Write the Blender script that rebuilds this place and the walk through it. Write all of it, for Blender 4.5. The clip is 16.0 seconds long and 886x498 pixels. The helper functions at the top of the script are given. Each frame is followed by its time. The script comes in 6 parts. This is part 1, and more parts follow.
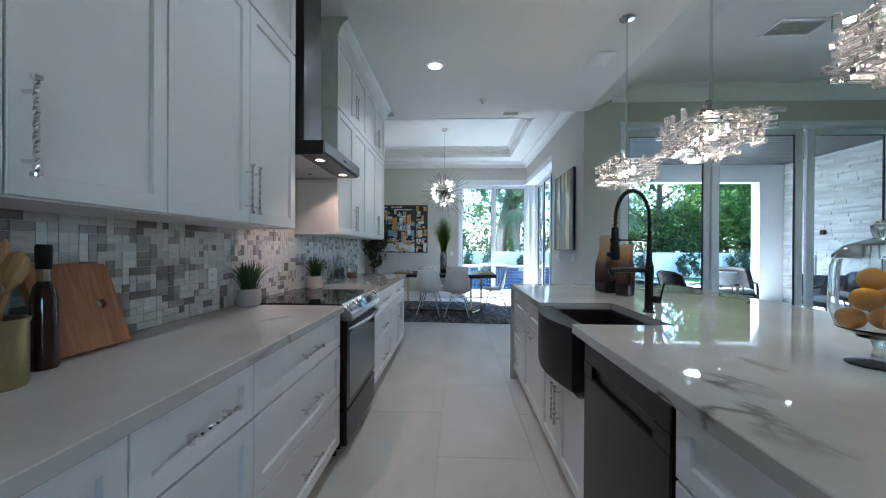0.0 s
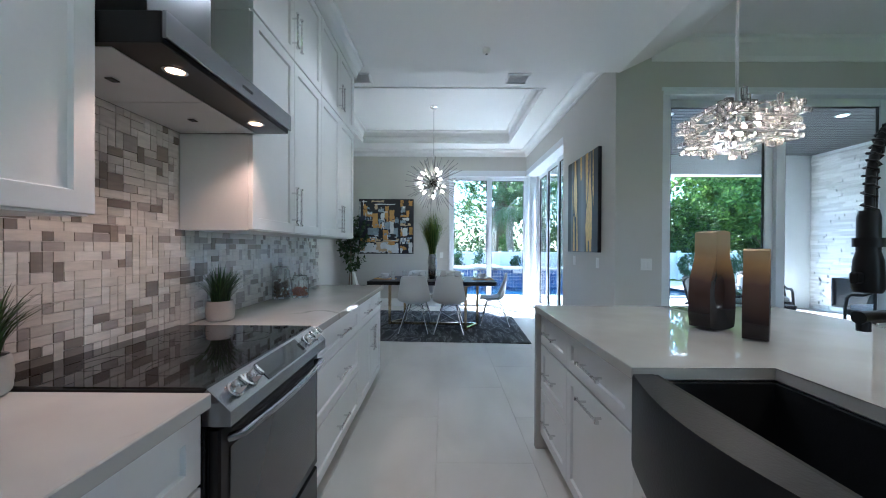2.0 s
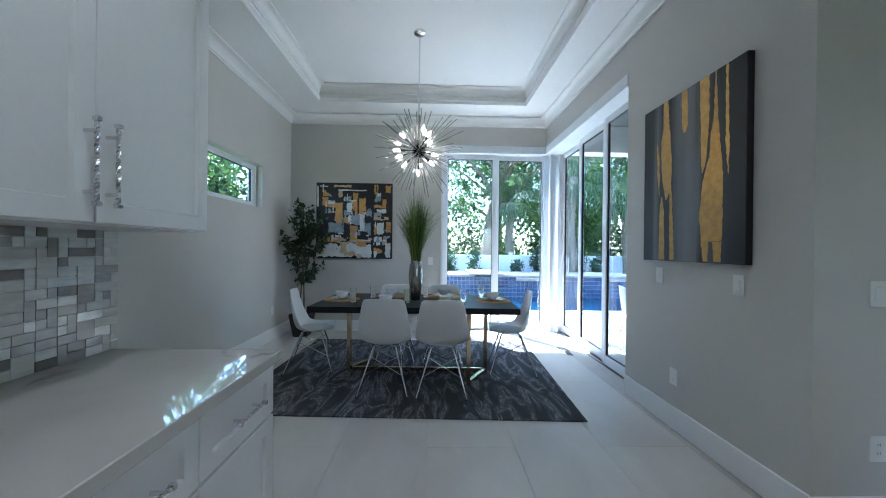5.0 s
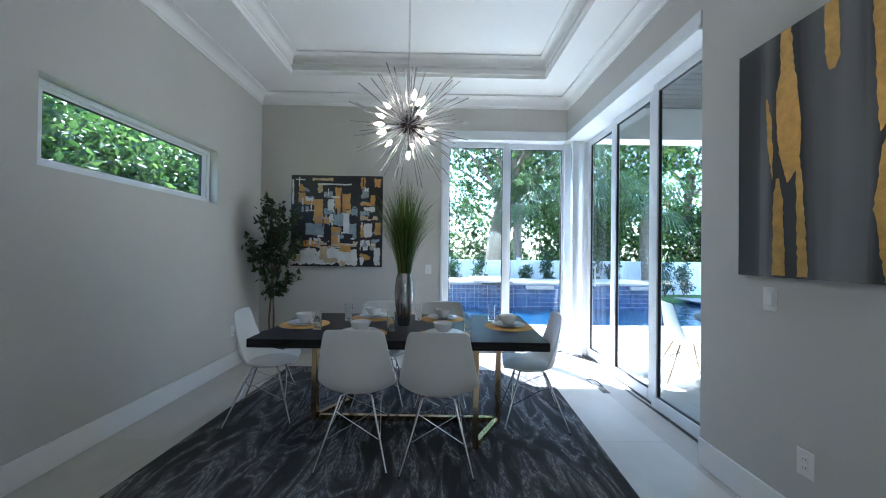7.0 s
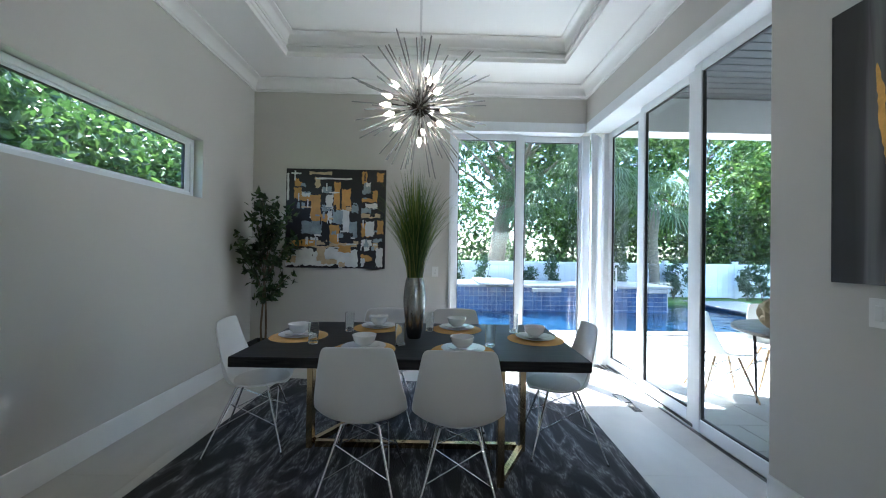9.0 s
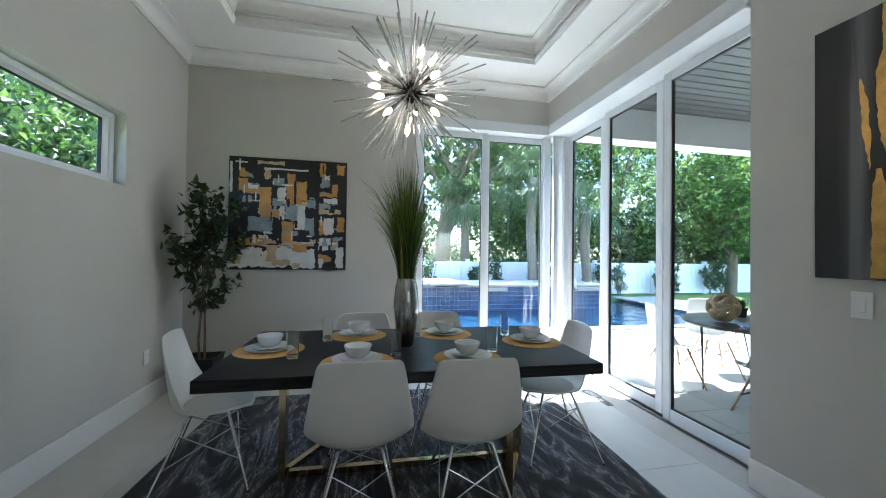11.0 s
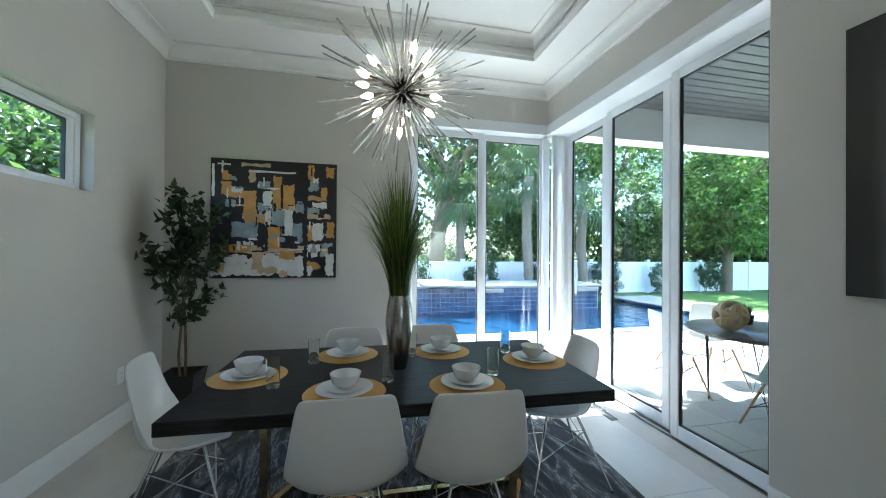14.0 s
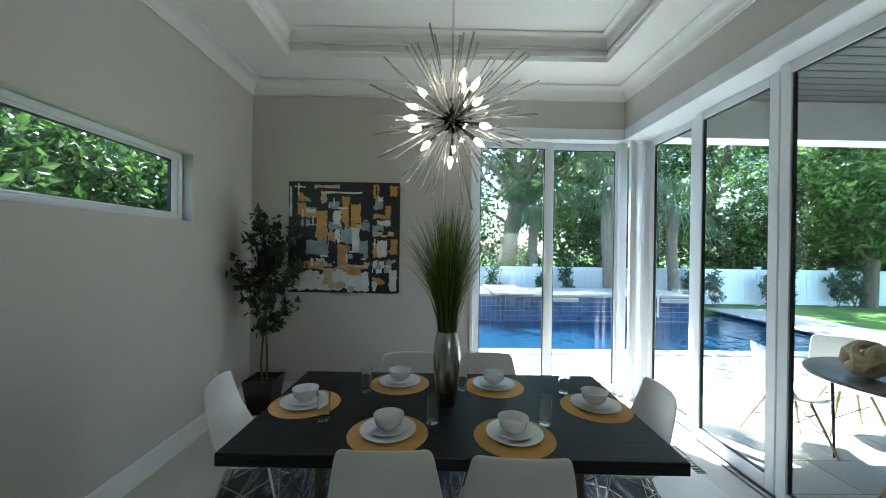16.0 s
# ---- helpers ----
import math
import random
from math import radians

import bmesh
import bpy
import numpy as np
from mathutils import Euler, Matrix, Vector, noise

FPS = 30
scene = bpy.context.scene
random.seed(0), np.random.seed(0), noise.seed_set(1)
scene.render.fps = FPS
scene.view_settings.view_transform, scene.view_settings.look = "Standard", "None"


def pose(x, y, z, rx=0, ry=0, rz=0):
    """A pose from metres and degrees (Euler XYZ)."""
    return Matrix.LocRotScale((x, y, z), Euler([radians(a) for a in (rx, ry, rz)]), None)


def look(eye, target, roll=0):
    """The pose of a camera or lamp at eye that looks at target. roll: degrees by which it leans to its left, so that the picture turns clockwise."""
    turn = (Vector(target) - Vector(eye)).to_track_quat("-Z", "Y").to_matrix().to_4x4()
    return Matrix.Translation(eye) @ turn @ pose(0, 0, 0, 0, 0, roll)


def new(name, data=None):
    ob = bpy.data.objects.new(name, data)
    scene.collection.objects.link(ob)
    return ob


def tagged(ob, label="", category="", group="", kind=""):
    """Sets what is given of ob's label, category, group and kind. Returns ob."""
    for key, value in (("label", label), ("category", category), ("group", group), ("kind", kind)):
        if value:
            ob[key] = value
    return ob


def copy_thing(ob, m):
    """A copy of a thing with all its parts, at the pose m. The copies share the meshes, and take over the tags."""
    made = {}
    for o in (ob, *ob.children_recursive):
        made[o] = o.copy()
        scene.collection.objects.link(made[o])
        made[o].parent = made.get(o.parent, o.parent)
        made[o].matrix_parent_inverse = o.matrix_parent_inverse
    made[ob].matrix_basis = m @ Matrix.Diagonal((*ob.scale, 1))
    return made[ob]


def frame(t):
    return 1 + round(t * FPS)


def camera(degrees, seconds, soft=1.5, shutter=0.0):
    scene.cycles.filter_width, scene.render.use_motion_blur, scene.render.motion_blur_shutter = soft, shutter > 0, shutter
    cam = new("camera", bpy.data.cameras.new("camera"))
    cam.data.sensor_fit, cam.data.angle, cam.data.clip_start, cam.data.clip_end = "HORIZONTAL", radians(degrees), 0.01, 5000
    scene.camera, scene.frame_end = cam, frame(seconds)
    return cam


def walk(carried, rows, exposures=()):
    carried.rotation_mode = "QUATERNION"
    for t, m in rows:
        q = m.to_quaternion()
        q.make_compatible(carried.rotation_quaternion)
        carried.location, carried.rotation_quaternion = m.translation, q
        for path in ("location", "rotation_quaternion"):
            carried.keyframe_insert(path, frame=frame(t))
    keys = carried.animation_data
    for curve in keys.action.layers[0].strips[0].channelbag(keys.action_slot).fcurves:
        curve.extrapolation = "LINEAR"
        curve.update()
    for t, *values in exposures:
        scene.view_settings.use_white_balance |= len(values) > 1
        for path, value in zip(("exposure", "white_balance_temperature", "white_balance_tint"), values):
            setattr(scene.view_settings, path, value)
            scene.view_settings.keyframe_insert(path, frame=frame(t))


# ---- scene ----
cam = camera(101.6, 16.0, 1.0)
PATH = [
    (0, (0.011, -0.029, 1.292), (-0.065, 1.969, 1.286), 0.3),
    (0.5, (-0.026, 0.22, 1.278), (-0.076, 2.219, 1.276), 0.3),
    (1, (-0.041, 0.521, 1.293), (-0.073, 2.521, 1.288), 0.2),
    (1.5, (-0.078, 0.842, 1.303), (-0.095, 2.841, 1.295), 0.3),
    (2, (-0.058, 1.187, 1.325), (-0.064, 3.187, 1.314), 0.3),
    (2.5, (-0.057, 1.534, 1.322), (-0.04, 3.534, 1.318), 0.4),
    (3, (-0.076, 1.896, 1.342), (-0.05, 3.896, 1.33), 0.4),
    (3.5, (-0.057, 2.332, 1.32), (-0.013, 4.331, 1.31), 0.7),
    (4, (-0.073, 2.693, 1.342), (-0.018, 4.692, 1.33), 0.6),
    (6.5, (-0.024, 4.178, 1.352), (0.02, 6.178, 1.367), 0.8),
    (7, (0.005, 4.356, 1.377), (0.036, 6.355, 1.394), 0.7),
    (7.5, (0.004, 4.466, 1.375), (0.02, 6.466, 1.399), 0.8),
    (8, (-0.018, 4.573, 1.379), (-0.014, 6.573, 1.4), 0.8),
    (10.5, (-0.38, 4.934, 1.371), (-0.103, 6.914, 1.397), 0.9),
    (11, (-0.497, 4.985, 1.36), (-0.088, 6.942, 1.39), 0.8),
    (11.5, (-0.617, 5.024, 1.352), (-0.067, 6.947, 1.385), 0.8),
    (12, (-0.688, 5.047, 1.343), (-0.061, 6.946, 1.383), 0.7),
    (12.5, (-0.705, 5.06, 1.34), (-0.071, 6.957, 1.376), 0.6),
    (13, (-0.654, 5.082, 1.349), (-0.02, 6.978, 1.383), 0.5),
    (13.5, (-0.561, 5.135, 1.382), (0.028, 7.046, 1.41), 0.4),
    (14, (-0.467, 5.165, 1.458), (-0.029, 7.117, 1.472), 0.5),
    (14.5, (-0.388, 5.208, 1.507), (-0.117, 7.19, 1.524), 0.6),
    (15, (-0.334, 5.214, 1.564), (-0.206, 7.21, 1.57), 0.8),
    (15.5, (-0.284, 5.214, 1.63), (-0.239, 7.213, 1.627), 0.9),
    (16, (-0.315, 5.224, 1.667), (-0.286, 7.224, 1.665), 0.8),
]
walk(cam, [(t, look(eye, target, roll)) for t, eye, target, roll in PATH],
     [(0.0, 3.58, 5050, 8), (1.5, 3.6, 5050, 8), (3.0, 3.75, 5050, 8), (4.0, 3.45, 5050, 7), (7.0, 3.42, 5250, 9), (8.0, 3.36, 5300, 9), (10.5, 3.38, 5700, 8), (12.5, 3.55, 5600, 5), (13.5, 3.5, 5600, 4), (14.5, 3.33, 5600, 3), (16.0, 2.98, 5750, 1)])

# ---- world, sun and large lights ----
SUN_WAY = Vector((0.64, -1.0, -1.94)).normalized()
world = bpy.data.worlds.new("sky")
scene.world = world
world.use_nodes = True
sky = world.node_tree.nodes.new("ShaderNodeTexSky")
sky.sky_type, sky.sun_disc = "NISHITA", False
sky.sun_elevation, sky.sun_rotation = radians(58.5), radians(-32.6)
world.node_tree.nodes["Background"].inputs[1].default_value = 0.15
world.node_tree.links.new(sky.outputs[0], world.node_tree.nodes["Background"].inputs[0])
sun = new("sun", bpy.data.lights.new("sun", "SUN"))
sun.data.energy, sun.data.angle, sun.data.color = 4.6, radians(0.5), (1.0, 0.95, 0.88)
sun.matrix_world = look((0, 0, 20), Vector((0, 0, 20)) + SUN_WAY)


def lamp(name, kind, at, to, energy, color=(1, 1, 1), size=0.1, size_y=0.0, spot=120):
    ob = new(name, bpy.data.lights.new(name, kind))
    ob.data.energy, ob.data.color = energy, color
    if kind == "AREA":
        ob.data.shape = "RECTANGLE" if size_y else "DISK"
        ob.data.size = size
        if size_y:
            ob.data.size_y = size_y
    elif kind == "SPOT":
        ob.data.spot_size, ob.data.spot_blend, ob.data.shadow_soft_size = radians(spot), 0.6, size
    else:
        ob.data.shadow_soft_size = size
    ob.matrix_world = look(at, to)
    return ob

# ---- materials ----
MATS = {}


def material(name, color, rough=0.5, metal=0.0, vary=0.06, scale=6.0, fine=120.0, bump=0.0, coat=0.0, build=None, spec=0.5):
    """A plain painted, plastic or metal surface with a faint large stain and a fine grain."""
    m = bpy.data.materials.new(name)
    m.use_nodes = True
    nt = m.node_tree
    b = nt.nodes["Principled BSDF"]
    b.inputs["Roughness"].default_value, b.inputs["Metallic"].default_value = rough, metal
    b.inputs["Coat Weight"].default_value = coat
    b.inputs["Specular IOR Level"].default_value = spec
    tex = nt.nodes.new("ShaderNodeTexCoord")
    big = noise_node(nt, tex.outputs["Object"], scale, 3)
    small = noise_node(nt, tex.outputs["Object"], fine, 2)
    mixv = nt.nodes.new("ShaderNodeMath")
    mixv.operation = "MULTIPLY_ADD"
    nt.links.new(small.outputs[0], mixv.inputs[0])
    mixv.inputs[1].default_value = 0.4
    nt.links.new(big.outputs[0], mixv.inputs[2])
    lo = [max(0, c * (1 - vary)) for c in color]
    hi = [min(1, c * (1 + vary)) for c in color]
    r = ramp(nt, mixv.outputs[0], [(0.45, lo), (0.95, hi)])
    nt.links.new(r.outputs[0], b.inputs["Base Color"])
    if bump:
        add_bump(nt, b, small.outputs[0], bump)
    if build:
        build(nt, b, tex, big, small)
    MATS[name] = m
    return m


def noise_node(nt, vec, scale, detail=2, distort=0.0):
    n = nt.nodes.new("ShaderNodeTexNoise")
    n.inputs["Scale"].default_value, n.inputs["Detail"].default_value, n.inputs["Distortion"].default_value = scale, detail, distort
    nt.links.new(vec, n.inputs["Vector"])
    return n


def mapped(nt, vec, scale, rot=(0, 0, 0)):
    n = nt.nodes.new("ShaderNodeMapping")
    n.inputs["Scale"].default_value, n.inputs["Rotation"].default_value = scale, rot
    nt.links.new(vec, n.inputs["Vector"])
    return n.outputs[0]


def ramp(nt, fac, stops, constant=False):
    n = nt.nodes.new("ShaderNodeValToRGB")
    e = n.color_ramp.elements
    n.color_ramp.interpolation = "CONSTANT" if constant else "LINEAR"
    e[0].position, e[0].color = stops[0][0], (*stops[0][1], 1)
    e[1].position, e[1].color = stops[1][0], (*stops[1][1], 1)
    for p, c in stops[2:]:
        x = e.new(p)
        x.color = (*c, 1)
    nt.links.new(fac, n.inputs[0])
    return n


def add_bump(nt, b, height, strength, distance=0.002):
    n = nt.nodes.new("ShaderNodeBump")
    n.inputs["Strength"].default_value, n.inputs["Distance"].default_value = strength, distance
    nt.links.new(height, n.inputs["Height"])
    nt.links.new(n.outputs[0], b.inputs["Normal"])


def mix_color(nt, fac, a, b):
    n = nt.nodes.new("ShaderNodeMix")
    n.data_type = "RGBA"
    nt.links.new(fac, n.inputs[0])
    for sock, v in ((n.inputs[6], a), (n.inputs[7], b)):
        if isinstance(v, tuple):
            sock.default_value = (*v, 1)
        else:
            nt.links.new(v, sock)
    return n.outputs[2]


def world_vec(nt):
    return nt.nodes.new("ShaderNodeNewGeometry").outputs["Position"]


def quartz_veins(nt, b, tex, big, small):
    pos = world_vec(nt)
    warp = noise_node(nt, pos, 1.1, 5, 0.6)
    vein = noise_node(nt, mapped(nt, pos, (0.9, 0.4, 0.9), (0, 0, 0.6)), 1.0, 6, 0.7)
    line = ramp(nt, vein.outputs[0], [(0.49, (0, 0, 0)), (0.5, (1, 1, 1)), (0.51, (0, 0, 0))])
    fade = ramp(nt, warp.outputs[0], [(0.52, (0, 0, 0)), (0.62, (1, 1, 1))])
    mul = nt.nodes.new("ShaderNodeMath")
    mul.operation = "MULTIPLY"
    nt.links.new(line.outputs[0], mul.inputs[0])
    nt.links.new(fade.outputs[0], mul.inputs[1])
    cloud = ramp(nt, big.outputs[0], [(0.3, (0.43, 0.415, 0.39)), (0.7, (0.54, 0.525, 0.50))])
    nt.links.new(mix_color(nt, mul.outputs[0], cloud.outputs[0], (0.13, 0.125, 0.12)), b.inputs["Base Color"])


def floor_look(nt, b, tex, big, small):
    pos = world_vec(nt)
    rnd = nt.nodes.new("ShaderNodeObjectInfo").outputs["Random"]
    blotch = noise_node(nt, mapped(nt, pos, (1, 0.5, 1)), 2.2, 6, 0.4)
    c = ramp(nt, blotch.outputs[0], [(0.3, (0.50, 0.475, 0.435)), (0.7, (0.63, 0.605, 0.56))])
    t = ramp(nt, rnd, [(0, (0.97, 0.97, 0.97)), (1, (1.02, 1.02, 1.02))])
    n = nt.nodes.new("ShaderNodeMix")
    n.data_type, n.blend_type = "RGBA", "MULTIPLY"
    n.inputs[0].default_value = 1
    nt.links.new(c.outputs[0], n.inputs[6])
    nt.links.new(t.outputs[0], n.inputs[7])
    nt.links.new(n.outputs[2], b.inputs["Base Color"])
    rr = ramp(nt, blotch.outputs[0], [(0.3, (0.34,) * 3), (0.7, (0.46,) * 3)])
    nt.links.new(rr.outputs[0], b.inputs["Roughness"])


TILE_STOPS = [(0.0, (0.62, 0.61, 0.58)), (0.3, (0.50, 0.49, 0.465)), (0.52, (0.68, 0.68, 0.66)), (0.68, (0.36, 0.345, 0.33)), (0.82, (0.20, 0.18, 0.165)), (0.93, (0.27, 0.245, 0.22))]


def tile_look(joined):
    def build(nt, b, tex, big, small):
        rnd = nt.nodes.new("ShaderNodeNewGeometry").outputs["Random Per Island"] if joined else nt.nodes.new("ShaderNodeObjectInfo").outputs["Random"]
        c = ramp(nt, rnd, TILE_STOPS, True)
        streak = noise_node(nt, mapped(nt, world_vec(nt), (1, 14, 70)), 1.0, 3)
        s = ramp(nt, streak.outputs[0], [(0.3, (0.8, 0.8, 0.8)), (0.7, (1.12, 1.1, 1.08))])
        n = nt.nodes.new("ShaderNodeMix")
        n.data_type, n.blend_type = "RGBA", "MULTIPLY"
        n.inputs[0].default_value = 0.8
        nt.links.new(c.outputs[0], n.inputs[6])
        nt.links.new(s.outputs[0], n.inputs[7])
        nt.links.new(n.outputs[2], b.inputs["Base Color"])
        rr = ramp(nt, rnd, [(0, (0.12,) * 3), (0.3, (0.3,) * 3), (0.52, (0.08,) * 3), (0.68, (0.2,) * 3)], True)
        nt.links.new(rr.outputs[0], b.inputs["Roughness"])
    return build


def wood_look(dark, light, scale=(1.5, 14, 14), rot=(0, 0, 0)):
    def build(nt, b, tex, big, small):
        v = mapped(nt, tex.outputs["Object"], scale, rot)
        g = noise_node(nt, v, 3.0, 6, 1.2)
        c = ramp(nt, g.outputs[0], [(0.35, dark), (0.65, light)])
        nt.links.new(c.outputs[0], b.inputs["Base Color"])
        add_bump(nt, b, g.outputs[0], 0.15)
    return build


def rug_look(nt, b, tex, big, small):
    pos = world_vec(nt)
    flow = noise_node(nt, mapped(nt, pos, (3.2, 0.8, 1), (0, 0, 0.3)), 1.6, 6, 2.2)
    band = ramp(nt, flow.outputs[0], [(0.42, (0.1, 0.1, 0.1)), (0.56, (0.85, 0.85, 0.85)), (0.66, (0.25, 0.25, 0.25))])
    speck = noise_node(nt, mapped(nt, pos, (150, 30, 60)), 1.0, 2)
    mul = nt.nodes.new("ShaderNodeMath")
    mul.operation = "MULTIPLY"
    nt.links.new(band.outputs[0], mul.inputs[0])
    nt.links.new(speck.outputs[0], mul.inputs[1])
    c = ramp(nt, mul.outputs[0], [(0.08, (0.034, 0.034, 0.037)), (0.33, (0.095, 0.095, 0.10)), (0.5, (0.30, 0.3, 0.3))])
    nt.links.new(c.outputs[0], b.inputs["Base Color"])
    add_bump(nt, b, speck.outputs[0], 0.8, 0.006)


def island_tint(stops):
    def build(nt, b, tex, big, small):
        rnd = nt.nodes.new("ShaderNodeNewGeometry").outputs["Random Per Island"]
        nt.links.new(ramp(nt, rnd, stops).outputs[0], b.inputs["Base Color"])
    return build


def height_fade(stops, low, high):
    """Glaze that runs from one colour to another along the thing's own height."""
    def build(nt, b, tex, big, small):
        s = nt.nodes.new("ShaderNodeSeparateXYZ")
        nt.links.new(tex.outputs["Object"], s.inputs[0])
        m = nt.nodes.new("ShaderNodeMapRange")
        m.inputs[1].default_value, m.inputs[2].default_value = low, high
        nt.links.new(s.outputs[2], m.inputs[0])
        a = nt.nodes.new("ShaderNodeMath")
        a.operation = "MULTIPLY_ADD"
        nt.links.new(big.outputs[0], a.inputs[0])
        a.inputs[1].default_value = 0.16
        nt.links.new(m.outputs[0], a.inputs[2])
        nt.links.new(ramp(nt, a.outputs[0], stops).outputs[0], b.inputs["Base Color"])
    return build


def stone_look(nt, b, tex, big, small):
    rnd = nt.nodes.new("ShaderNodeNewGeometry").outputs["Random Per Island"]
    nt.links.new(ramp(nt, rnd, [(0, (0.5, 0.5, 0.49)), (1, (0.74, 0.73, 0.71))]).outputs[0], b.inputs["Base Color"])
    add_bump(nt, b, small.outputs[0], 0.6, 0.01)


def grass_look(nt, b, tex, big, small):
    n = noise_node(nt, world_vec(nt), 1.3, 5)
    nt.links.new(ramp(nt, n.outputs[0], [(0.3, (0.07, 0.14, 0.02)), (0.7, (0.16, 0.27, 0.05))]).outputs[0], b.inputs["Base Color"])
    add_bump(nt, b, small.outputs[0], 1.0, 0.03)


def water_look(nt, b, tex, big, small):
    n = noise_node(nt, world_vec(nt), 3.2, 3, 0.5)
    add_bump(nt, b, n.outputs[0], 0.5, 0.05)
    b.inputs["IOR"].default_value = 1.33


def artificial_strokes(nt, b, tex, big, small):
    n = noise_node(nt, tex.outputs["Object"], 26, 4, 1.5)
    add_bump(nt, b, n.outputs[0], 0.5, 0.004)


def glass(name, tint=(0.96, 0.98, 0.97), rough=0.0, ior=1.45):
    m = bpy.data.materials.new(name)
    m.use_nodes = True
    b = m.node_tree.nodes["Principled BSDF"]
    b.inputs["Base Color"].default_value = (*tint, 1)
    b.inputs["Roughness"].default_value, b.inputs["IOR"].default_value = rough, ior
    b.inputs["Transmission Weight"].default_value = 1.0
    MATS[name] = m
    return m


def pane_glass(name, tint=(0.93, 0.97, 0.97)):
    """A window pane: clear straight through, with a mirror sheen that grows at a slant."""
    m = bpy.data.materials.new(name)
    m.use_nodes = True
    nt = m.node_tree
    nt.nodes.remove(nt.nodes["Principled BSDF"])
    clear, gloss, mixer, fres = nt.nodes.new("ShaderNodeBsdfTransparent"), nt.nodes.new("ShaderNodeBsdfGlossy"), nt.nodes.new("ShaderNodeMixShader"), nt.nodes.new("ShaderNodeLayerWeight")
    clear.inputs[0].default_value = (*tint, 1)
    gloss.inputs["Roughness"].default_value = 0.01
    fres.inputs[0].default_value = 0.5
    power, sheen = nt.nodes.new("ShaderNodeMath"), nt.nodes.new("ShaderNodeMath")
    power.operation, sheen.operation = "POWER", "MULTIPLY_ADD"
    power.inputs[1].default_value, sheen.inputs[1].default_value, sheen.inputs[2].default_value = 5.0, 0.85, 0.04
    nt.links.new(fres.outputs["Facing"], power.inputs[0])
    nt.links.new(power.outputs[0], sheen.inputs[0])
    nt.links.new(sheen.outputs[0], mixer.inputs[0])
    nt.links.new(clear.outputs[0], mixer.inputs[1])
    nt.links.new(gloss.outputs[0], mixer.inputs[2])
    nt.links.new(mixer.outputs[0], nt.nodes["Material Output"].inputs[0])
    MATS[name] = m
    return m


def glow(name, color, strength):
    m = bpy.data.materials.new(name)
    m.use_nodes = True
    b = m.node_tree.nodes["Principled BSDF"]
    b.inputs["Base Color"].default_value = (*color, 1)
    b.inputs["Emission Color"].default_value = (*color, 1)
    b.inputs["Emission Strength"].default_value = strength
    MATS[name] = m
    return m


def leaf(name, stops):
    m = material(name, stops[0][1], 0.45, build=island_tint(stops))
    nt = m.node_tree
    out, b = nt.nodes["Material Output"], nt.nodes["Principled BSDF"]
    tr, ad = nt.nodes.new("ShaderNodeBsdfTranslucent"), nt.nodes.new("ShaderNodeMixShader")
    nt.links.new(b.inputs["Base Color"].links[0].from_socket, tr.inputs[0])
    ad.inputs[0].default_value = 0.4
    nt.links.new(b.outputs[0], ad.inputs[1])
    nt.links.new(tr.outputs[0], ad.inputs[2])
    nt.links.new(ad.outputs[0], out.inputs[0])
    return m


M = MATS
material("wall_paint", (0.56, 0.545, 0.51), 0.65, vary=0.03, scale=1.2, fine=260, bump=0.12)
material("ceiling_paint", (0.80, 0.80, 0.79), 0.8, vary=0.02, scale=1.0, fine=180, bump=0.15)
material("trim_paint", (0.80, 0.80, 0.79), 0.35, vary=0.02, scale=3)
material("cabinet_paint", (0.70, 0.705, 0.705), 0.32, vary=0.025, scale=3, fine=60)
material("cabinet_inside", (0.55, 0.5, 0.44), 0.5)
material("quartz", (0.74, 0.73, 0.71), 0.03, scale=2.2, build=quartz_veins)
material("floor_tile", (0.5, 0.47, 0.42), 0.4, build=floor_look)
material("grout", (0.50, 0.475, 0.435), 0.85, bump=0.3)
material("tile_grout", (0.52, 0.51, 0.49), 0.8)
material("mosaic", (0.6, 0.6, 0.6), 0.2, build=tile_look(False))
material("mosaic_joined", (0.6, 0.6, 0.6), 0.2, build=tile_look(True))
material("chrome", (0.72, 0.72, 0.73), 0.12, 1.0, vary=0.03)
material("polished_brass", (0.62, 0.49, 0.30), 0.16, 1.0, vary=0.04)
material("dark_nickel", (0.16, 0.15, 0.145), 0.22, 1.0)
material("black_steel", (0.035, 0.034, 0.034), 0.3, 1.0, vary=0.05, fine=300)
material("hood_steel", (0.20, 0.20, 0.205), 0.2, 1.0, vary=0.05, fine=300)
material("black_enamel", (0.010, 0.010, 0.011), 0.25, spec=0.3)
material("brushed_steel", (0.30, 0.30, 0.31), 0.25, 1.0, vary=0.06, fine=400)
material("black_glass", (0.008, 0.008, 0.009), 0.035, vary=0.0)
material("oven_glass", (0.05, 0.053, 0.055), 0.07, vary=0.0)
material("matt_black", (0.010, 0.010, 0.010), 0.4, spec=0.3)
material("sink_black", (0.010, 0.010, 0.011), 0.5, bump=0.2, spec=0.25)
material("sink_apron", (0.014, 0.014, 0.014), 0.42, bump=0.25, spec=0.3)
material("filter_mesh", (0.62, 0.62, 0.61), 0.45, 0.15, fine=500, bump=0.5)
material("cutting_wood", (0.4, 0.18, 0.07), 0.45, build=wood_look((0.30, 0.115, 0.04), (0.46, 0.20, 0.085), (14, 14, 1.2)))
material("spoon_wood", (0.48, 0.29, 0.12), 0.55, build=wood_look((0.36, 0.2, 0.08), (0.55, 0.34, 0.15), (14, 14, 1.5)))
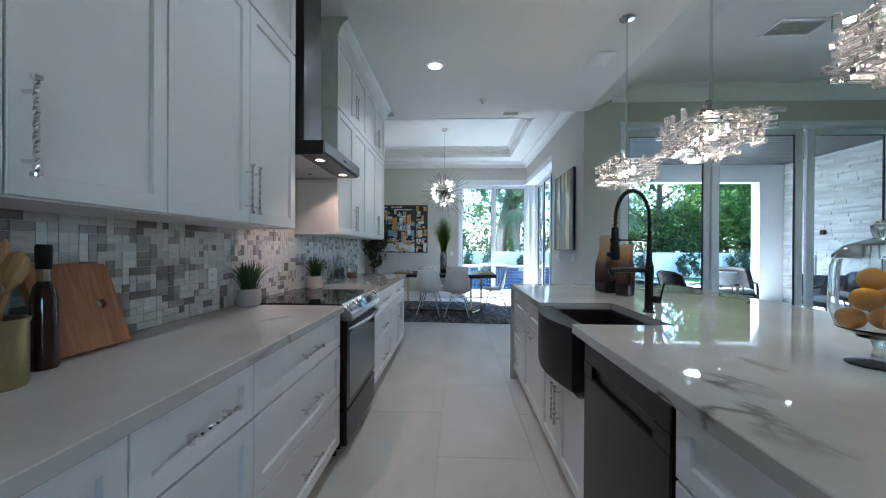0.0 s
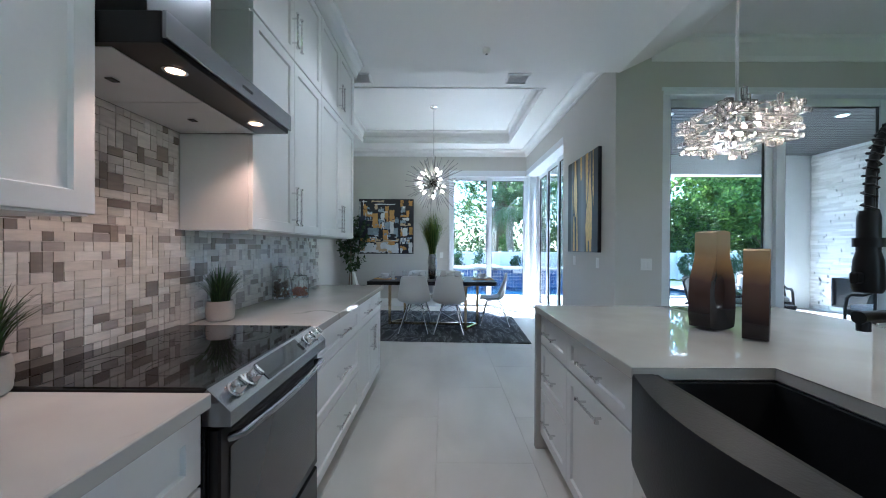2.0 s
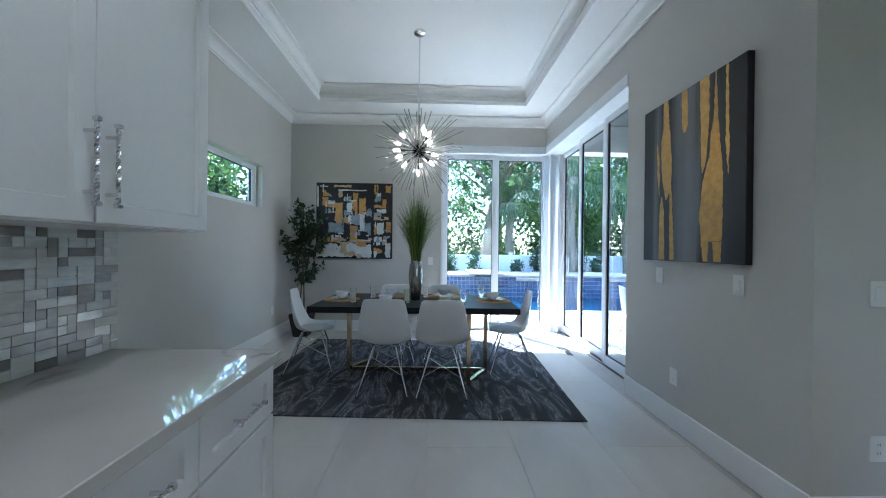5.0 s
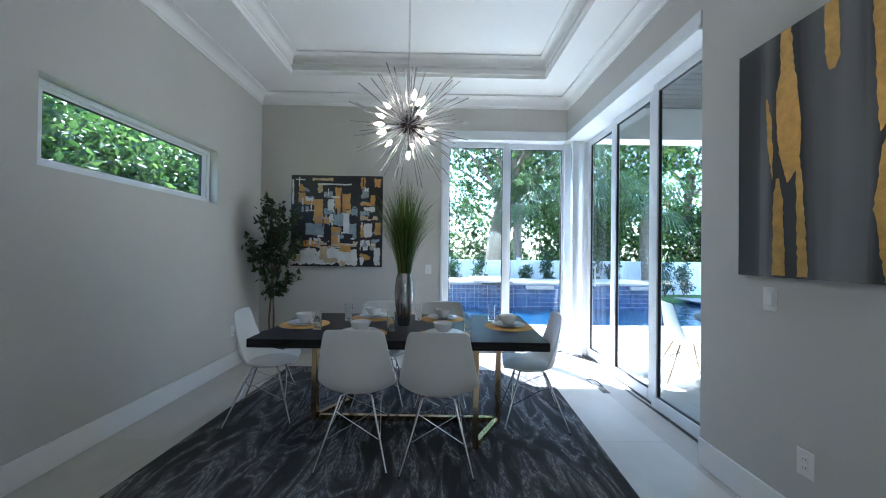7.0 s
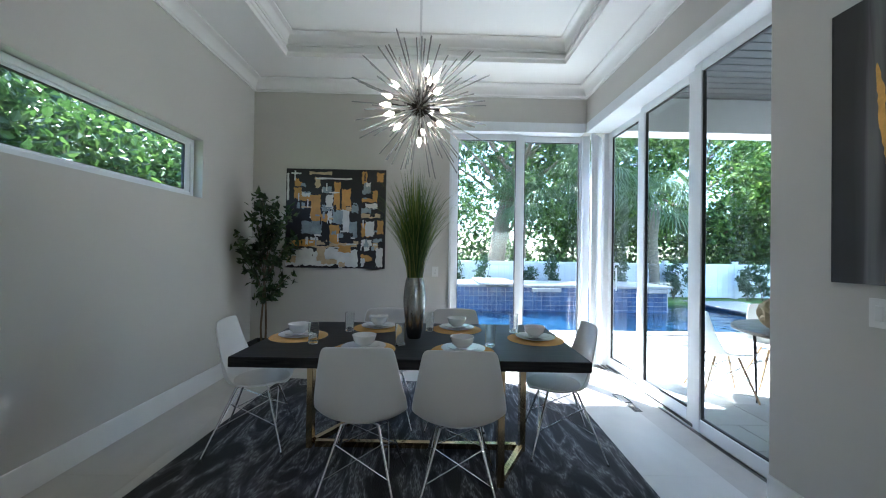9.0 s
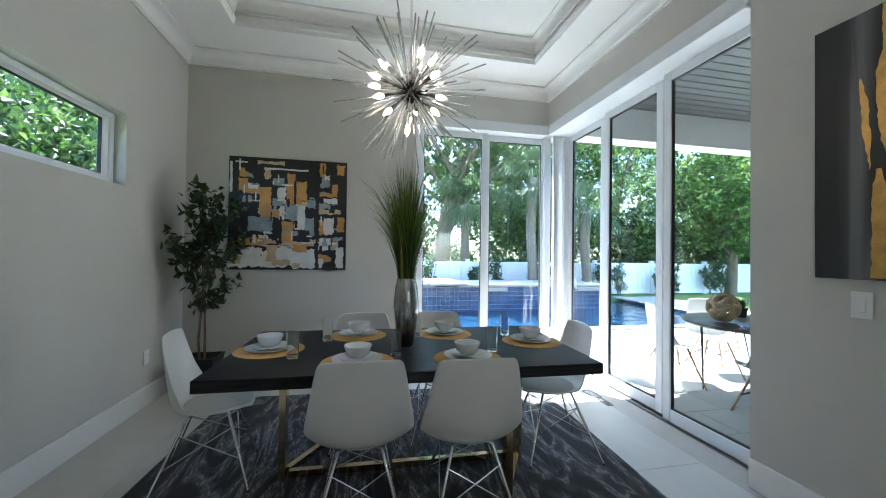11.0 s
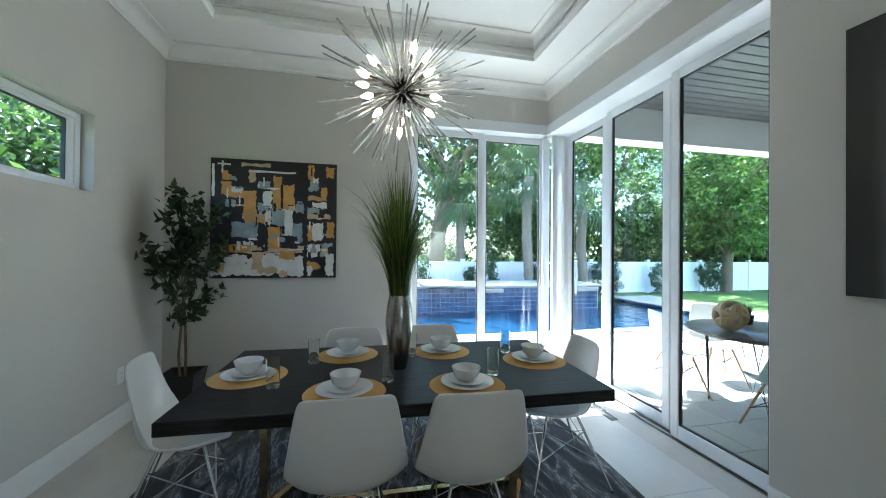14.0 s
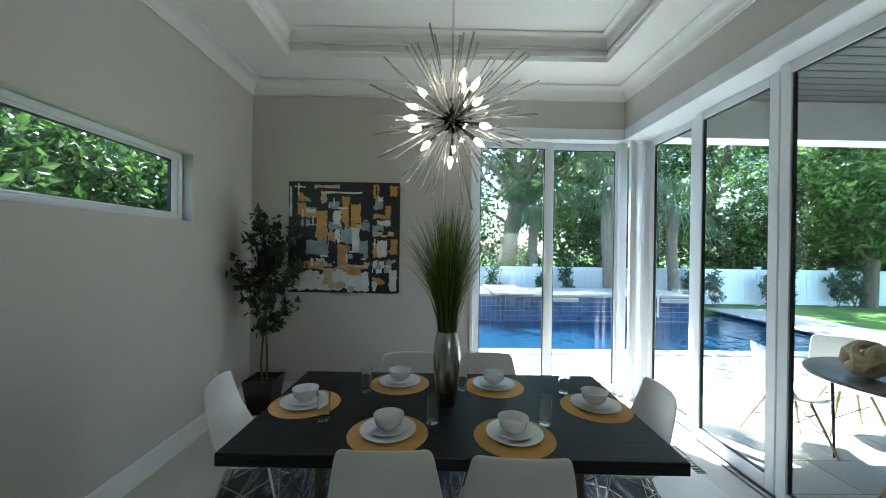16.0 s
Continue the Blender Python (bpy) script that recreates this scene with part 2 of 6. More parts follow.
material("leg_wood", (0.5, 0.33, 0.18), 0.5, build=wood_look((0.38, 0.23, 0.11), (0.56, 0.38, 0.21), (14, 14, 1.5)))
material("bottle_dark", (0.03, 0.012, 0.006), 0.12)
material("ceramic_white", (0.78, 0.78, 0.77), 0.14, vary=0.02)
material("pot_grey", (0.40, 0.385, 0.36), 0.7, bump=0.4)
material("vase_glaze", (0.4, 0.3, 0.2), 0.25, build=height_fade([(0.22, (0.016, 0.010, 0.011)), (0.58, (0.09, 0.045, 0.032)), (0.8, (0.36, 0.21, 0.09)), (1.0, (0.42, 0.33, 0.2))], 0.0, 0.45))
material("silver_vase", (0.40, 0.40, 0.395), 0.24, 1.0, vary=0.25, scale=9, fine=60, bump=0.1)
material("table_wood", (0.02, 0.02, 0.02), 0.42, spec=0.22, build=wood_look((0.010, 0.010, 0.011), (0.028, 0.027, 0.027), (1.2, 16, 16)))
material("shell_white", (0.74, 0.735, 0.72), 0.3, vary=0.015)
material("shell_mint", (0.50, 0.60, 0.55), 0.35, vary=0.02)
material("pad_white", (0.60, 0.59, 0.58), 0.6, bump=0.2)
material("placemat", (0.55, 0.31, 0.085), 0.7, fine=260, bump=0.6)
material("rug", (0.05, 0.05, 0.05), 0.95, build=rug_look)
material("rug_edge", (0.02, 0.02, 0.022), 0.95, bump=0.5)
material("bark", (0.16, 0.12, 0.085), 0.9, vary=0.35, scale=12, bump=1.0)
material("palm_bark", (0.2, 0.17, 0.13), 0.9, vary=0.35, scale=14, bump=1.0)
material("soil", (0.04, 0.03, 0.022), 0.95, bump=1.0)
material("planter_black", (0.015, 0.014, 0.014), 0.5)
material("plate_plastic", (0.78, 0.78, 0.76), 0.35, vary=0.01)
material("slot_dark", (0.03, 0.03, 0.03), 0.6)
material("canvas_black", (0.022, 0.021, 0.024), 0.55, bump=0.3)
material("stroke_black", (0.014, 0.014, 0.02), 0.5, build=artificial_strokes)
material("stroke_ochre", (0.55, 0.29, 0.075), 0.5, vary=0.2, scale=9, build=artificial_strokes)
material("stroke_tan", (0.55, 0.42, 0.26), 0.5, vary=0.2, scale=9, build=artificial_strokes)
material("stroke_white", (0.68, 0.69, 0.68), 0.5, vary=0.12, scale=9, build=artificial_strokes)
material("stroke_bluegrey", (0.27, 0.33, 0.37), 0.5, vary=0.3, scale=12, build=artificial_strokes)


def canvas_streaks(nt, b, tex, big, small):
    """Soft upright brush bands across the canvas: black edges, grey between."""
    streak = noise_node(nt, mapped(nt, tex.outputs["Object"], (7, 1, 0.5)), 1.6, 5, 0.5)
    xyz = nt.nodes.new("ShaderNodeSeparateXYZ")
    nt.links.new(tex.outputs["Object"], xyz.inputs[0])
    shift = nt.nodes.new("ShaderNodeMath")
    shift.operation = "MULTIPLY_ADD"
    nt.links.new(streak.outputs[0], shift.inputs[0])
    shift.inputs[1].default_value = 0.16
    nt.links.new(xyz.outputs[0], shift.inputs[2])
    bands = [(0.0, 0.012), (0.17, 0.018), (0.225, 0.05), (0.255, 0.15), (0.30, 0.03), (0.42, 0.025), (0.50, 0.14), (0.60, 0.20), (0.68, 0.16), (0.735, 0.035), (0.80, 0.10), (0.90, 0.04), (0.96, 0.015), (1.0, 0.012)]
    nt.links.new(ramp(nt, shift.outputs[0], [(x, (v, v, v * 1.03)) for x, v in bands]).outputs[0], b.inputs["Base Color"])


material("canvas_grey", (0.2, 0.2, 0.2), 0.5, build=canvas_streaks)
material("gold_leaf", (0.62, 0.37, 0.1), 0.35, 0.5, vary=0.2, scale=20, bump=0.4)
material("vinyl_white", (0.74, 0.77, 0.80), 0.4, vary=0.03)
material("outdoor_white", (0.76, 0.76, 0.76), 0.6, vary=0.04, bump=0.2)
material("soffit_wood", (0.06, 0.06, 0.062), 0.35, vary=0.2, scale=3)
material("stone_white", (0.62, 0.61, 0.6), 0.8, fine=40, build=stone_look)
material("fire_black", (0.01, 0.01, 0.01), 0.2)
material("travertine", (0.38, 0.365, 0.335), 0.6, vary=0.12, scale=2, fine=30, bump=0.2)
material("travertine_joint", (0.42, 0.4, 0.36), 0.9)
material("lawn", (0.1, 0.2, 0.04), 0.9, fine=60, build=grass_look)
material("pool_tile", (0.035, 0.07, 0.16), 0.2, build=island_tint([(0, (0.02, 0.05, 0.14)), (1, (0.07, 0.13, 0.26))]))
material("pool_floor", (0.03, 0.14, 0.33), 0.5, vary=0.2, scale=1.5)
material("pool_water", (0.010, 0.035, 0.075), 0.03, build=water_look)
material("wicker_dark", (0.022, 0.018, 0.016), 0.5, vary=0.3, scale=60, bump=0.8)
material("cushion", (0.55, 0.55, 0.56), 0.9, fine=300, bump=0.4)
material("rattan", (0.45, 0.31, 0.17), 0.6, vary=0.2, scale=20, bump=0.4)
material("fan_dark", (0.02, 0.018, 0.016), 0.4)
material("fruit_orange", (0.75, 0.33, 0.02), 0.45, fine=200, bump=0.3)
material("brown_beans", (0.11, 0.06, 0.03), 0.6, vary=0.4, scale=40)
material("red_snack", (0.27, 0.09, 0.045), 0.6, vary=0.4, scale=40)
material("gold_tin", (0.34, 0.27, 0.13), 0.35, 0.8, vary=0.2)
material("outdoor_table", (0.1, 0.075, 0.06), 0.35, build=wood_look((0.06, 0.045, 0.04), (0.15, 0.11, 0.085), (2, 12, 12)))
leaf("fig_leaf", [(0, (0.012, 0.028, 0.009)), (0.75, (0.035, 0.07, 0.02)), (1, (0.09, 0.13, 0.045))])
leaf("grass_blade", [(0, (0.03, 0.075, 0.012)), (0.7, (0.10, 0.18, 0.03)), (1, (0.30, 0.31, 0.07))])
leaf("pot_grass", [(0, (0.012, 0.035, 0.01)), (0.7, (0.035, 0.09, 0.02)), (1, (0.10, 0.17, 0.05))])
leaf("tree_leaf", [(0, (0.02, 0.045, 0.012)), (0.6, (0.05, 0.10, 0.022)), (1, (0.13, 0.20, 0.05))])
leaf("bright_leaf", [(0, (0.035, 0.08, 0.014)), (0.6, (0.09, 0.17, 0.03)), (1, (0.22, 0.32, 0.07))])
leaf("palm_leaf", [(0, (0.05, 0.09, 0.03)), (1, (0.14, 0.2, 0.09))])
leaf("shrub_leaf", [(0, (0.02, 0.05, 0.02)), (1, (0.06, 0.12, 0.045))])
glass("clear_glass")
glass("crystal", (0.95, 0.92, 0.90), 0.02, 1.5)
MATS["crystal"].node_tree.nodes["Principled BSDF"].inputs["Transmission Weight"].default_value = 0.9
material("acrylic", (0.80, 0.82, 0.82), 0.06, vary=0.0, coat=0.5)
MATS["acrylic"].node_tree.nodes["Principled BSDF"].inputs["Transmission Weight"].default_value = 0.7
pane_glass("pane")
glow("warm_bulb", (1.0, 0.70, 0.42), 3.0)
glow("flame_bulb", (1.0, 0.80, 0.58), 3.2)
glow("led_warm", (1.0, 0.5, 0.24), 2.0)
glow("led_white", (1.0, 0.97, 0.92), 2.5)
glow("fan_light", (1.0, 0.97, 0.93), 2.0)

# ---- mesh tools ----
def rbox(x0, y0, z0, x1, y1, z1, bevel=0.0, seg=1):
    bm = bmesh.new()
    bmesh.ops.create_cube(bm, size=1, matrix=Matrix.LocRotScale(((x0 + x1) / 2, (y0 + y1) / 2, (z0 + z1) / 2), None, (abs(x1 - x0), abs(y1 - y0), abs(z1 - z0))))
    if bevel:
        bmesh.ops.bevel(bm, geom=bm.edges[:], offset=bevel, segments=seg, profile=0.5, affect="EDGES")
    return bm


def join(bm, other, m=None):
    """Adds another bmesh to bm and frees it."""
    if m is not None:
        bmesh.ops.transform(other, matrix=m, verts=other.verts[:])
    me = bpy.data.meshes.new("joined")
    other.to_mesh(me)
    bm.from_mesh(me)
    bpy.data.meshes.remove(me)
    other.free()
    return bm


def joined(*bms):
    bm = bms[0]
    for o in bms[1:]:
        join(bm, o)
    return bm


def add_quads(bm, rings, closed=True, cap=True):
    vs = [[bm.verts.new(p) for p in r] for r in rings]
    n = len(vs[0])
    for a, b in zip(vs, vs[1:]):
        for i in range(n if closed else n - 1):
            j = (i + 1) % n
            bm.faces.new((a[i], a[j], b[j], b[i]))
    if cap and closed:
        bm.faces.new(vs[0][::-1])
        bm.faces.new(vs[-1])
    return bm


def tube(pts, r, seg=8, bm=None, cap=True):
    """A round bar along points; r is one radius or one for each point."""
    bm = bm or bmesh.new()
    pts = [Vector(p) for p in pts]
    rs = r if isinstance(r, (list, tuple)) else [r] * len(pts)
    rings = []
    side = None
    for i, p in enumerate(pts):
        d = (pts[min(i + 1, len(pts) - 1)] - pts[max(i - 1, 0)]).normalized()
        if side is None:
            side = d.orthogonal().normalized()
        side = (side - d * side.dot(d)).normalized()
        up = d.cross(side)
        rings.append([p + (side * math.cos(a) + up * math.sin(a)) * rs[i] for a in (2 * math.pi * k / seg for k in range(seg))])
    return add_quads(bm, rings, True, cap)


def lathe(profile, seg=24, at=(0, 0, 0), bm=None, cap=True):
    bm = bm or bmesh.new()
    rings = [[(at[0] + r * math.cos(2 * math.pi * k / seg), at[1] + r * math.sin(2 * math.pi * k / seg), at[2] + z) for k in range(seg)] for r, z in profile]
    return add_quads(bm, rings, True, cap)


def extrude_profile(profile, axis, a, b):
    """A moulding: a closed profile of (u, z), pushed along x or y from a to b; u lies across it."""
    bm = bmesh.new()
    if axis == "x":
        rings = [[(s, u, z) for u, z in profile] for s in (a, b)]
    else:
        rings = [[(u, s, z) for u, z in profile] for s in (a, b)]
    add_quads(bm, rings)
    bmesh.ops.recalc_face_normals(bm, faces=bm.faces[:])
    return bm


def mesh_of(name, bm, mat, smooth=False):
    me = bpy.data.meshes.new(name)
    bmesh.ops.recalc_face_normals(bm, faces=bm.faces[:])
    bm.to_mesh(me)
    bm.free()
    me.materials.append(M[mat])
    if smooth:
        me.polygons.foreach_set("use_smooth", [True] * len(me.polygons))
        me.set_sharp_from_angle(angle=radians(40))
    return me


def part(name, bm, mat, parent=None, label="", smooth=False, at=None, m=None):
    ob = new(name, bm if isinstance(bm, bpy.types.Mesh) else mesh_of(name, bm, mat, smooth))
    if parent:
        ob.parent = parent
    if m is not None:
        ob.matrix_basis = m
    elif at:
        ob.location = at
    if label:
        ob["label"] = label
    return ob


def thing(name, label, category, at=(0, 0, 0), rz=0, group=""):
    ob = new(name)
    ob.empty_display_size = 0.1
    ob.location, ob.rotation_euler = at, (0, 0, radians(rz))
    return tagged(ob, label, category, group)


def solid(name, bm, mat, label, category, at=(0, 0, 0), group="", smooth=False, rz=0):
    ob = part(name, bm, mat, None, "", smooth, at)
    ob.rotation_euler = (0, 0, radians(rz))
    return tagged(ob, label, category, group)


def structure(name, bm, mat, label="", smooth=False):
    return tagged(part(name, bm, mat, None, "", smooth), label, "", "", "structure")


def cloud_mesh(name, verts, faces, mat):
    me = bpy.data.meshes.new(name)
    me.from_pydata(verts, [], faces)
    me.materials.append(M[mat])
    return me


def leaf_cards(centres, size, rng, droop=0.0, slim=0.45):
    """Small pointed folded leaves at the given centres, turned at random; arrays of vertices and faces."""
    n = len(centres)
    c = np.asarray(centres)
    d = rng.normal(size=(n, 3))
    d[:, 2] -= droop
    d /= np.linalg.norm(d, axis=1)[:, None]
    e = np.cross(d, rng.normal(size=(n, 3)))
    e /= np.linalg.norm(e, axis=1)[:, None]
    u = np.cross(d, e)
    s = (size * rng.uniform(0.6, 1.35, n))[:, None]
    v = np.empty((n, 4, 3))
    v[:, 0] = c - d * s * 0.5
    v[:, 1] = c + e * s * slim * 0.5 + u * s * 0.1
    v[:, 2] = c + d * s * 0.5
    v[:, 3] = c - e * s * slim * 0.5 + u * s * 0.1
    return v.reshape(-1, 3).tolist(), np.arange(4 * n).reshape(-1, 4).tolist()


def clump_points(rng, boxes_, per, spread):
    """Points gathered in clumps: for each (centre, radii, clumps) a set of clump hearts in an ellipsoid, then points round each."""
    out = []
    for c, r, k in boxes_:
        h = rng.normal(size=(k, 3))
        h /= np.linalg.norm(h, axis=1)[:, None]
        h *= (rng.uniform(0.25, 1.0, k) ** 0.45)[:, None]
        h = h * np.array(r) + np.array(c)
        p = np.repeat(h, per, axis=0) + rng.normal(size=(k * per, 3)) * spread
        out.append(p)
    return np.concatenate(out)

# ---- the large structure ----
WK, CF = -1.335, -0.665          # kitchen wall, worktop front
DL, DR, DF = -2.38, 1.765, 9.25  # dining room: side walls and far wall
PW, HD, TH = 5.05, 5.045, 0.30         # wall of the patio doors, end of the kitchen ceiling, outer walls' thickness
ZK, ZL, ZD, ZT = 3.19, 3.53, 3.475, 3.66
KE = 4.87                       # end of the kitchen wall

floor = structure("floor", joined(rbox(-2.6, -5.3, -0.15, DR, DF, -0.006), rbox(DR, -5.3, -0.15, 8.5, PW + 0.22, -0.006)), "grout", "pale grout under large beige floor tiles")
structure("wall_kitchen", rbox(WK - 0.15, -5.2, -0.1, WK, KE, ZT), "wall_paint", "greige painted kitchen wall")
structure("wall_return", rbox(DL - 0.2, KE - 0.15, -0.1, WK - 0.15, KE, ZT), "wall_paint", "greige painted return wall")
structure("wall_west", joined(rbox(DL - 0.2, KE, -0.1, DL, 6.535, ZT), rbox(DL - 0.2, 8.29, -0.1, DL, DF + TH, ZT),
                              rbox(DL - 0.2, 6.535, -0.1, DL, 8.29, 1.867), rbox(DL - 0.2, 6.535, 2.43, DL, 8.29, ZT)), "wall_paint", "greige painted dining wall with a slot window")
structure("wall_north", joined(rbox(DL, DF, -0.1, 0.06, DF + TH, ZT), rbox(0.06, DF, 2.92, DR + TH, DF + TH, ZT)), "wall_paint", "greige painted far dining wall")
structure("wall_east", joined(rbox(DR, PW, -0.1, DR + TH, 6.74, ZT), rbox(DR, 6.74, 2.92, DR + TH, DF, ZT)), "wall_paint", "greige painted dining wall beside the sliding doors")
structure("wall_patio_1", rbox(DR + TH, PW, -0.1, 2.27, PW + 0.22, ZT), "wall_paint", "greige painted wall beside the patio doors")
structure("wall_patio_2", rbox(2.27, PW, 2.97, 8.35, PW + 0.22, ZT), "wall_paint", "greige painted wall over the patio doors")
structure("wall_patio_3", rbox(8.1, PW, -0.1, 8.35, PW + 0.22, 2.97), "wall_paint", "greige painted wall beside the patio doors")
# unseen back wall; its opening is added to let daylight in from behind
structure("wall_back", joined(rbox(WK, -5.2, -0.1, 2.6, -5.0, ZT), rbox(4.6, -5.2, -0.1, 8.35, -5.0, ZT), rbox(2.6, -5.2, -0.1, 4.6, -5.0, 0.9), rbox(2.6, -5.2, 2.5, 4.6, -5.0, ZT)), "wall_paint", "unseen greige painted wall with an opening added for light")
structure("wall_living", rbox(8.2, -5.0, -0.1, 8.35, PW, ZT), "wall_paint", "greige painted living room wall")
# ceilings
bm = rbox(DL, -5.0, ZK, 1.8, HD, ZT + 0.1)
add_quads(bm, [[(1.8, y, ZK), (2.5, y, ZL), (2.5, y, ZT + 0.1), (1.8, y, ZT + 0.1)] for y in (-5.0, PW)])
structure("ceiling_kitchen", bm, "ceiling_paint", "white kitchen ceiling with a sloped edge")
structure("ceiling_living", rbox(2.5, -5.0, ZL, 8.2, PW, ZT + 0.1), "ceiling_paint", "white living room ceiling")
TX0, TX1, TY0, TY1 = -1.755, 1.287, 6.09, 8.653
structure("ceiling_dining", joined(rbox(DL, HD, ZD, TX0, DF, ZT + 0.04), rbox(TX1, HD, ZD, DR, DF, ZT + 0.04), rbox(TX0, HD, ZD, TX1, TY0, ZT + 0.04),
                                   rbox(TX0, TY1, ZD, TX1, DF, ZT + 0.04), rbox(DL, HD, ZT + 0.04, DR, DF, ZT + 0.14)), "ceiling_paint", "white dining ceiling with a raised tray")


def ring_moulding(x0, y0, x1, y1, profile):
    """A mitred moulding round a rectangle; the profile holds (inward, z)."""
    bm = bmesh.new()
    rings = [[(x0 + d, y0 + d, z), (x1 - d, y0 + d, z), (x1 - d, y1 - d, z), (x0 + d, y1 - d, z)] for d, z in profile]
    rings.append(rings[0])
    return add_quads(bm, rings, True, False)


def cove(z0, z1, w, lip=0.015):
    h = z1 - z0
    p = [(0.001, z0), (lip, z0), (lip, z0 + h * 0.12), (lip + 0.012, z0 + h * 0.2)]
    for k in range(6):
        a = k / 5 * math.pi / 2
        p.append((lip + 0.012 + (w - lip - 0.03) * (1 - math.cos(a)), z0 + h * 0.2 + h * 0.62 * math.sin(a)))
    p += [(w, z1 - h * 0.12), (w, z1 - 0.001), (0.001, z1 - 0.001)]
    return p


structure("trim_crown_dining", ring_moulding(DL, HD, DR, DF, cove(3.335, ZD, 0.125)), "trim_paint", "white cove crown moulding", True)
structure("trim_tray_edge", ring_moulding(TX0, TY0, TX1, TY1, [(-0.02, ZD - 0.001), (-0.02, ZD - 0.012), (0.012, ZD - 0.016), (0.018, ZD + 0.02), (0.03, ZD + 0.03), (0.03, ZD + 0.05), (0.001, ZD + 0.05)]), "trim_paint", "white moulding round the tray's edge", True)
structure("trim_tray_crown", ring_moulding(TX0, TY0, TX1, TY1, cove(3.575, ZT + 0.04, 0.10)), "trim_paint", "white crown inside the tray", True)
structure("trim_crown_living", extrude_profile([(PW - 0.001, 3.31), (PW - 0.02, 3.31), (PW - 0.03, 3.36), (PW - 0.09, 3.47), (PW - 0.14, 3.49), (PW - 0.14, ZL - 0.002), (PW - 0.001, ZL - 0.002)], "x", 2.14, 8.2), "trim_paint", "white crown moulding over the patio doors")


def baseboard(name, x0, y0, x1, y1):
    structure(name, rbox(x0, y0, 0.0, x1, y1, 0.172, 0.004), "trim_paint", "white painted baseboard")


baseboard("baseboard_west", DL, KE, DL + 0.016, DF)
baseboard("baseboard_north", DL + 0.016, DF - 0.016, 0.05, DF)
baseboard("baseboard_east", DR - 0.016, PW, DR, 6.74)
baseboard("baseboard_patio", DR - 0.016, PW - 0.016, 2.25, PW)
baseboard("baseboard_return", DL + 0.016, KE, WK, KE + 0.016)


def frame_bm(w, h, bar, depth, sill=None):
    """Four bars round an opening: local u to the right, z up, depth along v."""
    b = sill or bar
    return joined(rbox(0, 0, 0, bar, depth, h, 0.004), rbox(w - bar, 0, 0, w, depth, h, 0.004), rbox(bar, 0, 0, w - bar, depth, b, 0.004), rbox(bar, 0, h - bar, w - bar, depth, h, 0.004))


def sliding_door(name, at, rz, w, h, label, handle=None, bar=0.075, sill=0.1, gasket=True):
    """One glazed sliding panel."""
    ob = tagged(part(name, frame_bm(w, h, bar, 0.045, sill), "vinyl_white", None, "", False, at), label, "", "", "structure")
    ob.rotation_euler = (0, 0, radians(rz))
    p = part("pane", rbox(bar, 0.02, sill, w - bar, 0.026, h - bar), "pane", ob, "clear glass pane")
    p.visible_shadow = False
    if gasket:
        g = 0.010
        part("gasket", joined(rbox(bar, 0.012, sill, bar + g, 0.034, h - bar), rbox(w - bar - g, 0.012, sill, w - bar, 0.034, h - bar), rbox(bar + g, 0.012, h - bar - g, w - bar - g, 0.034, h - bar), rbox(bar + g, 0.012, sill, w - bar - g, 0.034, sill + g)), "slot_dark", ob, "black rubber glazing gasket")
    if handle is not None:
        for s in (-1,):
            part("handle", joined(tube([(handle, s * 0.045, 0.92), (handle, s * 0.045, 1.2)], 0.011, 8), tube([(handle, 0, 0.95), (handle, s * 0.045, 0.95)], 0.008, 6), tube([(handle, 0, 1.17), (handle, s * 0.045, 1.17)], 0.008, 6)), "vinyl_white", ob, "white pull handle", True)
    return ob


# sliding doors in the far dining wall (panels stand along x, a track apart)
sliding_door("door_1", (0.085, DF + 0.09, 0.02), 0, 0.89, 2.885, "white framed glass sliding door")
sliding_door("door_2", (0.945, DF + 0.145, 0.02), 0, 0.87, 2.885, "white framed glass sliding door with a handle", 0.83)
# sliding doors in the dining side wall (panels stand along y)
sliding_door("door_3", (DR + 0.32, 8.495, 0.02), 90, 0.73, 2.885, "white framed glass sliding door", 0.69)
sliding_door("door_4", (DR + 0.27, 7.645, 0.02), 90, 0.79, 2.885, "white framed glass sliding door")
sliding_door("door_5", (DR + 0.22, 6.795, 0.02), 90, 0.79, 2.885, "white framed glass sliding door")
# jambs, tracks and the corner post
structure("trim_door_frame_north", joined(rbox(0.06, DF - 0.012, 2.905, DR - 0.03, DF + 0.20, 2.93, 0.003), rbox(0.045, DF - 0.014, 0, 0.085, DF + 0.20, 2.93, 0.004), rbox(0.045, DF - 0.01, 2.93, DR - 0.012, DF - 0.001, 3.03, 0.003)), "vinyl_white", "white frame of the far sliding doors")
structure("trim_door_frame_east", joined(rbox(DR - 0.012, 6.76, 2.905, DR + 0.33, DF - 0.03, 2.93, 0.003), rbox(DR + 0.10, 6.742, 0, DR + 0.33, 6.79, 2.905, 0.003), rbox(DR - 0.010, 6.742, 2.93, DR - 0.001, DF - 0.012, 3.03, 0.003)), "vinyl_white", "white frame of the side sliding doors")
bm = joined(*[rbox(DR + 0.06 + i * 0.045, DF - 0.03 + i * 0.04, 0, DR + 0.098 + i * 0.045, DF + 0.008 + i * 0.04, 2.905, 0.004) for i in range(6)], rbox(DR + 0.0, DF + 0.10, 0, DR + 0.09, DF + 0.16, 2.905, 0.004), rbox(DR + 0.22, DF - 0.025, 0, DR + 0.29, DF + 0.04, 2.905, 0.004))
structure("trim_corner_post", bm, "vinyl_white", "white stepped corner post of the sliding doors")
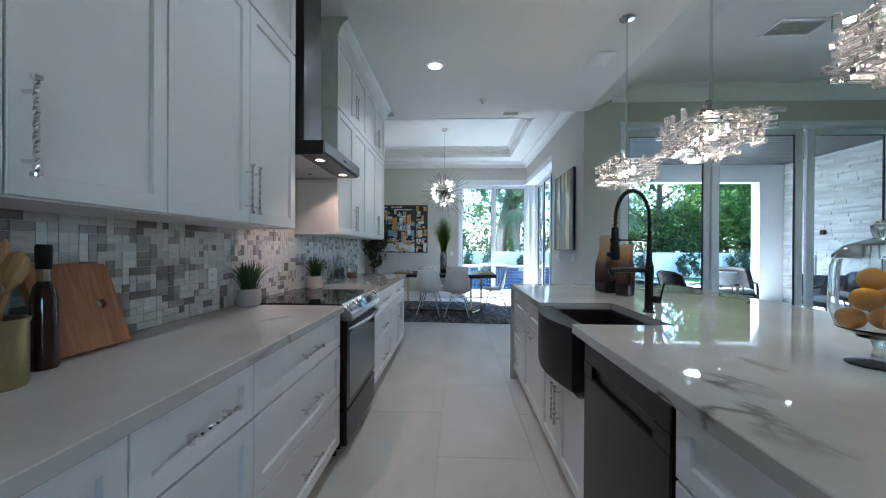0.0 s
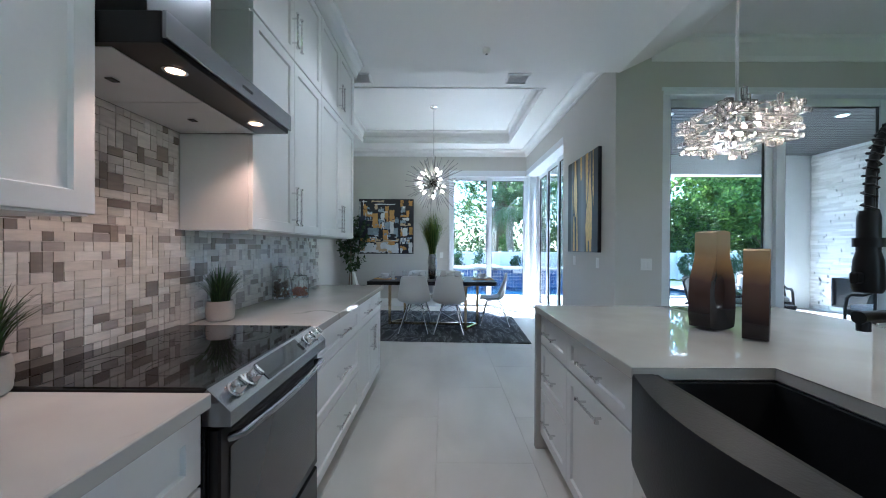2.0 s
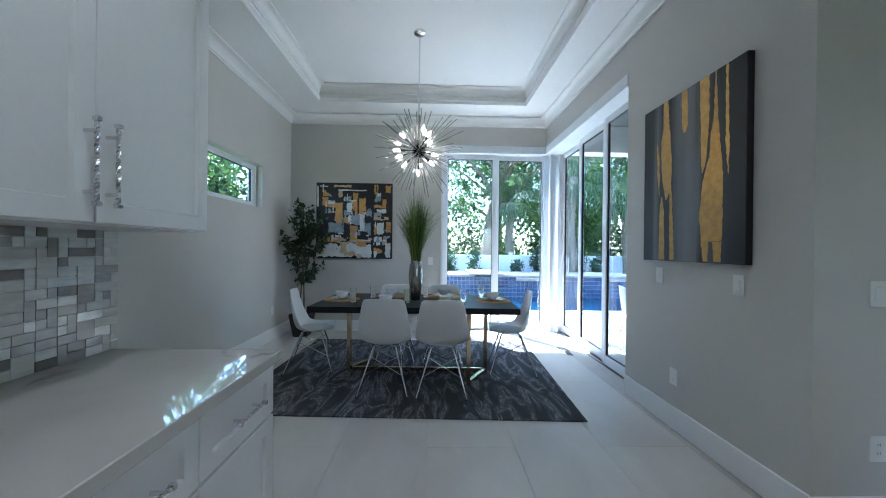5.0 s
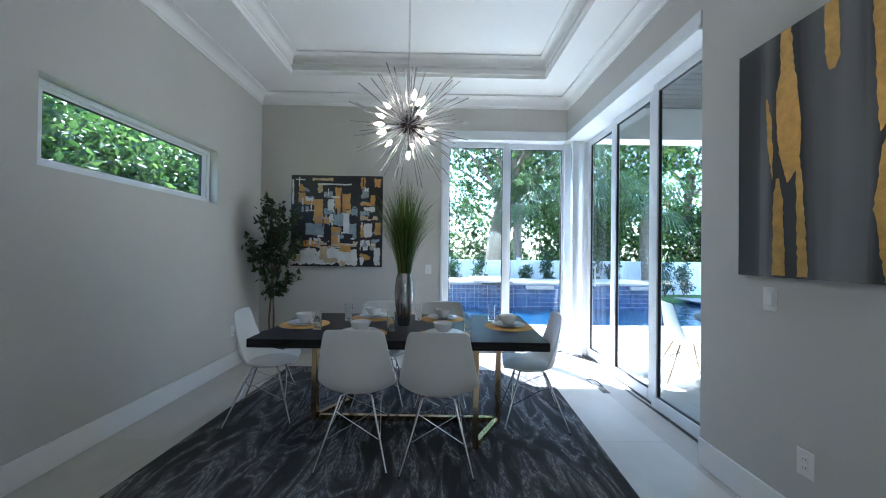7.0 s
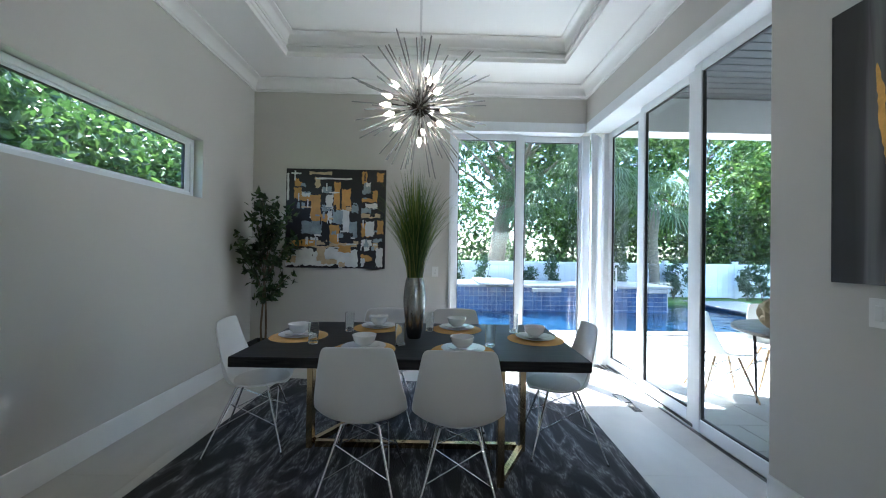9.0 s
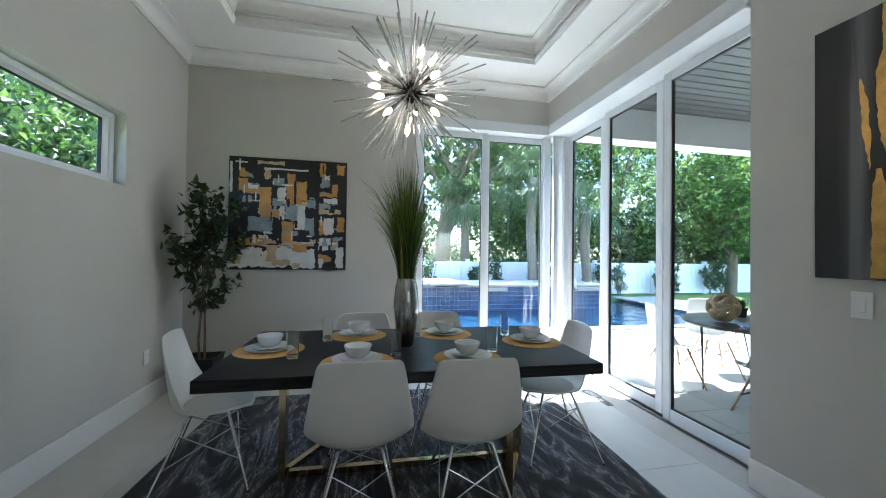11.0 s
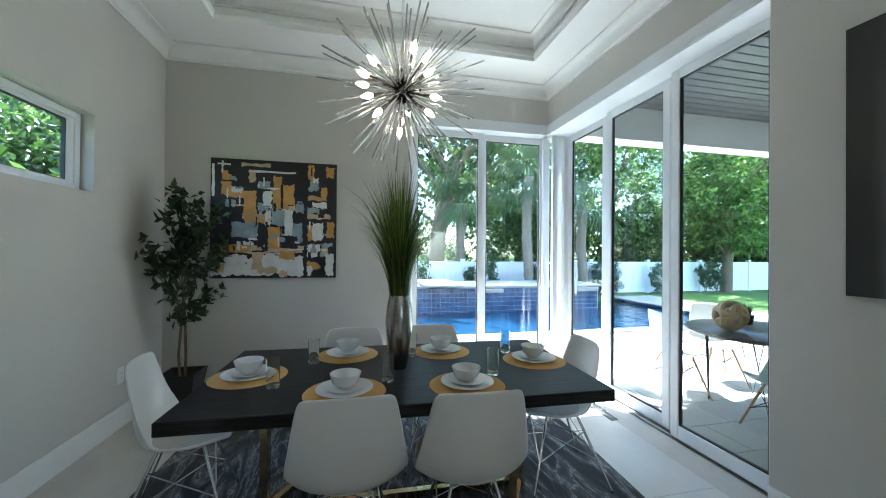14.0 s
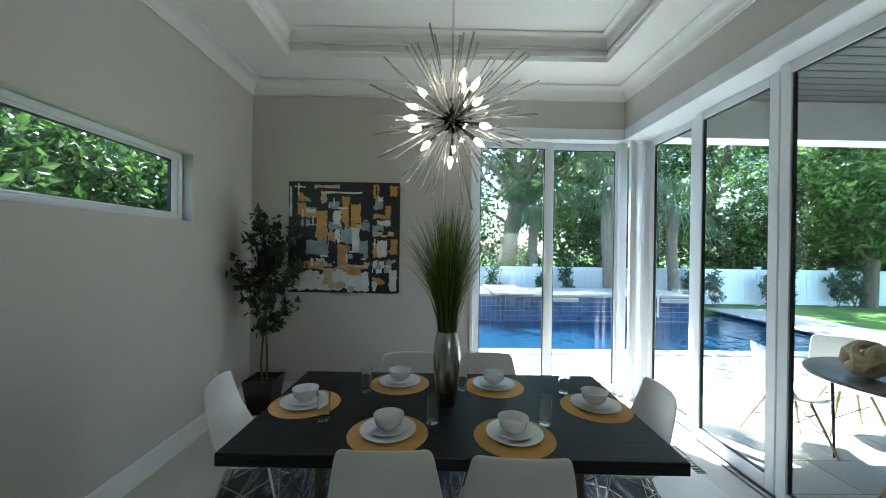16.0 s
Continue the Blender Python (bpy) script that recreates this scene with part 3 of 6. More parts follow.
structure("trim_track", joined(*[rbox(DR + 0.17 + i * 0.05, 6.80, -0.004, DR + 0.182 + i * 0.05, DF, 0.012) for i in range(3)], *[rbox(0.09, DF + 0.09 + i * 0.05, -0.004, DR, DF + 0.102 + i * 0.05, 0.012) for i in range(2)]), "brushed_steel", "metal sliding door tracks in the floor")
structure("floor_sill", joined(rbox(DR, 6.74, -0.1, DR + 0.34, DF + 0.20, -0.006), rbox(0.06, DF, -0.1, DR, DF + 0.20, -0.006)), "grout", "pale sill under the sliding doors")
# slot window
w1 = tagged(part("window_1", frame_bm(1.745, 0.553, 0.045, 0.06), "vinyl_white", None, "", False, (DL - 0.08, 6.54, 1.872)), "white framed slot window", "", "", "structure")
w1.rotation_euler = (0, 0, radians(90))
sash = joined(rbox(0.046, 0.012, 0.046, 0.105, 0.05, 0.507, 0.003), rbox(1.640, 0.012, 0.046, 1.699, 0.05, 0.507, 0.003), rbox(0.105, 0.012, 0.046, 1.640, 0.05, 0.062, 0.003), rbox(0.105, 0.012, 0.487, 1.640, 0.05, 0.507, 0.003))
part("sash", sash, "vinyl_white", w1)
part("gasket", joined(rbox(0.105, 0.020, 0.062, 0.112, 0.045, 0.487), rbox(1.633, 0.020, 0.062, 1.640, 0.045, 0.487), rbox(0.112, 0.020, 0.481, 1.633, 0.045, 0.487), rbox(0.112, 0.020, 0.062, 1.633, 0.045, 0.066)), "slot_dark", w1, "black rubber glazing gasket")
p = part("pane", rbox(0.112, 0.03, 0.066, 1.633, 0.036, 0.481), "pane", w1)
p.visible_shadow = False
# patio doors
for i, (x0, x1, hd) in enumerate(((2.34, 3.58, None), (3.56, 4.78, 1.14), (4.83, 5.97, 0.08), (5.95, 7.06, None), (7.0, 8.10, None))):
    sliding_door("door_%d" % (6 + i), (x0, PW + 0.09 + 0.05 * (i in (0, 3)), 0.02), 0, x1 - x0, 2.96, "white framed glass patio door", hd, 0.10, 0.1)
structure("trim_patio_frame", joined(rbox(2.27, PW - 0.012, 2.962, 8.1, PW + 0.22, 3.0, 0.004), rbox(2.25, PW - 0.016, 3.0, 8.1, PW - 0.001, 3.035, 0.003), rbox(2.265, PW - 0.004, 0, 2.34, PW + 0.22, 2.962, 0.004)), "vinyl_white", "white frame of the patio doors")


def plate(name, at, rz, w, h, label, slots):
    """A wall plate whose front faces local -y."""
    t = thing(name, label, "outlet" if name == "wall_outlet" else "switch", at, rz)
    part("cover", rbox(-w / 2, -0.007, -h / 2, w / 2, 0.0, h / 2, 0.002), "plate_plastic", t)
    if name == "wall_outlet":
        for z in (-0.02, 0.02):
            part("socket", rbox(-0.016, -0.009, z - 0.014, 0.016, -0.004, z + 0.014, 0.003), "plate_plastic", t)
            part("slot", joined(rbox(-0.007, -0.0095, z - 0.004, -0.005, -0.008, z + 0.006), rbox(0.005, -0.0095, z - 0.004, 0.007, -0.008, z + 0.006)), "slot_dark", t)
    else:
        for k in range(slots):
            c = (k - (slots - 1) / 2) * 0.046
            part("rocker", rbox(c - 0.016, -0.011, -0.033, c + 0.016, -0.005, 0.033, 0.003), "plate_plastic", t)
    return t


plate("wall_switch", (DR, 6.235, 1.15), 270, 0.078, 0.125, "white single wall switch under the gold painting", 1)
plate("wall_switch", (DR, 5.474, 1.145), 270, 0.078, 0.125, "white single wall switch near the wall's edge", 1)
plate("wall_outlet", (DR, 6.05, 0.395), 270, 0.08, 0.125, "white wall outlet above the baseboard", 2)
plate("wall_switch", (2.10, PW, 1.15), 0, 0.12, 0.125, "white double wall switch beside the patio door", 2)
plate("wall_outlet", (2.09, PW, 0.40), 0, 0.08, 0.125, "white wall outlet low beside the patio door", 2)
plate("wall_outlet", (-0.116, DF, 1.141), 0, 0.08, 0.125, "white wall plate beside the abstract painting", 2)
plate("wall_outlet", (DL, 8.62, 0.425), 90, 0.08, 0.125, "white wall outlet near the floor", 2)


def ceiling_vent(at, w, d, label, slats=6, rz=0):
    t = thing("ceiling_vent", label, "vent", at, rz)
    part("frame", joined(rbox(-w / 2, -d / 2, -0.012, w / 2, -d / 2 + 0.03, 0, 0.002), rbox(-w / 2, d / 2 - 0.03, -0.012, w / 2, d / 2, 0, 0.002), rbox(-w / 2, -d / 2 + 0.03, -0.012, -w / 2 + 0.03, d / 2 - 0.03, 0, 0.002), rbox(w / 2 - 0.03, -d / 2 + 0.03, -0.012, w / 2, d / 2 - 0.03, 0, 0.002)), "trim_paint", t)
    part("backing", rbox(-w / 2 + 0.03, -d / 2 + 0.03, -0.003, w / 2 - 0.03, d / 2 - 0.03, -0.0005), "ceramic_white", t, "pale duct behind the slats")
    for k in range(slats):
        y = -d / 2 + 0.03 + (k + 0.5) * (d - 0.06) / slats
        bm = rbox(-w / 2 + 0.03, -0.009, -0.001, w / 2 - 0.03, 0.009, 0.001)
        bmesh.ops.transform(bm, matrix=Matrix.Translation((0, y, -0.008)) @ Matrix.Rotation(0.5, 4, "X"), verts=bm.verts[:])
        part("slat", bm, "trim_paint", t)


ceiling_vent((1.45, 3.65, ZK), 0.30, 0.20, "white slatted air vent in the kitchen ceiling", 5, 90)
ceiling_vent((3.40, 3.74, ZL), 0.50, 0.30, "white slatted air vent in the living ceiling", 8)
ceiling_vent((-1.14, 5.81, ZD), 0.29, 0.29, "white slatted air vent in the dining ceiling", 7)
ceiling_vent((0.87, 5.81, ZD), 0.29, 0.29, "white slatted air vent in the dining ceiling", 7)


def downlight(at, power):
    t = thing("recessed_light", "round white recessed ceiling light, lit", "ceiling light", at, 0, "recessed ceiling lights")
    part("ring", lathe([(0.062, -0.0015), (0.085, -0.0015), (0.085, -0.006), (0.066, -0.010), (0.062, -0.006)], 28, cap=False), "trim_paint", t, "", True)
    part("lens", lathe([(0.0605, -0.002), (0.0605, -0.004)], 28), "led_white", t, "glowing lens")
    if power:
        lamp("downlight_lamp", "SPOT", (at[0], at[1], at[2] - 0.02), (at[0], at[1], 0), power, (1.0, 0.93, 0.84), 0.06, 0, 130)


# those at y 1.55 and -0.8 are unseen, added to light the kitchen
for x, y, pw in ((-0.225, 3.735, 4), (-0.225, 1.55, 2), (-0.225, -0.8, 2)):
    downlight((x, y, ZK), pw)
downlight((3.82, 3.62, ZL), 4)
t = thing("smoke_detector", "small white ceiling sensor", "smoke detector", (0.333, 4.60, ZK))
part("body", lathe([(0.035, 0), (0.035, -0.03), (0.028, -0.045), (0.01, -0.047)], 20), "plate_plastic", t, "", True)
part("sensor_ring", lathe([(0.012, -0.047), (0.012, -0.05)], 12), "slot_dark", t)
t = thing("floor_register", "small metal floor register in the sunlit floor", "floor vent", (1.70, 8.0, 0))
part("frame", frame_bm(0.1, 0.2, 0.012, 0.003), "brushed_steel", t, m=pose(-0.05, -0.1, 0.003, 90, 0, 0) @ pose(0, 0, -0.2, -180, 0, 0))
part("grille", joined(*[rbox(-0.036, -0.085 + k * 0.02, 0.0005, 0.036, -0.075 + k * 0.02, 0.003) for k in range(9)]), "slot_dark", t)

# ---- kitchen ----
def shaker(w, h, frame=0.058, t=0.02, recess=0.012):
    """A shaker front in the y-z plane from (0, 0) to (w, h); its face looks to +x at x = t."""
    bm = bmesh.new()
    e = 0.0022
    def rect(i, x):
        return [(x, i, i), (x, w - i, i), (x, w - i, h - i), (x, i, h - i)]
    rings = [rect(e, 0), rect(e, t - 0.002), rect(e + 0.002, t), rect(frame, t), rect(frame + 0.004, t - recess)]
    return add_quads(bm, rings)


def twisted_handle(length):
    """A twisted square bar on two posts, along z, standing off +x; centred at the origin."""
    bm = bmesh.new()
    n = 20
    rings = []
    for k in range(n + 1):
        z = -length / 2 + length * k / n
        a = k / n * math.pi * 3.5
        s = 0.0065
        rings.append([(0.032 + s * math.cos(a + q * math.pi / 2), s * math.sin(a + q * math.pi / 2), z) for q in range(4)])
    add_quads(bm, rings)
    for z in (-length * 0.36, length * 0.36):
        tube([(0, 0, z), (0.034, 0, z)], 0.0055, 8, bm)
    for z in (-length / 2, length / 2):
        join(bm, rbox(0.0235, -0.0085, z - 0.006, 0.0405, 0.0085, z + 0.006, 0.002))
    return bm


HANDLES = {}


def handle_on(front, length, y, z, upright):
    if length not in HANDLES:
        HANDLES[length] = mesh_of("handle", twisted_handle(length), "chrome")
    part("handle", HANDLES[length], "chrome", front, "twisted chrome bar handle", m=pose(0.02, y, z, 0 if upright else 90, 0, 0))


def front(unit, kind, y, z, w, h, handle=None, length=0.20):
    """One drawer front or door on a cabinet unit: handle 'h' lies across the middle, 'l' and 'r' stand by an edge, low or high."""
    ob = part(kind, shaker(w, h), "cabinet_paint", unit, at=(0, y, z))
    if handle == "h":
        handle_on(ob, length, w / 2, h / 2, False)
    elif handle == "t":
        handle_on(ob, length, w / 2, h - 0.06, False)
    elif handle:
        side, level = handle
        handle_on(ob, length, 0.032 if side == "l" else w - 0.032, {"b": 0.16, "t": h - 0.16}[level], True)
    return ob


def base_unit(x, y, w, depth, facing, plan, label):
    """A base cabinet from y on along its front; facing 1 looks to +x, -1 to -x. plan: rows of (kind, y, z, w, h, handle, length)."""
    t = thing("base_cabinet", label, "cabinet", (x, y if facing > 0 else y + w, 0), 0 if facing > 0 else 180)
    part("body", rbox(-depth, 0.0015, 0.1, -0.0005, w - 0.0015, 0.90), "cabinet_paint", t)
    part("toe_kick", rbox(-depth, 0.002, 0.0, -0.06, w - 0.002, 0.1), "cabinet_paint", t)
    for row in plan:
        front(t, *row)
    return t


def three_drawers(w, length=0.2):
    return [("drawer", 0, 0.70, w, 0.195, "h", length), ("drawer", 0, 0.405, w, 0.29, "h", length), ("drawer", 0, 0.105, w, 0.295, "h", length)]


def drawer_door(w, length=0.2, side="r"):
    return [("drawer", 0, 0.70, w, 0.195, "h", length), ("door", 0, 0.105, w, 0.59, side + "t", length)]


FX = -0.71
CD = FX - 0.0 - WK - 0.012
for y, w, plan, lab in (
    (-1.55, 0.9, three_drawers(0.9), "white shaker base cabinet with three drawers"),
    (-0.65, 0.6, drawer_door(0.6), "white shaker base cabinet with drawer and door"),
    (-0.05, 0.77, three_drawers(0.77), "white shaker base cabinet with three drawers"),
    (0.72, 0.478, drawer_door(0.478, 0.2, "l"), "white shaker base cabinet with drawer and door"),
    (1.198, 0.93, three_drawers(0.93), "white shaker base cabinet with three wide drawers"),
    (2.92, 0.97, three_drawers(0.97), "white shaker base cabinet with three wide drawers"),
    (3.89, 0.90, [("drawer", 0, 0.70, 0.45, 0.195, "h", 0.16), ("drawer", 0.45, 0.70, 0.45, 0.195, "h", 0.16), ("door", 0, 0.105, 0.45, 0.59, "rt", 0.2), ("door", 0.45, 0.105, 0.45, 0.59, "lt", 0.2)], "white shaker base cabinet, two drawers over doors"),
):
    base_unit(FX, y, w, CD, 1, plan, lab)
for y0, y1 in ((-1.55, 2.13), (2.918, 4.81)):
    solid("worktop", rbox(0, 0, 0, CF - WK - 0.012, y1 - y0, 0.04, 0.003), "quartz", "white quartz worktop with grey veins", "worktop", (WK + 0.012, y0, 0.90))

# wall cabinets in two tiers, up to the ceiling
UX, UD = -0.993, -0.993 - WK - 0.012


def wall_unit(y, w, z, h, handles, label, length=0.22):
    t = thing("wall_cabinet", label, "cabinet", (UX, y, z))
    part("body", rbox(-UD, 0.001, 0, -0.0005, w - 0.001, h), "cabinet_paint", t)
    n = len(handles)
    for k, hd in enumerate(handles):
        front(t, "door", k * w / n, 0.003, w / n, h - 0.006, hd, length)


for y, w in ((-1.18, 0.95), (-0.23, 0.95), (1.167, 0.968), (2.91, 0.955), (3.867, 0.958)):
    wall_unit(y, w, 1.40, 1.05, ("rb", "lb"), "white shaker wall cabinet with two tall doors")
    wall_unit(y, w, 2.453, 0.587, ("rb", "lb"), "white shaker upper cabinet with short doors", 0.2)
wall_unit(0.722, 0.444, 1.40, 1.05, ("lb",), "white shaker wall cabinet with one tall door")
wall_unit(0.722, 0.444, 2.453, 0.587, ("lb",), "white shaker upper cabinet with one short door", 0.2)
for y0, y1 in ((-1.18, 2.135), (2.91, 4.825)):
    pr = [(0, 0), (0.022, 0), (0.026, 0.02), (0.04, 0.06), (0.075, 0.105), (0.098, 0.118), (0.10, ZK - 3.041 - 0.001), (0, ZK - 3.041 - 0.001)]
    bm = extrude_profile(pr, "y", 0, y1 - y0 + (0.08 if y0 > 0 else 0.0))
    join(bm, rbox(-UD, 0.0, 0.0, 0, y1 - y0, 0.15))
    solid("cabinet_crown", bm, "cabinet_paint", "white crown moulding on the wall cabinets", "moulding", (UX, y0, 3.041))

# range hood
hood = thing("range_hood", "black steel chimney hood with two lit lamps", "range hood", (WK, 2.138, 1.86))
part("canopy", joined(rbox(0.012, 0, 0.0, 0.53, 0.775, 0.085, 0.002)), "black_steel", hood)
part("front_band", rbox(0.5305, 0.001, 0.012, 0.545, 0.774, 0.085, 0.002), "brushed_steel", hood, "brushed steel front band")
part("buttons", joined(*[rbox(0.5455, 0.36 + k * 0.014, 0.04, 0.547, 0.369 + k * 0.014, 0.05) for k in range(5)]), "slot_dark", hood)
for y in (0.02, 0.39):
    part("filter", rbox(0.03, y, -0.004, 0.38, y + 0.365, -0.0005, 0.001), "filter_mesh", hood, "grey grease filter")
    part("filter_latch", rbox(0.20, y + 0.17, -0.008, 0.225, y + 0.20, -0.0042, 0.001), "slot_dark", hood)
for y in (0.15, 0.62):
    part("lamp_ring", lathe([(0.026, -0.001), (0.034, -0.001), (0.034, -0.005), (0.026, -0.005)], 20, (0.455, y, 0), cap=False), "chrome", hood, "", True)
    part("lamp_lens", lathe([(0.025, -0.0015), (0.025, -0.0035)], 20, (0.455, y, 0)), "led_warm", hood, "glowing warm lamp")
    lamp("hood_lamp", "SPOT", (WK + 0.455, 2.138 + y, 1.85), (WK + 0.42, 2.138 + y, 0.9), 0.9, (1.0, 0.58, 0.38), 0.02, 0, 120)
part("chimney", rbox(0.012, 0.205, 0.0855, 0.325, 0.52, 0.90, 0.002), "hood_steel", hood)
part("chimney_sleeve", rbox(0.012, 0.211, 0.901, 0.319, 0.514, ZK - 1.861, 0.002), "hood_steel", hood)

# range
rng_ = thing("range", "black steel electric range with glass cooktop", "oven", (WK + 0.012, 2.14, 0))
rng_.scale = (0.955, 1, 1)
RW = 0.765
part("body", rbox(0, 0.002, 0.06, 0.66, RW - 0.002, 0.925, 0.003), "black_enamel", rng_)
part("cooktop", rbox(0.0, 0, 0.926, 0.665, RW, 0.948, 0.004), "black_glass", rng_, "black glass cooktop")
for (x, y, r) in ((0.2, 0.2, 0.075), (0.2, 0.55, 0.09), (0.47, 0.2, 0.11), (0.47, 0.55, 0.085)):
    part("burner_ring", lathe([(r, 0), (r + 0.003, 0), (r + 0.003, 0.0006), (r, 0.0006)], 40, (x, y, 0.948), cap=False), "oven_glass", rng_, "faint grey burner ring")
bm = bmesh.new()
add_quads(bm, [[(0.655, y, 0.925), (0.668, y, 0.945), (0.735, y, 0.885), (0.735, y, 0.845), (0.655, y, 0.845)] for y in (0.0, RW)])
part("control_panel", bm, "brushed_steel", rng_, "slanted steel control panel")
slant = Matrix.Rotation(radians(42), 4, "Y")
part("display", rbox(-0.036, -0.16, 0, 0.036, 0.16, 0.002), "black_glass", rng_, "black glass display", m=Matrix.Translation((0.703, RW / 2, 0.9145)) @ slant)
for y in (0.07, 0.155, RW - 0.155, RW - 0.07):
    k = part("knob", joined(lathe([(0.026, 0), (0.026, 0.006), (0.021, 0.008), (0.02, 0.032), (0.017, 0.036)], 24), rbox(-0.019, -0.0045, 0.036, 0.019, 0.0045, 0.046, 0.002)), "chrome", rng_, "chrome oven knob", True, m=Matrix.Translation((0.703, y, 0.9145)) @ slant)
part("oven_door", rbox(0.662, 0.008, 0.30, 0.70, RW - 0.008, 0.835, 0.006), "black_steel", rng_)
part("door_window", rbox(0.7005, 0.05, 0.34, 0.704, RW - 0.05, 0.765, 0.002), "oven_glass", rng_, "dark reflective oven window")
part("vent_slot", joined(*[rbox(0.700, 0.06, 0.775 + 0.014 * k, 0.7025, RW - 0.06, 0.782 + 0.014 * k) for k in range(3)]), "slot_dark", rng_)
part("door_handle", tube([(0.70, 0.05, 0.79), (0.735, 0.06, 0.80)] + [(0.735 + 0.02 * math.sin(math.pi * k / 10), 0.06 + (RW - 0.12) * k / 10, 0.80) for k in range(1, 10)] + [(0.735, RW - 0.06, 0.80), (0.70, RW - 0.05, 0.79)], 0.013, 10), "brushed_steel", rng_, "bowed steel door handle", True)
part("warming_drawer", rbox(0.662, 0.008, 0.075, 0.70, RW - 0.008, 0.285, 0.006), "black_steel", rng_)
for y in (0.05, RW - 0.05):
    part("foot", lathe([(0.02, 0), (0.02, 0.06)], 12, (0.6, y, 0)), "matt_black", rng_)

# island
IX, IY0, IY1, IX1 = 0.55, -0.8, 3.60, 2.15
NY0, NY1, NX = 1.675, 2.355, 1.015
itop = thing("island_worktop", "white veined quartz island top with waterfall end", "worktop")
bm = bmesh.new()
ring = [(IX, IY0), (IX, NY0), (NX, NY0), (NX, NY1), (IX, NY1), (IX, IY1), (IX1, IY1), (IX1, IY0)]
add_quads(bm, [[(a, b, z) for a, b in ring] for z in (0.90, 0.94)])
bmesh.ops.bevel(bm, geom=[e for e in bm.edges if abs(e.verts[0].co.z - 0.94) < 1e-4 and abs(e.verts[1].co.z - 0.94) < 1e-4], offset=0.003, segments=1, affect="EDGES")
part("slab", bm, "quartz", itop)
part("waterfall_leg", rbox(IX, IY1 - 0.04, 0.0, IX1, IY1, 0.8995, 0.003), "quartz", itop)
GX = 0.60
for y, w, plan, lab in (
    (-0.74, 0.83, three_drawers(0.83), "white shaker island cabinet with three drawers"),
    (0.09, 0.84, three_drawers(0.84), "white shaker island cabinet with three drawers"),
    (2.40, 0.655, [("drawer", 0, 0.70, 0.66, 0.195, "h", 0.22), ("pullout_door", 0, 0.105, 0.66, 0.59, "t", 0.22)], "white shaker island cabinet with pull-out door"),
    (3.055, 0.50, three_drawers(0.50, 0.18), "white shaker island cabinet with three drawers"),
):
    base_unit(GX, y, w, 0.62, -1, plan, lab)
base = thing("base_cabinet", "white shaker sink cabinet with two doors", "cabinet", (GX, 2.398, 0), 180)
part("body", rbox(-0.62, 0.0015, 0.1, -0.0005, 0.7985, 0.60), "cabinet_paint", base)
part("toe_kick", rbox(-0.62, 0.002, 0, -0.06, 0.798, 0.1), "cabinet_paint", base)
front(base, "door", 0, 0.105, 0.4, 0.49, "rt", 0.2)
front(base, "door", 0.4, 0.105, 0.4, 0.49, "lt", 0.2)
structure("wall_island_back", rbox(1.225, -0.7, 0.0, 1.85, IY1 - 0.041, 0.899), "cabinet_paint", "white painted back of the island")

sink = thing("farmhouse_sink", "black composite farmhouse sink with bowed apron", "sink", (GX, NY0 + 0.002, 0.62))
SW = NY1 - NY0 - 0.004
n = 14
rings = []
for k in range(n + 1):
    y = SW * k / n
    x = -0.045 - 0.06 * math.sin(math.pi * k / n)
    rings.append([(x, y, 0.0), (x - 0.004, y, 0.02), (x - 0.004, y, 0.285), (x, y, 0.298), (0.02, y, 0.298), (0.02, y, 0.0)])
bm = bmesh.new()
add_quads(bm, rings)
part("apron", bm, "sink_apron", sink, "bowed dark apron front", True)
part("basin_floor", rbox(0.021, 0, 0.0, NX - GX, SW, 0.0295), "sink_black", sink)
for box in ((0.021, 0, 0.035, SW, 0.296), (NX - GX - 0.02, 0, NX - GX, SW, 0.276), (0.036, 0, NX - GX - 0.021, 0.02, 0.276), (0.036, SW - 0.02, NX - GX - 0.021, SW, 0.276)):
    part("basin_wall", rbox(box[0], box[1], 0.03, box[2], box[3], box[4]), "sink_black", sink)
part("drain", lathe([(0.045, 0.0), (0.045, 0.003), (0.03, 0.004)], 20, (0.26, SW / 2, 0.0296)), "dark_nickel", sink, "round metal drain")

fx, fy = 1.085, 2.03
fa = thing("kitchen_faucet", "matt black spring pull-down kitchen faucet", "faucet", (fx, fy, 0.94), 12)
part("base", lathe([(0.031, 0), (0.031, 0.006), (0.022, 0.012), (0.022, 0.20), (0.024, 0.205), (0.024, 0.26), (0.02, 0.262), (0.015, 0.29), (0.0135, 0.42)], 20), "matt_black", fa, "", True)
arc = [(0, 0, 0.42)] + [(-0.105 + 0.105 * math.cos(a), 0, 0.52 + 0.155 * math.sin(a)) for a in (k * math.pi / 12 for k in range(13))] + [(-0.212, 0, 0.46)]
part("hose", tube(arc, 0.0085, 10), "matt_black", fa, "", True)
coil = []
L = 150
for k in range(L + 1):
    s = k / L * (len(arc) - 1)
    i = min(int(s), len(arc) - 2)
    p = Vector(arc[i]).lerp(Vector(arc[i + 1]), s - i)
    d = (Vector(arc[i + 1]) - Vector(arc[i])).normalized()
    nrm = d.cross(Vector((0, 1, 0))).normalized()
    a = k * 1.35
    coil.append(p + (nrm * math.cos(a) + Vector((0, 1, 0)) * math.sin(a)) * 0.0125)
part("spring", tube(coil, 0.0028, 5), "matt_black", fa, "black coiled spring", True)
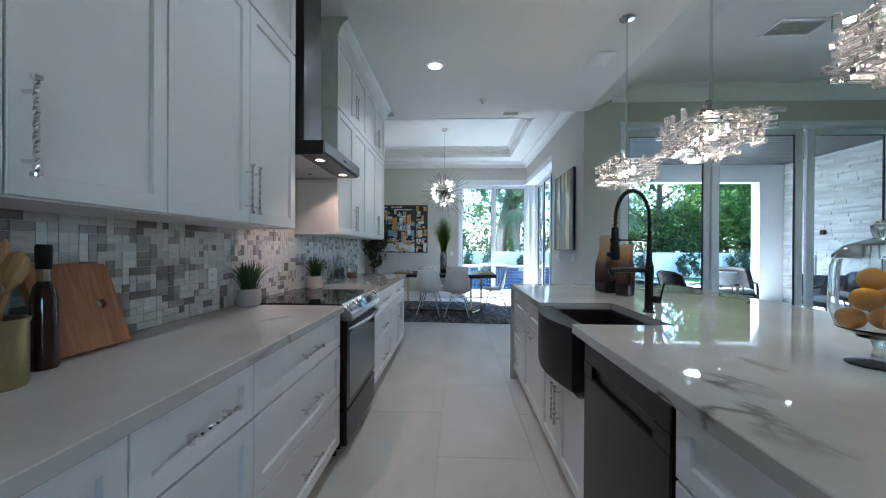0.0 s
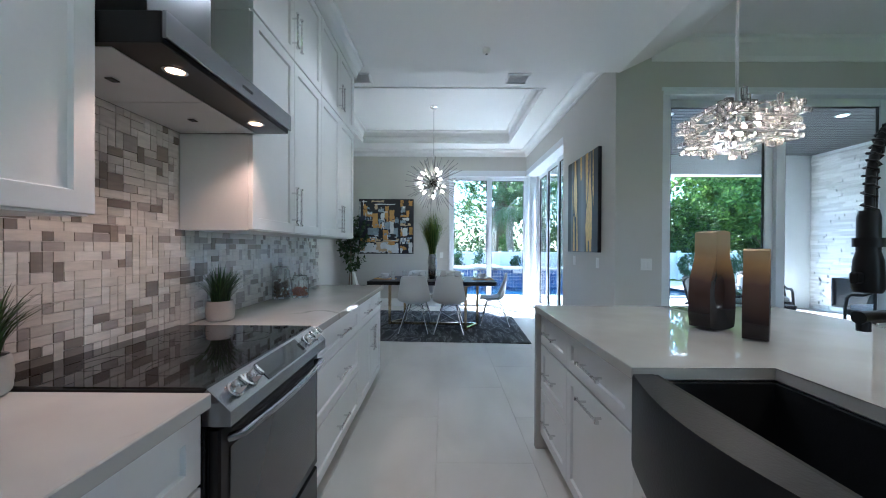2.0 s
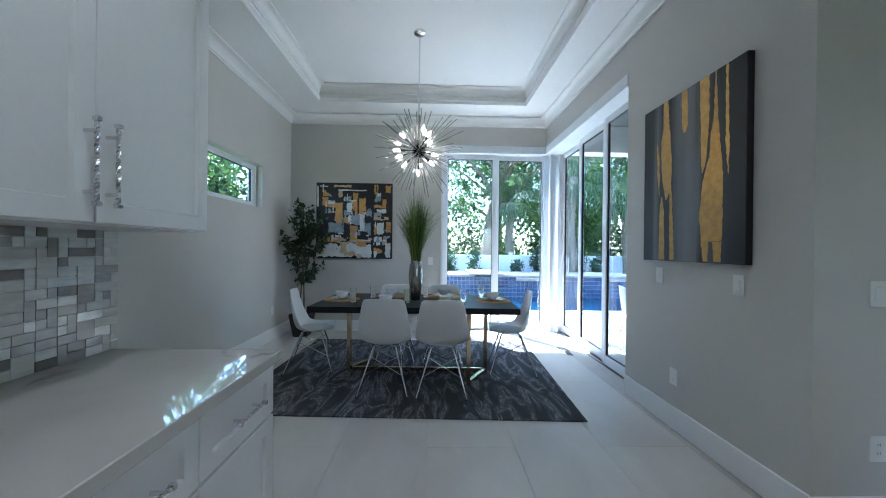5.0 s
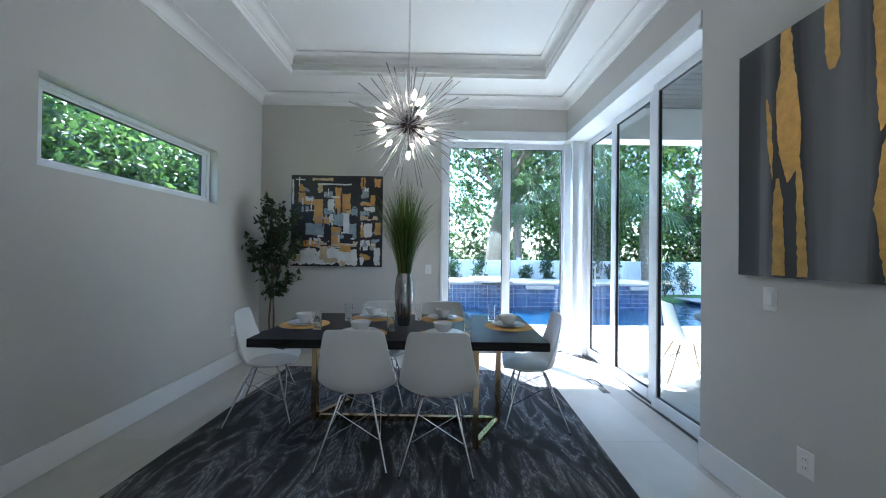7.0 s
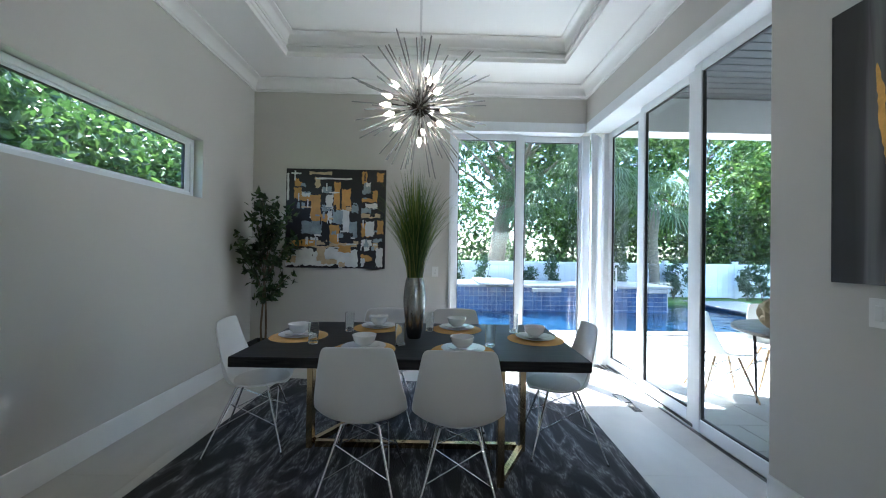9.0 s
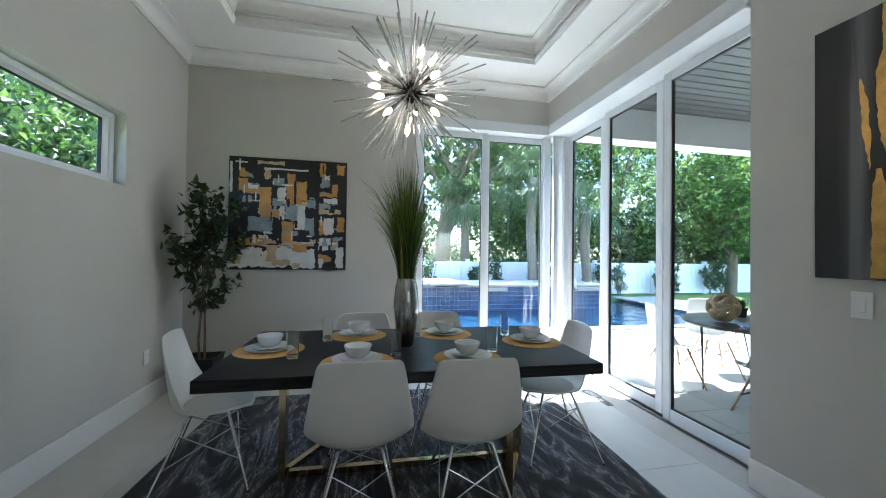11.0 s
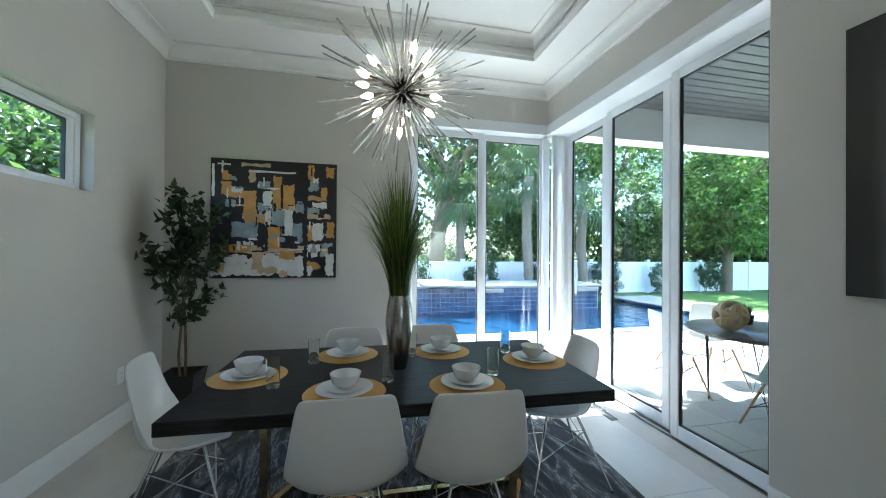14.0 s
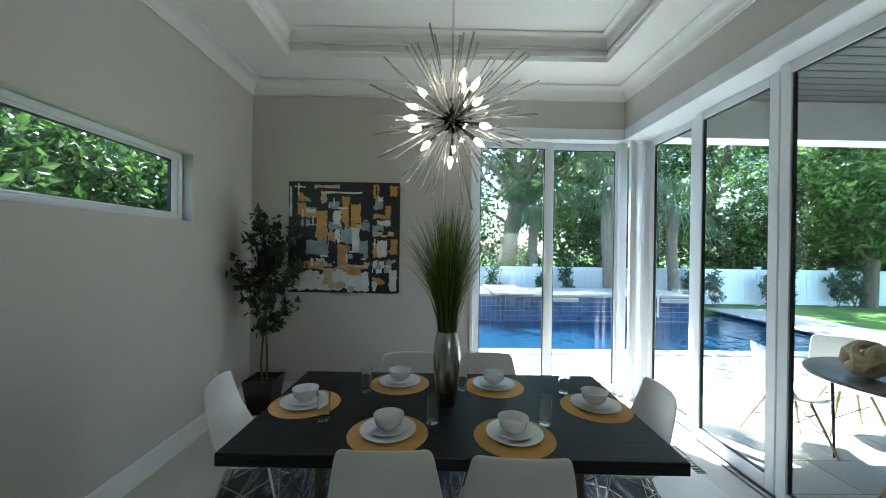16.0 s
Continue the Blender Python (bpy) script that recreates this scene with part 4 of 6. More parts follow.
part("spray_head", lathe([(0.016, 0.47), (0.019, 0.455), (0.019, 0.38), (0.024, 0.36), (0.026, 0.30), (0.022, 0.29)], 18, (-0.213, 0, 0)), "matt_black", fa, "", True)
part("spray_lever", rbox(-0.26, -0.008, 0.31, -0.236, 0.008, 0.335, 0.004), "matt_black", fa)
part("holder_arm", joined(tube([(0, 0, 0.40), (-0.195, 0, 0.40)], 0.005, 8), lathe([(0.021, 0.39), (0.025, 0.39), (0.025, 0.41), (0.021, 0.41)], 18, (-0.213, 0, 0), cap=False)), "matt_black", fa, "", True)
part("spout", joined(tube([(0, 0, 0.235), (-0.24, 0, 0.235)], 0.014, 12), tube([(-0.225, 0, 0.235), (-0.225, 0, 0.205)], 0.012, 12)), "matt_black", fa, "", True)
part("lever", joined(tube([(0, 0, 0.075), (0.02, -0.055, 0.075)], 0.02, 14), tube([(0.02, -0.06, 0.075), (0.03, -0.075, 0.17)], 0.005, 8)), "matt_black", fa, "", True)

dw = thing("dishwasher", "black steel dishwasher with pocket handle", "dishwasher", (GX, 1.59, 0), 180)
part("body", rbox(-0.60, 0.004, 0.1, -0.002, 0.646, 0.895), "black_enamel", dw)
bm = joined(rbox(0, 0.004, 0.11, 0.024, 0.646, 0.745, 0.004), rbox(0, 0.004, 0.80, 0.024, 0.646, 0.895, 0.004), rbox(0, 0.004, 0.7455, 0.024, 0.09, 0.7995), rbox(0, 0.56, 0.7455, 0.024, 0.646, 0.7995), rbox(0, 0.0905, 0.7455, 0.006, 0.5595, 0.7995))
part("door", bm, "black_steel", dw)
part("toe_kick", rbox(-0.6, 0.004, 0, -0.06, 0.646, 0.1), "matt_black", dw)

# things on the island
def hole_vase(name, at, rz, w, d, h, label):
    """A flat teardrop vase with a hole through its belly."""
    t = thing(name, label, "vase", at, rz, "sculptural vases")
    bm = bmesh.new()
    n = 44
    outer, inner = [], []
    for k in range(n):
        a = 2 * math.pi * k / n
        c, s = math.cos(a), math.sin(a)
        f = 0.5 + 0.5 * s
        half = w * np.interp(f, (0, 0.03, 0.15, 0.36, 0.5, 0.6, 0.68, 0.74, 1), (0.43, 0.46, 0.5, 0.5, 0.46, 0.38, 0.30, 0.265, 0.26))
        outer.append((half * (1 if c > 0 else -1) * min(1, abs(c) * 4.5), h * f))
        inner.append((w * 0.20 * c, h * 0.37 + h * 0.18 * s))
    rings = [[(x, y, z) for x, z in ring] for ring, y in ((inner, -d * 0.36), (outer, -d / 2), (outer, d / 2), (inner, d * 0.36), (inner, -d * 0.36))]
    add_quads(bm, rings, True, False)
    bmesh.ops.remove_doubles(bm, verts=bm.verts[:], dist=0.0005)
    part("body", bm, "vase_glaze", t, "", True)
    part("mouth", lathe([(w * 0.13, h - 0.001), (w * 0.13, h + 0.0015)], 16), "slot_dark", t)


hole_vase("vase", (1.24, 2.94, 0.94), 22, 0.19, 0.10, 0.47, "tall brown ombre ceramic vase with a hole")
hole_vase("vase", (1.275, 2.73, 0.94), 46, 0.145, 0.085, 0.385, "shorter brown ombre ceramic vase with a hole")

jar = thing("apothecary_jar", "footed clear glass jar filled with oranges", "jar", (1.30, 1.12, 0.94))
part("foot", lathe([(0.075, 0), (0.075, 0.006), (0.02, 0.016), (0.013, 0.05), (0.02, 0.075), (0.05, 0.085)], 28), "clear_glass", jar, "", True)
part("bowl", lathe([(0.045, 0.086), (0.095, 0.11), (0.112, 0.17), (0.108, 0.30), (0.10, 0.325), (0.096, 0.325), (0.104, 0.30), (0.108, 0.17), (0.09, 0.114), (0.04, 0.092)], 32), "clear_glass", jar, "", True)
part("lid", lathe([(0.104, 0.327), (0.104, 0.336), (0.08, 0.365), (0.03, 0.385), (0.014, 0.39), (0.02, 0.41), (0.022, 0.425), (0.01, 0.44)], 28), "clear_glass", jar, "domed glass lid", True)
for k, (x, y, z) in enumerate(((0.05, 0.03, 0.135), (-0.045, 0.04, 0.137), (0.0, -0.055, 0.136), (0.03, 0.05, 0.2), (-0.052, -0.01, 0.203), (0.045, -0.04, 0.205), (0.0, 0.02, 0.262))):
    bm = bmesh.new()
    bmesh.ops.create_icosphere(bm, subdivisions=3, radius=0.037, matrix=Matrix.Translation((x, y, z)) @ Matrix.Diagonal((1, 1, 0.94, 1)))
    solid("orange", bm, "fruit_orange", "ripe orange inside the glass jar", "fruit", (1.30, 1.12, 0.94), "oranges in the jar", True)

# things on the wall side worktop
board = thing("cutting_board", "reddish wooden cutting board leaning on the tiles", "cutting board", (-1.22, 1.0, 0.94))
bm = bmesh.new()
outline = [(0.0, 0.0), (0.275, 0.0), (0.262, 0.28), (0.25, 0.295), (0.012, 0.305), (0.0, 0.29)]
hole = [(0.205 + 0.017 * math.cos(a), 0.15 + 0.017 * math.sin(a)) for a in (2 * math.pi * k / 12 for k in range(12))]
fr = [bm.verts.new((0, y, z)) for y, z in outline]
hr = [bm.verts.new((0, y, z)) for y, z in hole]
ed = [bm.edges.new((fr[i], fr[(i + 1) % len(fr)])) for i in range(len(fr))] + [bm.edges.new((hr[i], hr[(i + 1) % 12])) for i in range(12)]
bmesh.ops.triangle_fill(bm, use_beauty=True, edges=ed)
ext = bmesh.ops.extrude_face_region(bm, geom=bm.faces[:])
bmesh.ops.translate(bm, vec=(0.02, 0, 0), verts=[v for v in ext["geom"] if isinstance(v, bmesh.types.BMVert)])
part("board", bm, "cutting_wood", board, m=pose(0, 0, 0, 0, -17, 0))
bo = thing("pepper_mill", "dark bottle-shaped mill with black cap", "bottle", (-1.175, 0.965, 0.94))
part("body", lathe([(0.031, 0), (0.032, 0.01), (0.030, 0.20), (0.022, 0.235), (0.014, 0.25)], 20), "bottle_dark", bo, "", True)
part("collar", lathe([(0.0145, 0.25), (0.0145, 0.285)], 16), "polished_brass", bo, "brass collar")
part("cap", lathe([(0.018, 0.2855), (0.019, 0.35), (0.016, 0.356)], 16), "matt_black", bo, "black cap", True)
cr = thing("utensil_tin", "ribbed gold tin holding wooden spoons", "utensil holder", (-1.13, 0.815, 0.94))
prof = []
for k in range(22):
    z = 0.005 + k * 0.0073
    prof.append((0.062 + (0.0018 if k % 2 else 0), z))
part("tin", lathe([(0.062, 0)] + prof + [(0.066, 0.165), (0.066, 0.17), (0.058, 0.17), (0.058, 0.01)], 30), "gold_tin", cr, "", True)
for k, (a, tilt, ln) in enumerate(((0.4, 14, 0.30), (2.0, 12, 0.33), (3.6, 16, 0.29), (5.2, 10, 0.27))):
    bm = tube([(0, 0, 0.012), (0, 0, ln - 0.06)], [0.006, 0.007], 8)
    join(bm, lathe([(0.004, -0.055), (0.022, -0.03), (0.028, 0.0), (0.022, 0.03), (0.005, 0.045)], 14), Matrix.Translation((0, 0, ln)) @ Matrix.Diagonal((1, 0.3, 1, 1)))
    ob = solid("wooden_spoon", bm, "spoon_wood", "wooden spoon standing in the gold tin", "spoon", group="wooden spoons", smooth=True)
    ob.matrix_basis = Matrix.Translation((-1.13 - 0.03 * math.cos(a), 0.815 - 0.03 * math.sin(a), 0.943)) @ Matrix.Rotation(a, 4, "Z") @ Matrix.Rotation(radians(tilt), 4, "Y")


def blades(rng, n, length, spread, width, lean, base_r):
    """Grass blades from a common base: each a bent, tapering strip."""
    verts, faces = [], []
    for i in range(n):
        a = rng.uniform(0, 2 * math.pi)
        r = base_r * math.sqrt(rng.uniform())
        ln = length * rng.uniform(0.6, 1.0)
        out = lean * rng.uniform(0.1, 1.0) ** 1.3
        b = Vector((r * math.cos(a), r * math.sin(a), 0))
        d = Vector((math.cos(a + rng.normal() * 0.4), math.sin(a + rng.normal() * 0.4), 0))
        sd = Vector((-d.y, d.x, 0)) * width * rng.uniform(0.7, 1.2)
        k0 = len(verts)
        for s in range(5):
            f = s / 4
            p = b + d * (out * ln * f ** 1.8 * spread) + Vector((0, 0, ln * (f - 0.35 * out * f ** 3)))
            wd = sd * (1 - f) ** 0.6 if s < 4 else Vector((0, 0, 0))
            verts += [tuple(p - wd), tuple(p + wd)]
        for s in range(4):
            faces.append((k0 + 2 * s, k0 + 2 * s + 1, k0 + 2 * s + 3, k0 + 2 * s + 2))
    return verts, faces


def potted_grass(at, seed, label):
    rng = np.random.default_rng(seed)
    t = thing("potted_plant", label, "plant", at, 0, "potted grasses on the worktop")
    prof = [(0.045, 0), (0.058, 0.006)] + [(0.062 + 0.004 * math.sin(k / 9 * math.pi) + (0.0012 if k % 2 else 0), 0.012 + k * 0.009) for k in range(10)] + [(0.058, 0.104), (0.053, 0.102), (0.053, 0.085)]
    part("pot", lathe(prof, 26), "pot_grey", t, "ribbed grey clay pot", True)
    part("soil", lathe([(0.052, 0.084), (0.05, 0.088)], 18), "soil", t)
    v, f = blades(rng, 210, 0.225, 1.05, 0.0042, 0.85, 0.04)
    part("grass", cloud_mesh("grass", v, f, "pot_grass"), "pot_grass", t, "dark green grass blades", at=(0, 0, 0.086))


potted_grass((-1.225, 2.08, 0.94), 3, "green grass in a grey pot beside the cooktop")
potted_grass((-1.21, 3.045, 0.94), 4, "green grass in a grey pot beyond the cooktop")


def storage_jar(at, r, h, fill, mat, label):
    t = thing("storage_jar", label, "jar", at, 0, "storage jars")
    part("glass", lathe([(r * 0.95, 0), (r, 0.012), (r, h * 0.82), (r * 0.8, h * 0.9), (r * 0.8, h * 0.94), (r * 0.77, h * 0.94), (r * 0.77, h * 0.9), (r * 0.965, h * 0.81), (r * 0.965, 0.014)], 28), "clear_glass", t, "", True)
    part("lid", lathe([(r * 0.83, h * 0.945), (r * 0.83, h * 0.965), (r * 0.6, h * 0.985), (r * 0.2, h), (r * 0.15, h * 1.05)], 24), "clear_glass", t, "glass lid", True)
    rng = np.random.default_rng(int(h * 1000))
    bm = bmesh.new()
    for k in range(110):
        a, q = rng.uniform(0, 6.28), math.sqrt(rng.uniform()) * r * 0.84
        z = 0.02 + rng.uniform(0, fill * (1.12 - 0.3 * q / r))
        m = Matrix.Translation((q * math.cos(a), q * math.sin(a), z)) @ Euler(rng.uniform(0, 6, 3)).to_matrix().to_4x4() @ Matrix.Diagonal((0.015, 0.010, 0.004, 1))
        bmesh.ops.create_icosphere(bm, subdivisions=1, radius=1, matrix=m)
    tagged(part("contents", bm, mat, t, "dry brown contents"), kind="stuff")


storage_jar((-1.262, 3.855, 0.94), 0.062, 0.24, 0.11, "brown_beans", "tall clear glass jar half full of brown snacks")
storage_jar((-1.15, 3.925, 0.94), 0.062, 0.17, 0.06, "red_snack", "short clear glass jar with reddish chips")

# pendants over the island
def pendant(y, seed):
    rng = random.Random(seed)
    t = thing("pendant_light", "crystal block pendant light on a chrome rod", "pendant light", (1.40, y, 1.805), 0, "pendants over the island")
    part("canopy", lathe([(0.062, ZK - 1.79), (0.062, ZK - 1.81), (0.055, ZK - 1.818), (0.012, ZK - 1.822)], 28), "chrome", t, "chrome ceiling canopy", True)
    part("rod", tube([(0, 0, 0.2), (0, 0, ZK - 1.815)], 0.008, 10), "chrome", t, "", True)
    LY, LX = 0.155, 0.155
    part("frame", joined(*[tube([(-LX, -LY, z), (LX, -LY, z), (LX, LY, z), (-LX, LY, z), (-LX, -LY, z)], 0.004, 6) for z in (0.06, 0.13, 0.19)], rbox(-0.01, -LY, 0.192, 0.01, LY, 0.2), rbox(-LX, -0.01, 0.192, LX, 0.01, 0.2)), "chrome", t)
    for k in range(4):
        yy = -0.12 + 0.08 * k
        part("bulb", lathe([(0.006, 0.0), (0.011, 0.012), (0.011, 0.03), (0.004, 0.045)], 10, (0, yy, 0.09)), "warm_bulb", t, "glowing warm bulb", True)
    cubes = {}

    def brick(size, x, yy, z, rot, tilt=0.0):
        if size not in cubes:
            cubes[size] = mesh_of("crystal", rbox(-size[0] / 2, -size[1] / 2, -size[2] / 2, size[0] / 2, size[1] / 2, size[2] / 2, 0.0025), "crystal")
        part("crystal", cubes[size], "crystal", t, m=pose(x, yy, z, 0, tilt, rot))

    for side in range(4):
        turn = Matrix.Rotation(math.pi / 2 * side, 4, "Z")
        for row in range(5):
            u = -LX + rng.uniform(-0.02, 0.01)
            while u < LX:
                ln = rng.choice((0.04, 0.055, 0.07, 0.09))
                p = turn @ Vector((u + ln / 2, -LY - rng.choice((0.0, 0.012, 0.024)), 0.04 + row * 0.036))
                if rng.random() > 0.07:
                    brick((ln, 0.02, 0.022), p.x, p.y, p.z, 90 * side, rng.uniform(-1.5, 1.5))
                u += ln + 0.004
        for k in range(6):
            p = turn @ Vector((rng.uniform(-LX, LX), -LY - rng.choice((-0.02, 0.03)), rng.uniform(0.16, 0.225)))
            brick((0.02, 0.02, 0.055), p.x, p.y, p.z, 90 * side)
        for k in range(3):
            p = turn @ Vector((rng.uniform(-LX, LX), -LY + rng.uniform(0, 0.1), 0.005))
            brick((0.022, 0.022, 0.024), p.x, p.y, p.z, 90 * side)
    lamp("pendant_lamp", "POINT", (1.40, y, 1.90), (1.40, y, 0), 0.6, (1.0, 0.76, 0.52), 0.02)


for i, y in enumerate((3.0, 2.01, 1.02)):
    pendant(y, 20 + i)
plate("wall_outlet", (WK + 0.0195, 1.88, 1.12), 90, 0.07, 0.115, "white outlet in the mosaic backsplash", 2)
plate("wall_outlet", (WK + 0.0195, 3.40, 1.12), 90, 0.07, 0.115, "white outlet in the mosaic backsplash", 2)
plate("wall_outlet", (WK + 0.0195, 4.36, 1.12), 90, 0.07, 0.115, "white outlet in the mosaic backsplash", 2)

# ---- dining room ----
solid("area_rug", rbox(-1.495, -1.18, 0.0, 1.495, 1.21, 0.012, 0.004), "rug", "dark charcoal rug with pale flowing streaks", "rug", (-0.29, 7.39, 0), rz=-2.5)
table = thing("dining_table", "black wood dining table on brass frame legs", "table", (-0.235, 7.25, 0.012), -1.5)
part("tabletop", rbox(-1.0, -0.515, 0.72, 1.0, 0.515, 0.778, 0.004), "table_wood", table, "black-stained ash tabletop")


FEET = ((0.53, -0.34), (0.74, 0.05), (-0.74, 0.05), (-0.53, 0.40))
for (ax, ay), (bx, by) in zip(FEET, FEET[1:]):
    a, b = Vector((ax, ay, 0)), Vector((bx, by, 0))
    turn, half = math.degrees(math.atan2(by - ay, bx - ax)), (b - a).length / 2 - 0.0365
    for name, z0, z1 in (("foot_bar", 0.0, 0.04), ("top_bar", 0.68, 0.7185)):
        part(name, rbox(-half, -0.02, z0, half, 0.02, z1, 0.002), "polished_brass", table, m=pose(*((a + b) / 2), 0, 0, turn))
for x, y in FEET:
    part("leg", rbox(-0.02, -0.036, 0.0, 0.02, 0.036, 0.719, 0.002), "polished_brass", table, "polished brass leg", at=(x, y, 0))


def shell_bm(wide=1.0):
    """A moulded chair shell: seat and back in one bent sheet."""
    prof = [(0.235, 0.425), (0.22, 0.437), (0.15, 0.437), (0.05, 0.428), (-0.05, 0.424), (-0.12, 0.435), (-0.165, 0.470), (-0.185, 0.53), (-0.197, 0.62), (-0.207, 0.72), (-0.215, 0.80), (-0.222, 0.855), (-0.226, 0.875)]
    half = [0.185, 0.215, 0.235, 0.248, 0.256, 0.262, 0.262, 0.254, 0.240, 0.222, 0.206, 0.194, 0.172]
    rows = []
    n = 12
    for k, ((y, z), hw) in enumerate(zip(prof, half)):
        row = []
        f = k / (len(prof) - 1)
        for i in range(n + 1):
            u = 2 * i / n - 1
            bend = abs(u) ** 2.6
            seat_up = 0.045 * bend * max(0, 1 - f * 1.2)
            wrap = 0.07 * bend * math.exp(-((f - 0.52) / 0.22) ** 2) + 0.028 * bend * f
            row.append((u * hw * wide, y + wrap, z + seat_up + (0.03 * bend if 0.3 < f < 0.6 else 0) - (0.006 * bend if k > 11 else 0)))
        rows.append(row)
    bm = bmesh.new()
    add_quads(bm, rows, False, False)
    return bm


def shell_chair(name, label, at, rz, group, shell="shell_white", wooden=False, pad=True):
    t = thing(name, label, "chair", at, rz, group)
    s = part("shell", shell_bm(), shell, t, "moulded plastic seat shell", True)
    md = s.modifiers.new("thick", "SOLIDIFY")
    md.thickness, md.offset = 0.009, -1
    sb = s.modifiers.new("smooth", "SUBSURF")
    sb.levels = sb.render_levels = 1
    if pad:
        bm = bmesh.new()
        bmesh.ops.create_uvsphere(bm, u_segments=20, v_segments=8, radius=1, matrix=Matrix.Translation((0, 0.045, 0.448)) @ Matrix.Diagonal((0.195, 0.19, 0.022, 1)))
        part("seat_pad", bm, "pad_white", t, "thin padded seat cushion", True)
    leg, brace = ("leg_wood", "matt_black") if wooden else ("chrome", "chrome")
    for sx in (-1, 1):
        for sy in (-1, 1):
            top, foot = Vector((sx * 0.10, sy * 0.10 + 0.01, 0.415)), Vector((sx * 0.225, sy * 0.245 - 0.01, 0.0))
            pts = [top, foot] if wooden else [Vector((sx * 0.05, sy * 0.05, 0.418)), top, foot]
            part("leg", tube(pts, [0.012, 0.009] if wooden else [0.007, 0.0085, 0.0075], 10), leg, t, "", True)
            if not wooden:
                part("foot_cap", lathe([(0.010, 0.0), (0.010, 0.012)], 10, tuple(foot)), "matt_black", t)
    for a, b in (((-0.125, -0.13, 0.33), (0.175, -0.185, 0.17)), ((0.125, -0.13, 0.33), (-0.175, -0.185, 0.17)), ((-0.125, 0.13, 0.33), (0.175, 0.185, 0.17)), ((0.125, 0.13, 0.33), (-0.175, 0.185, 0.17)),
                 ((-0.13, -0.13, 0.33), (-0.175, 0.185, 0.17)), ((-0.13, 0.13, 0.33), (-0.175, -0.185, 0.17)), ((0.13, -0.13, 0.33), (0.175, 0.185, 0.17)), ((0.13, 0.13, 0.33), (0.175, -0.185, 0.17))):
        part("brace", tube([a, b], 0.004, 6), brace, t, "", True)
    return t


DC = "chairs round the dining table"
chair = shell_chair("dining_chair", "white moulded dining chair on chrome wire legs", (-0.515, 6.835, 0.012), 0, DC)
for x, y, rz in ((0.028, 6.79, -3), (-1.40, 7.39, -80), (0.795, 7.33, 84), (-0.51, 7.74, 182), (0.055, 7.74, 178)):
    copy_thing(chair, pose(x, y, 0.012, 0, 0, rz))

TZ = 0.7905
def cup_profile(r, h, foot):
    return [(foot, 0), (foot, 0.004), (r * 0.82, h * 0.35), (r, h), (r * 0.96, h), (r * 0.78, h * 0.38), (foot * 0.9, 0.012)]


mat0 = solid("placemat", lathe([(0.185, 0), (0.19, 0.0015), (0.187, 0.004), (0.0, 0.004)], 48), "placemat", "round woven ochre placemat on the table", "placemat", (-1.043, 7.256, TZ), "placemats on the table", True)
plate0 = solid("dinner_plate", lathe([(0.075, 0), (0.085, 0.004), (0.13, 0.014), (0.133, 0.017), (0.127, 0.017), (0.08, 0.008), (0.0, 0.007)], 44), "ceramic_white", "round white ceramic dinner plate on placemat", "plate", (-1.043, 7.256, TZ + 0.0045), "dinner plates", True)
side0 = solid("side_plate", lathe([(0.05, 0), (0.06, 0.004), (0.095, 0.013), (0.098, 0.016), (0.093, 0.016), (0.056, 0.008), (0.0, 0.007)], 40), "ceramic_white", "smaller white plate stacked on dinner plate", "plate", (-1.043, 7.256, TZ + 0.014), "side plates", True)
bowl0 = solid("bowl", lathe(cup_profile(0.073, 0.065, 0.035), 36), "ceramic_white", "white ceramic bowl on stacked plates", "bowl", (-1.043, 7.256, TZ + 0.0225), "bowls", True)
for x, y in ((-0.538, 6.933), (0.055, 6.91), (0.58, 7.233), (0.056, 7.53), (-0.548, 7.565)):
    j = 0.006 * math.sin(37 * x + 11 * y)
    copy_thing(mat0, pose(x, y, TZ))
    copy_thing(plate0, pose(x + j, y + 0.01, TZ + 0.0045))
    copy_thing(side0, pose(x + j, y + 0.012, TZ + 0.014))
    copy_thing(bowl0, pose(x - j, y + 0.012, TZ + 0.0225))
glass0 = solid("drinking_glass", lathe([(0.029, 0), (0.030, 0.003), (0.033, 0.14), (0.0315, 0.14), (0.0285, 0.018), (0.0, 0.016)], 24), "clear_glass", "tall clear drinking glass on the table", "glass", (-0.883, 7.066, TZ), "drinking glasses", True)
for x, y in ((-0.331, 7.045), (0.238, 7.035), (0.475, 7.44), (-0.151, 7.471), (-0.74, 7.433)):
    copy_thing(glass0, pose(x, y, TZ))

tv = thing("table_vase", "tall hammered silver vase with green grass", "vase", (-0.255, 7.245, TZ))
part("body", lathe([(0.042, 0), (0.046, 0.005), (0.062, 0.09), (0.075, 0.20), (0.078, 0.27), (0.070, 0.36), (0.058, 0.41), (0.056, 0.415), (0.053, 0.41), (0.065, 0.35)], 32, cap=False), "silver_vase", tv, "", True)
v, f = blades(np.random.default_rng(8), 680, 0.95, 0.46, 0.0036, 1.0, 0.045)
part("grass", cloud_mesh("grass", v, f, "grass_blade"), "grass_blade", tv, "tall green and yellow grass blades", at=(0, 0, 0.33))

# starburst chandelier
SC = Vector((-0.243, 7.30, 2.405))
ch = thing("starburst_chandelier", "starburst chandelier with glass rods and lit bulbs", "chandelier", SC)
part("canopy", lathe([(0.065, ZT + 0.04 - SC.z), (0.065, ZT + 0.02 - SC.z), (0.05, ZT + 0.005 - SC.z), (0.012, ZT - SC.z)], 24), "chrome", ch, "chrome ceiling canopy", True)
part("stem", tube([(0, 0, 0.05), (0, 0, ZT + 0.01 - SC.z)], 0.008, 10), "chrome", ch, "", True)
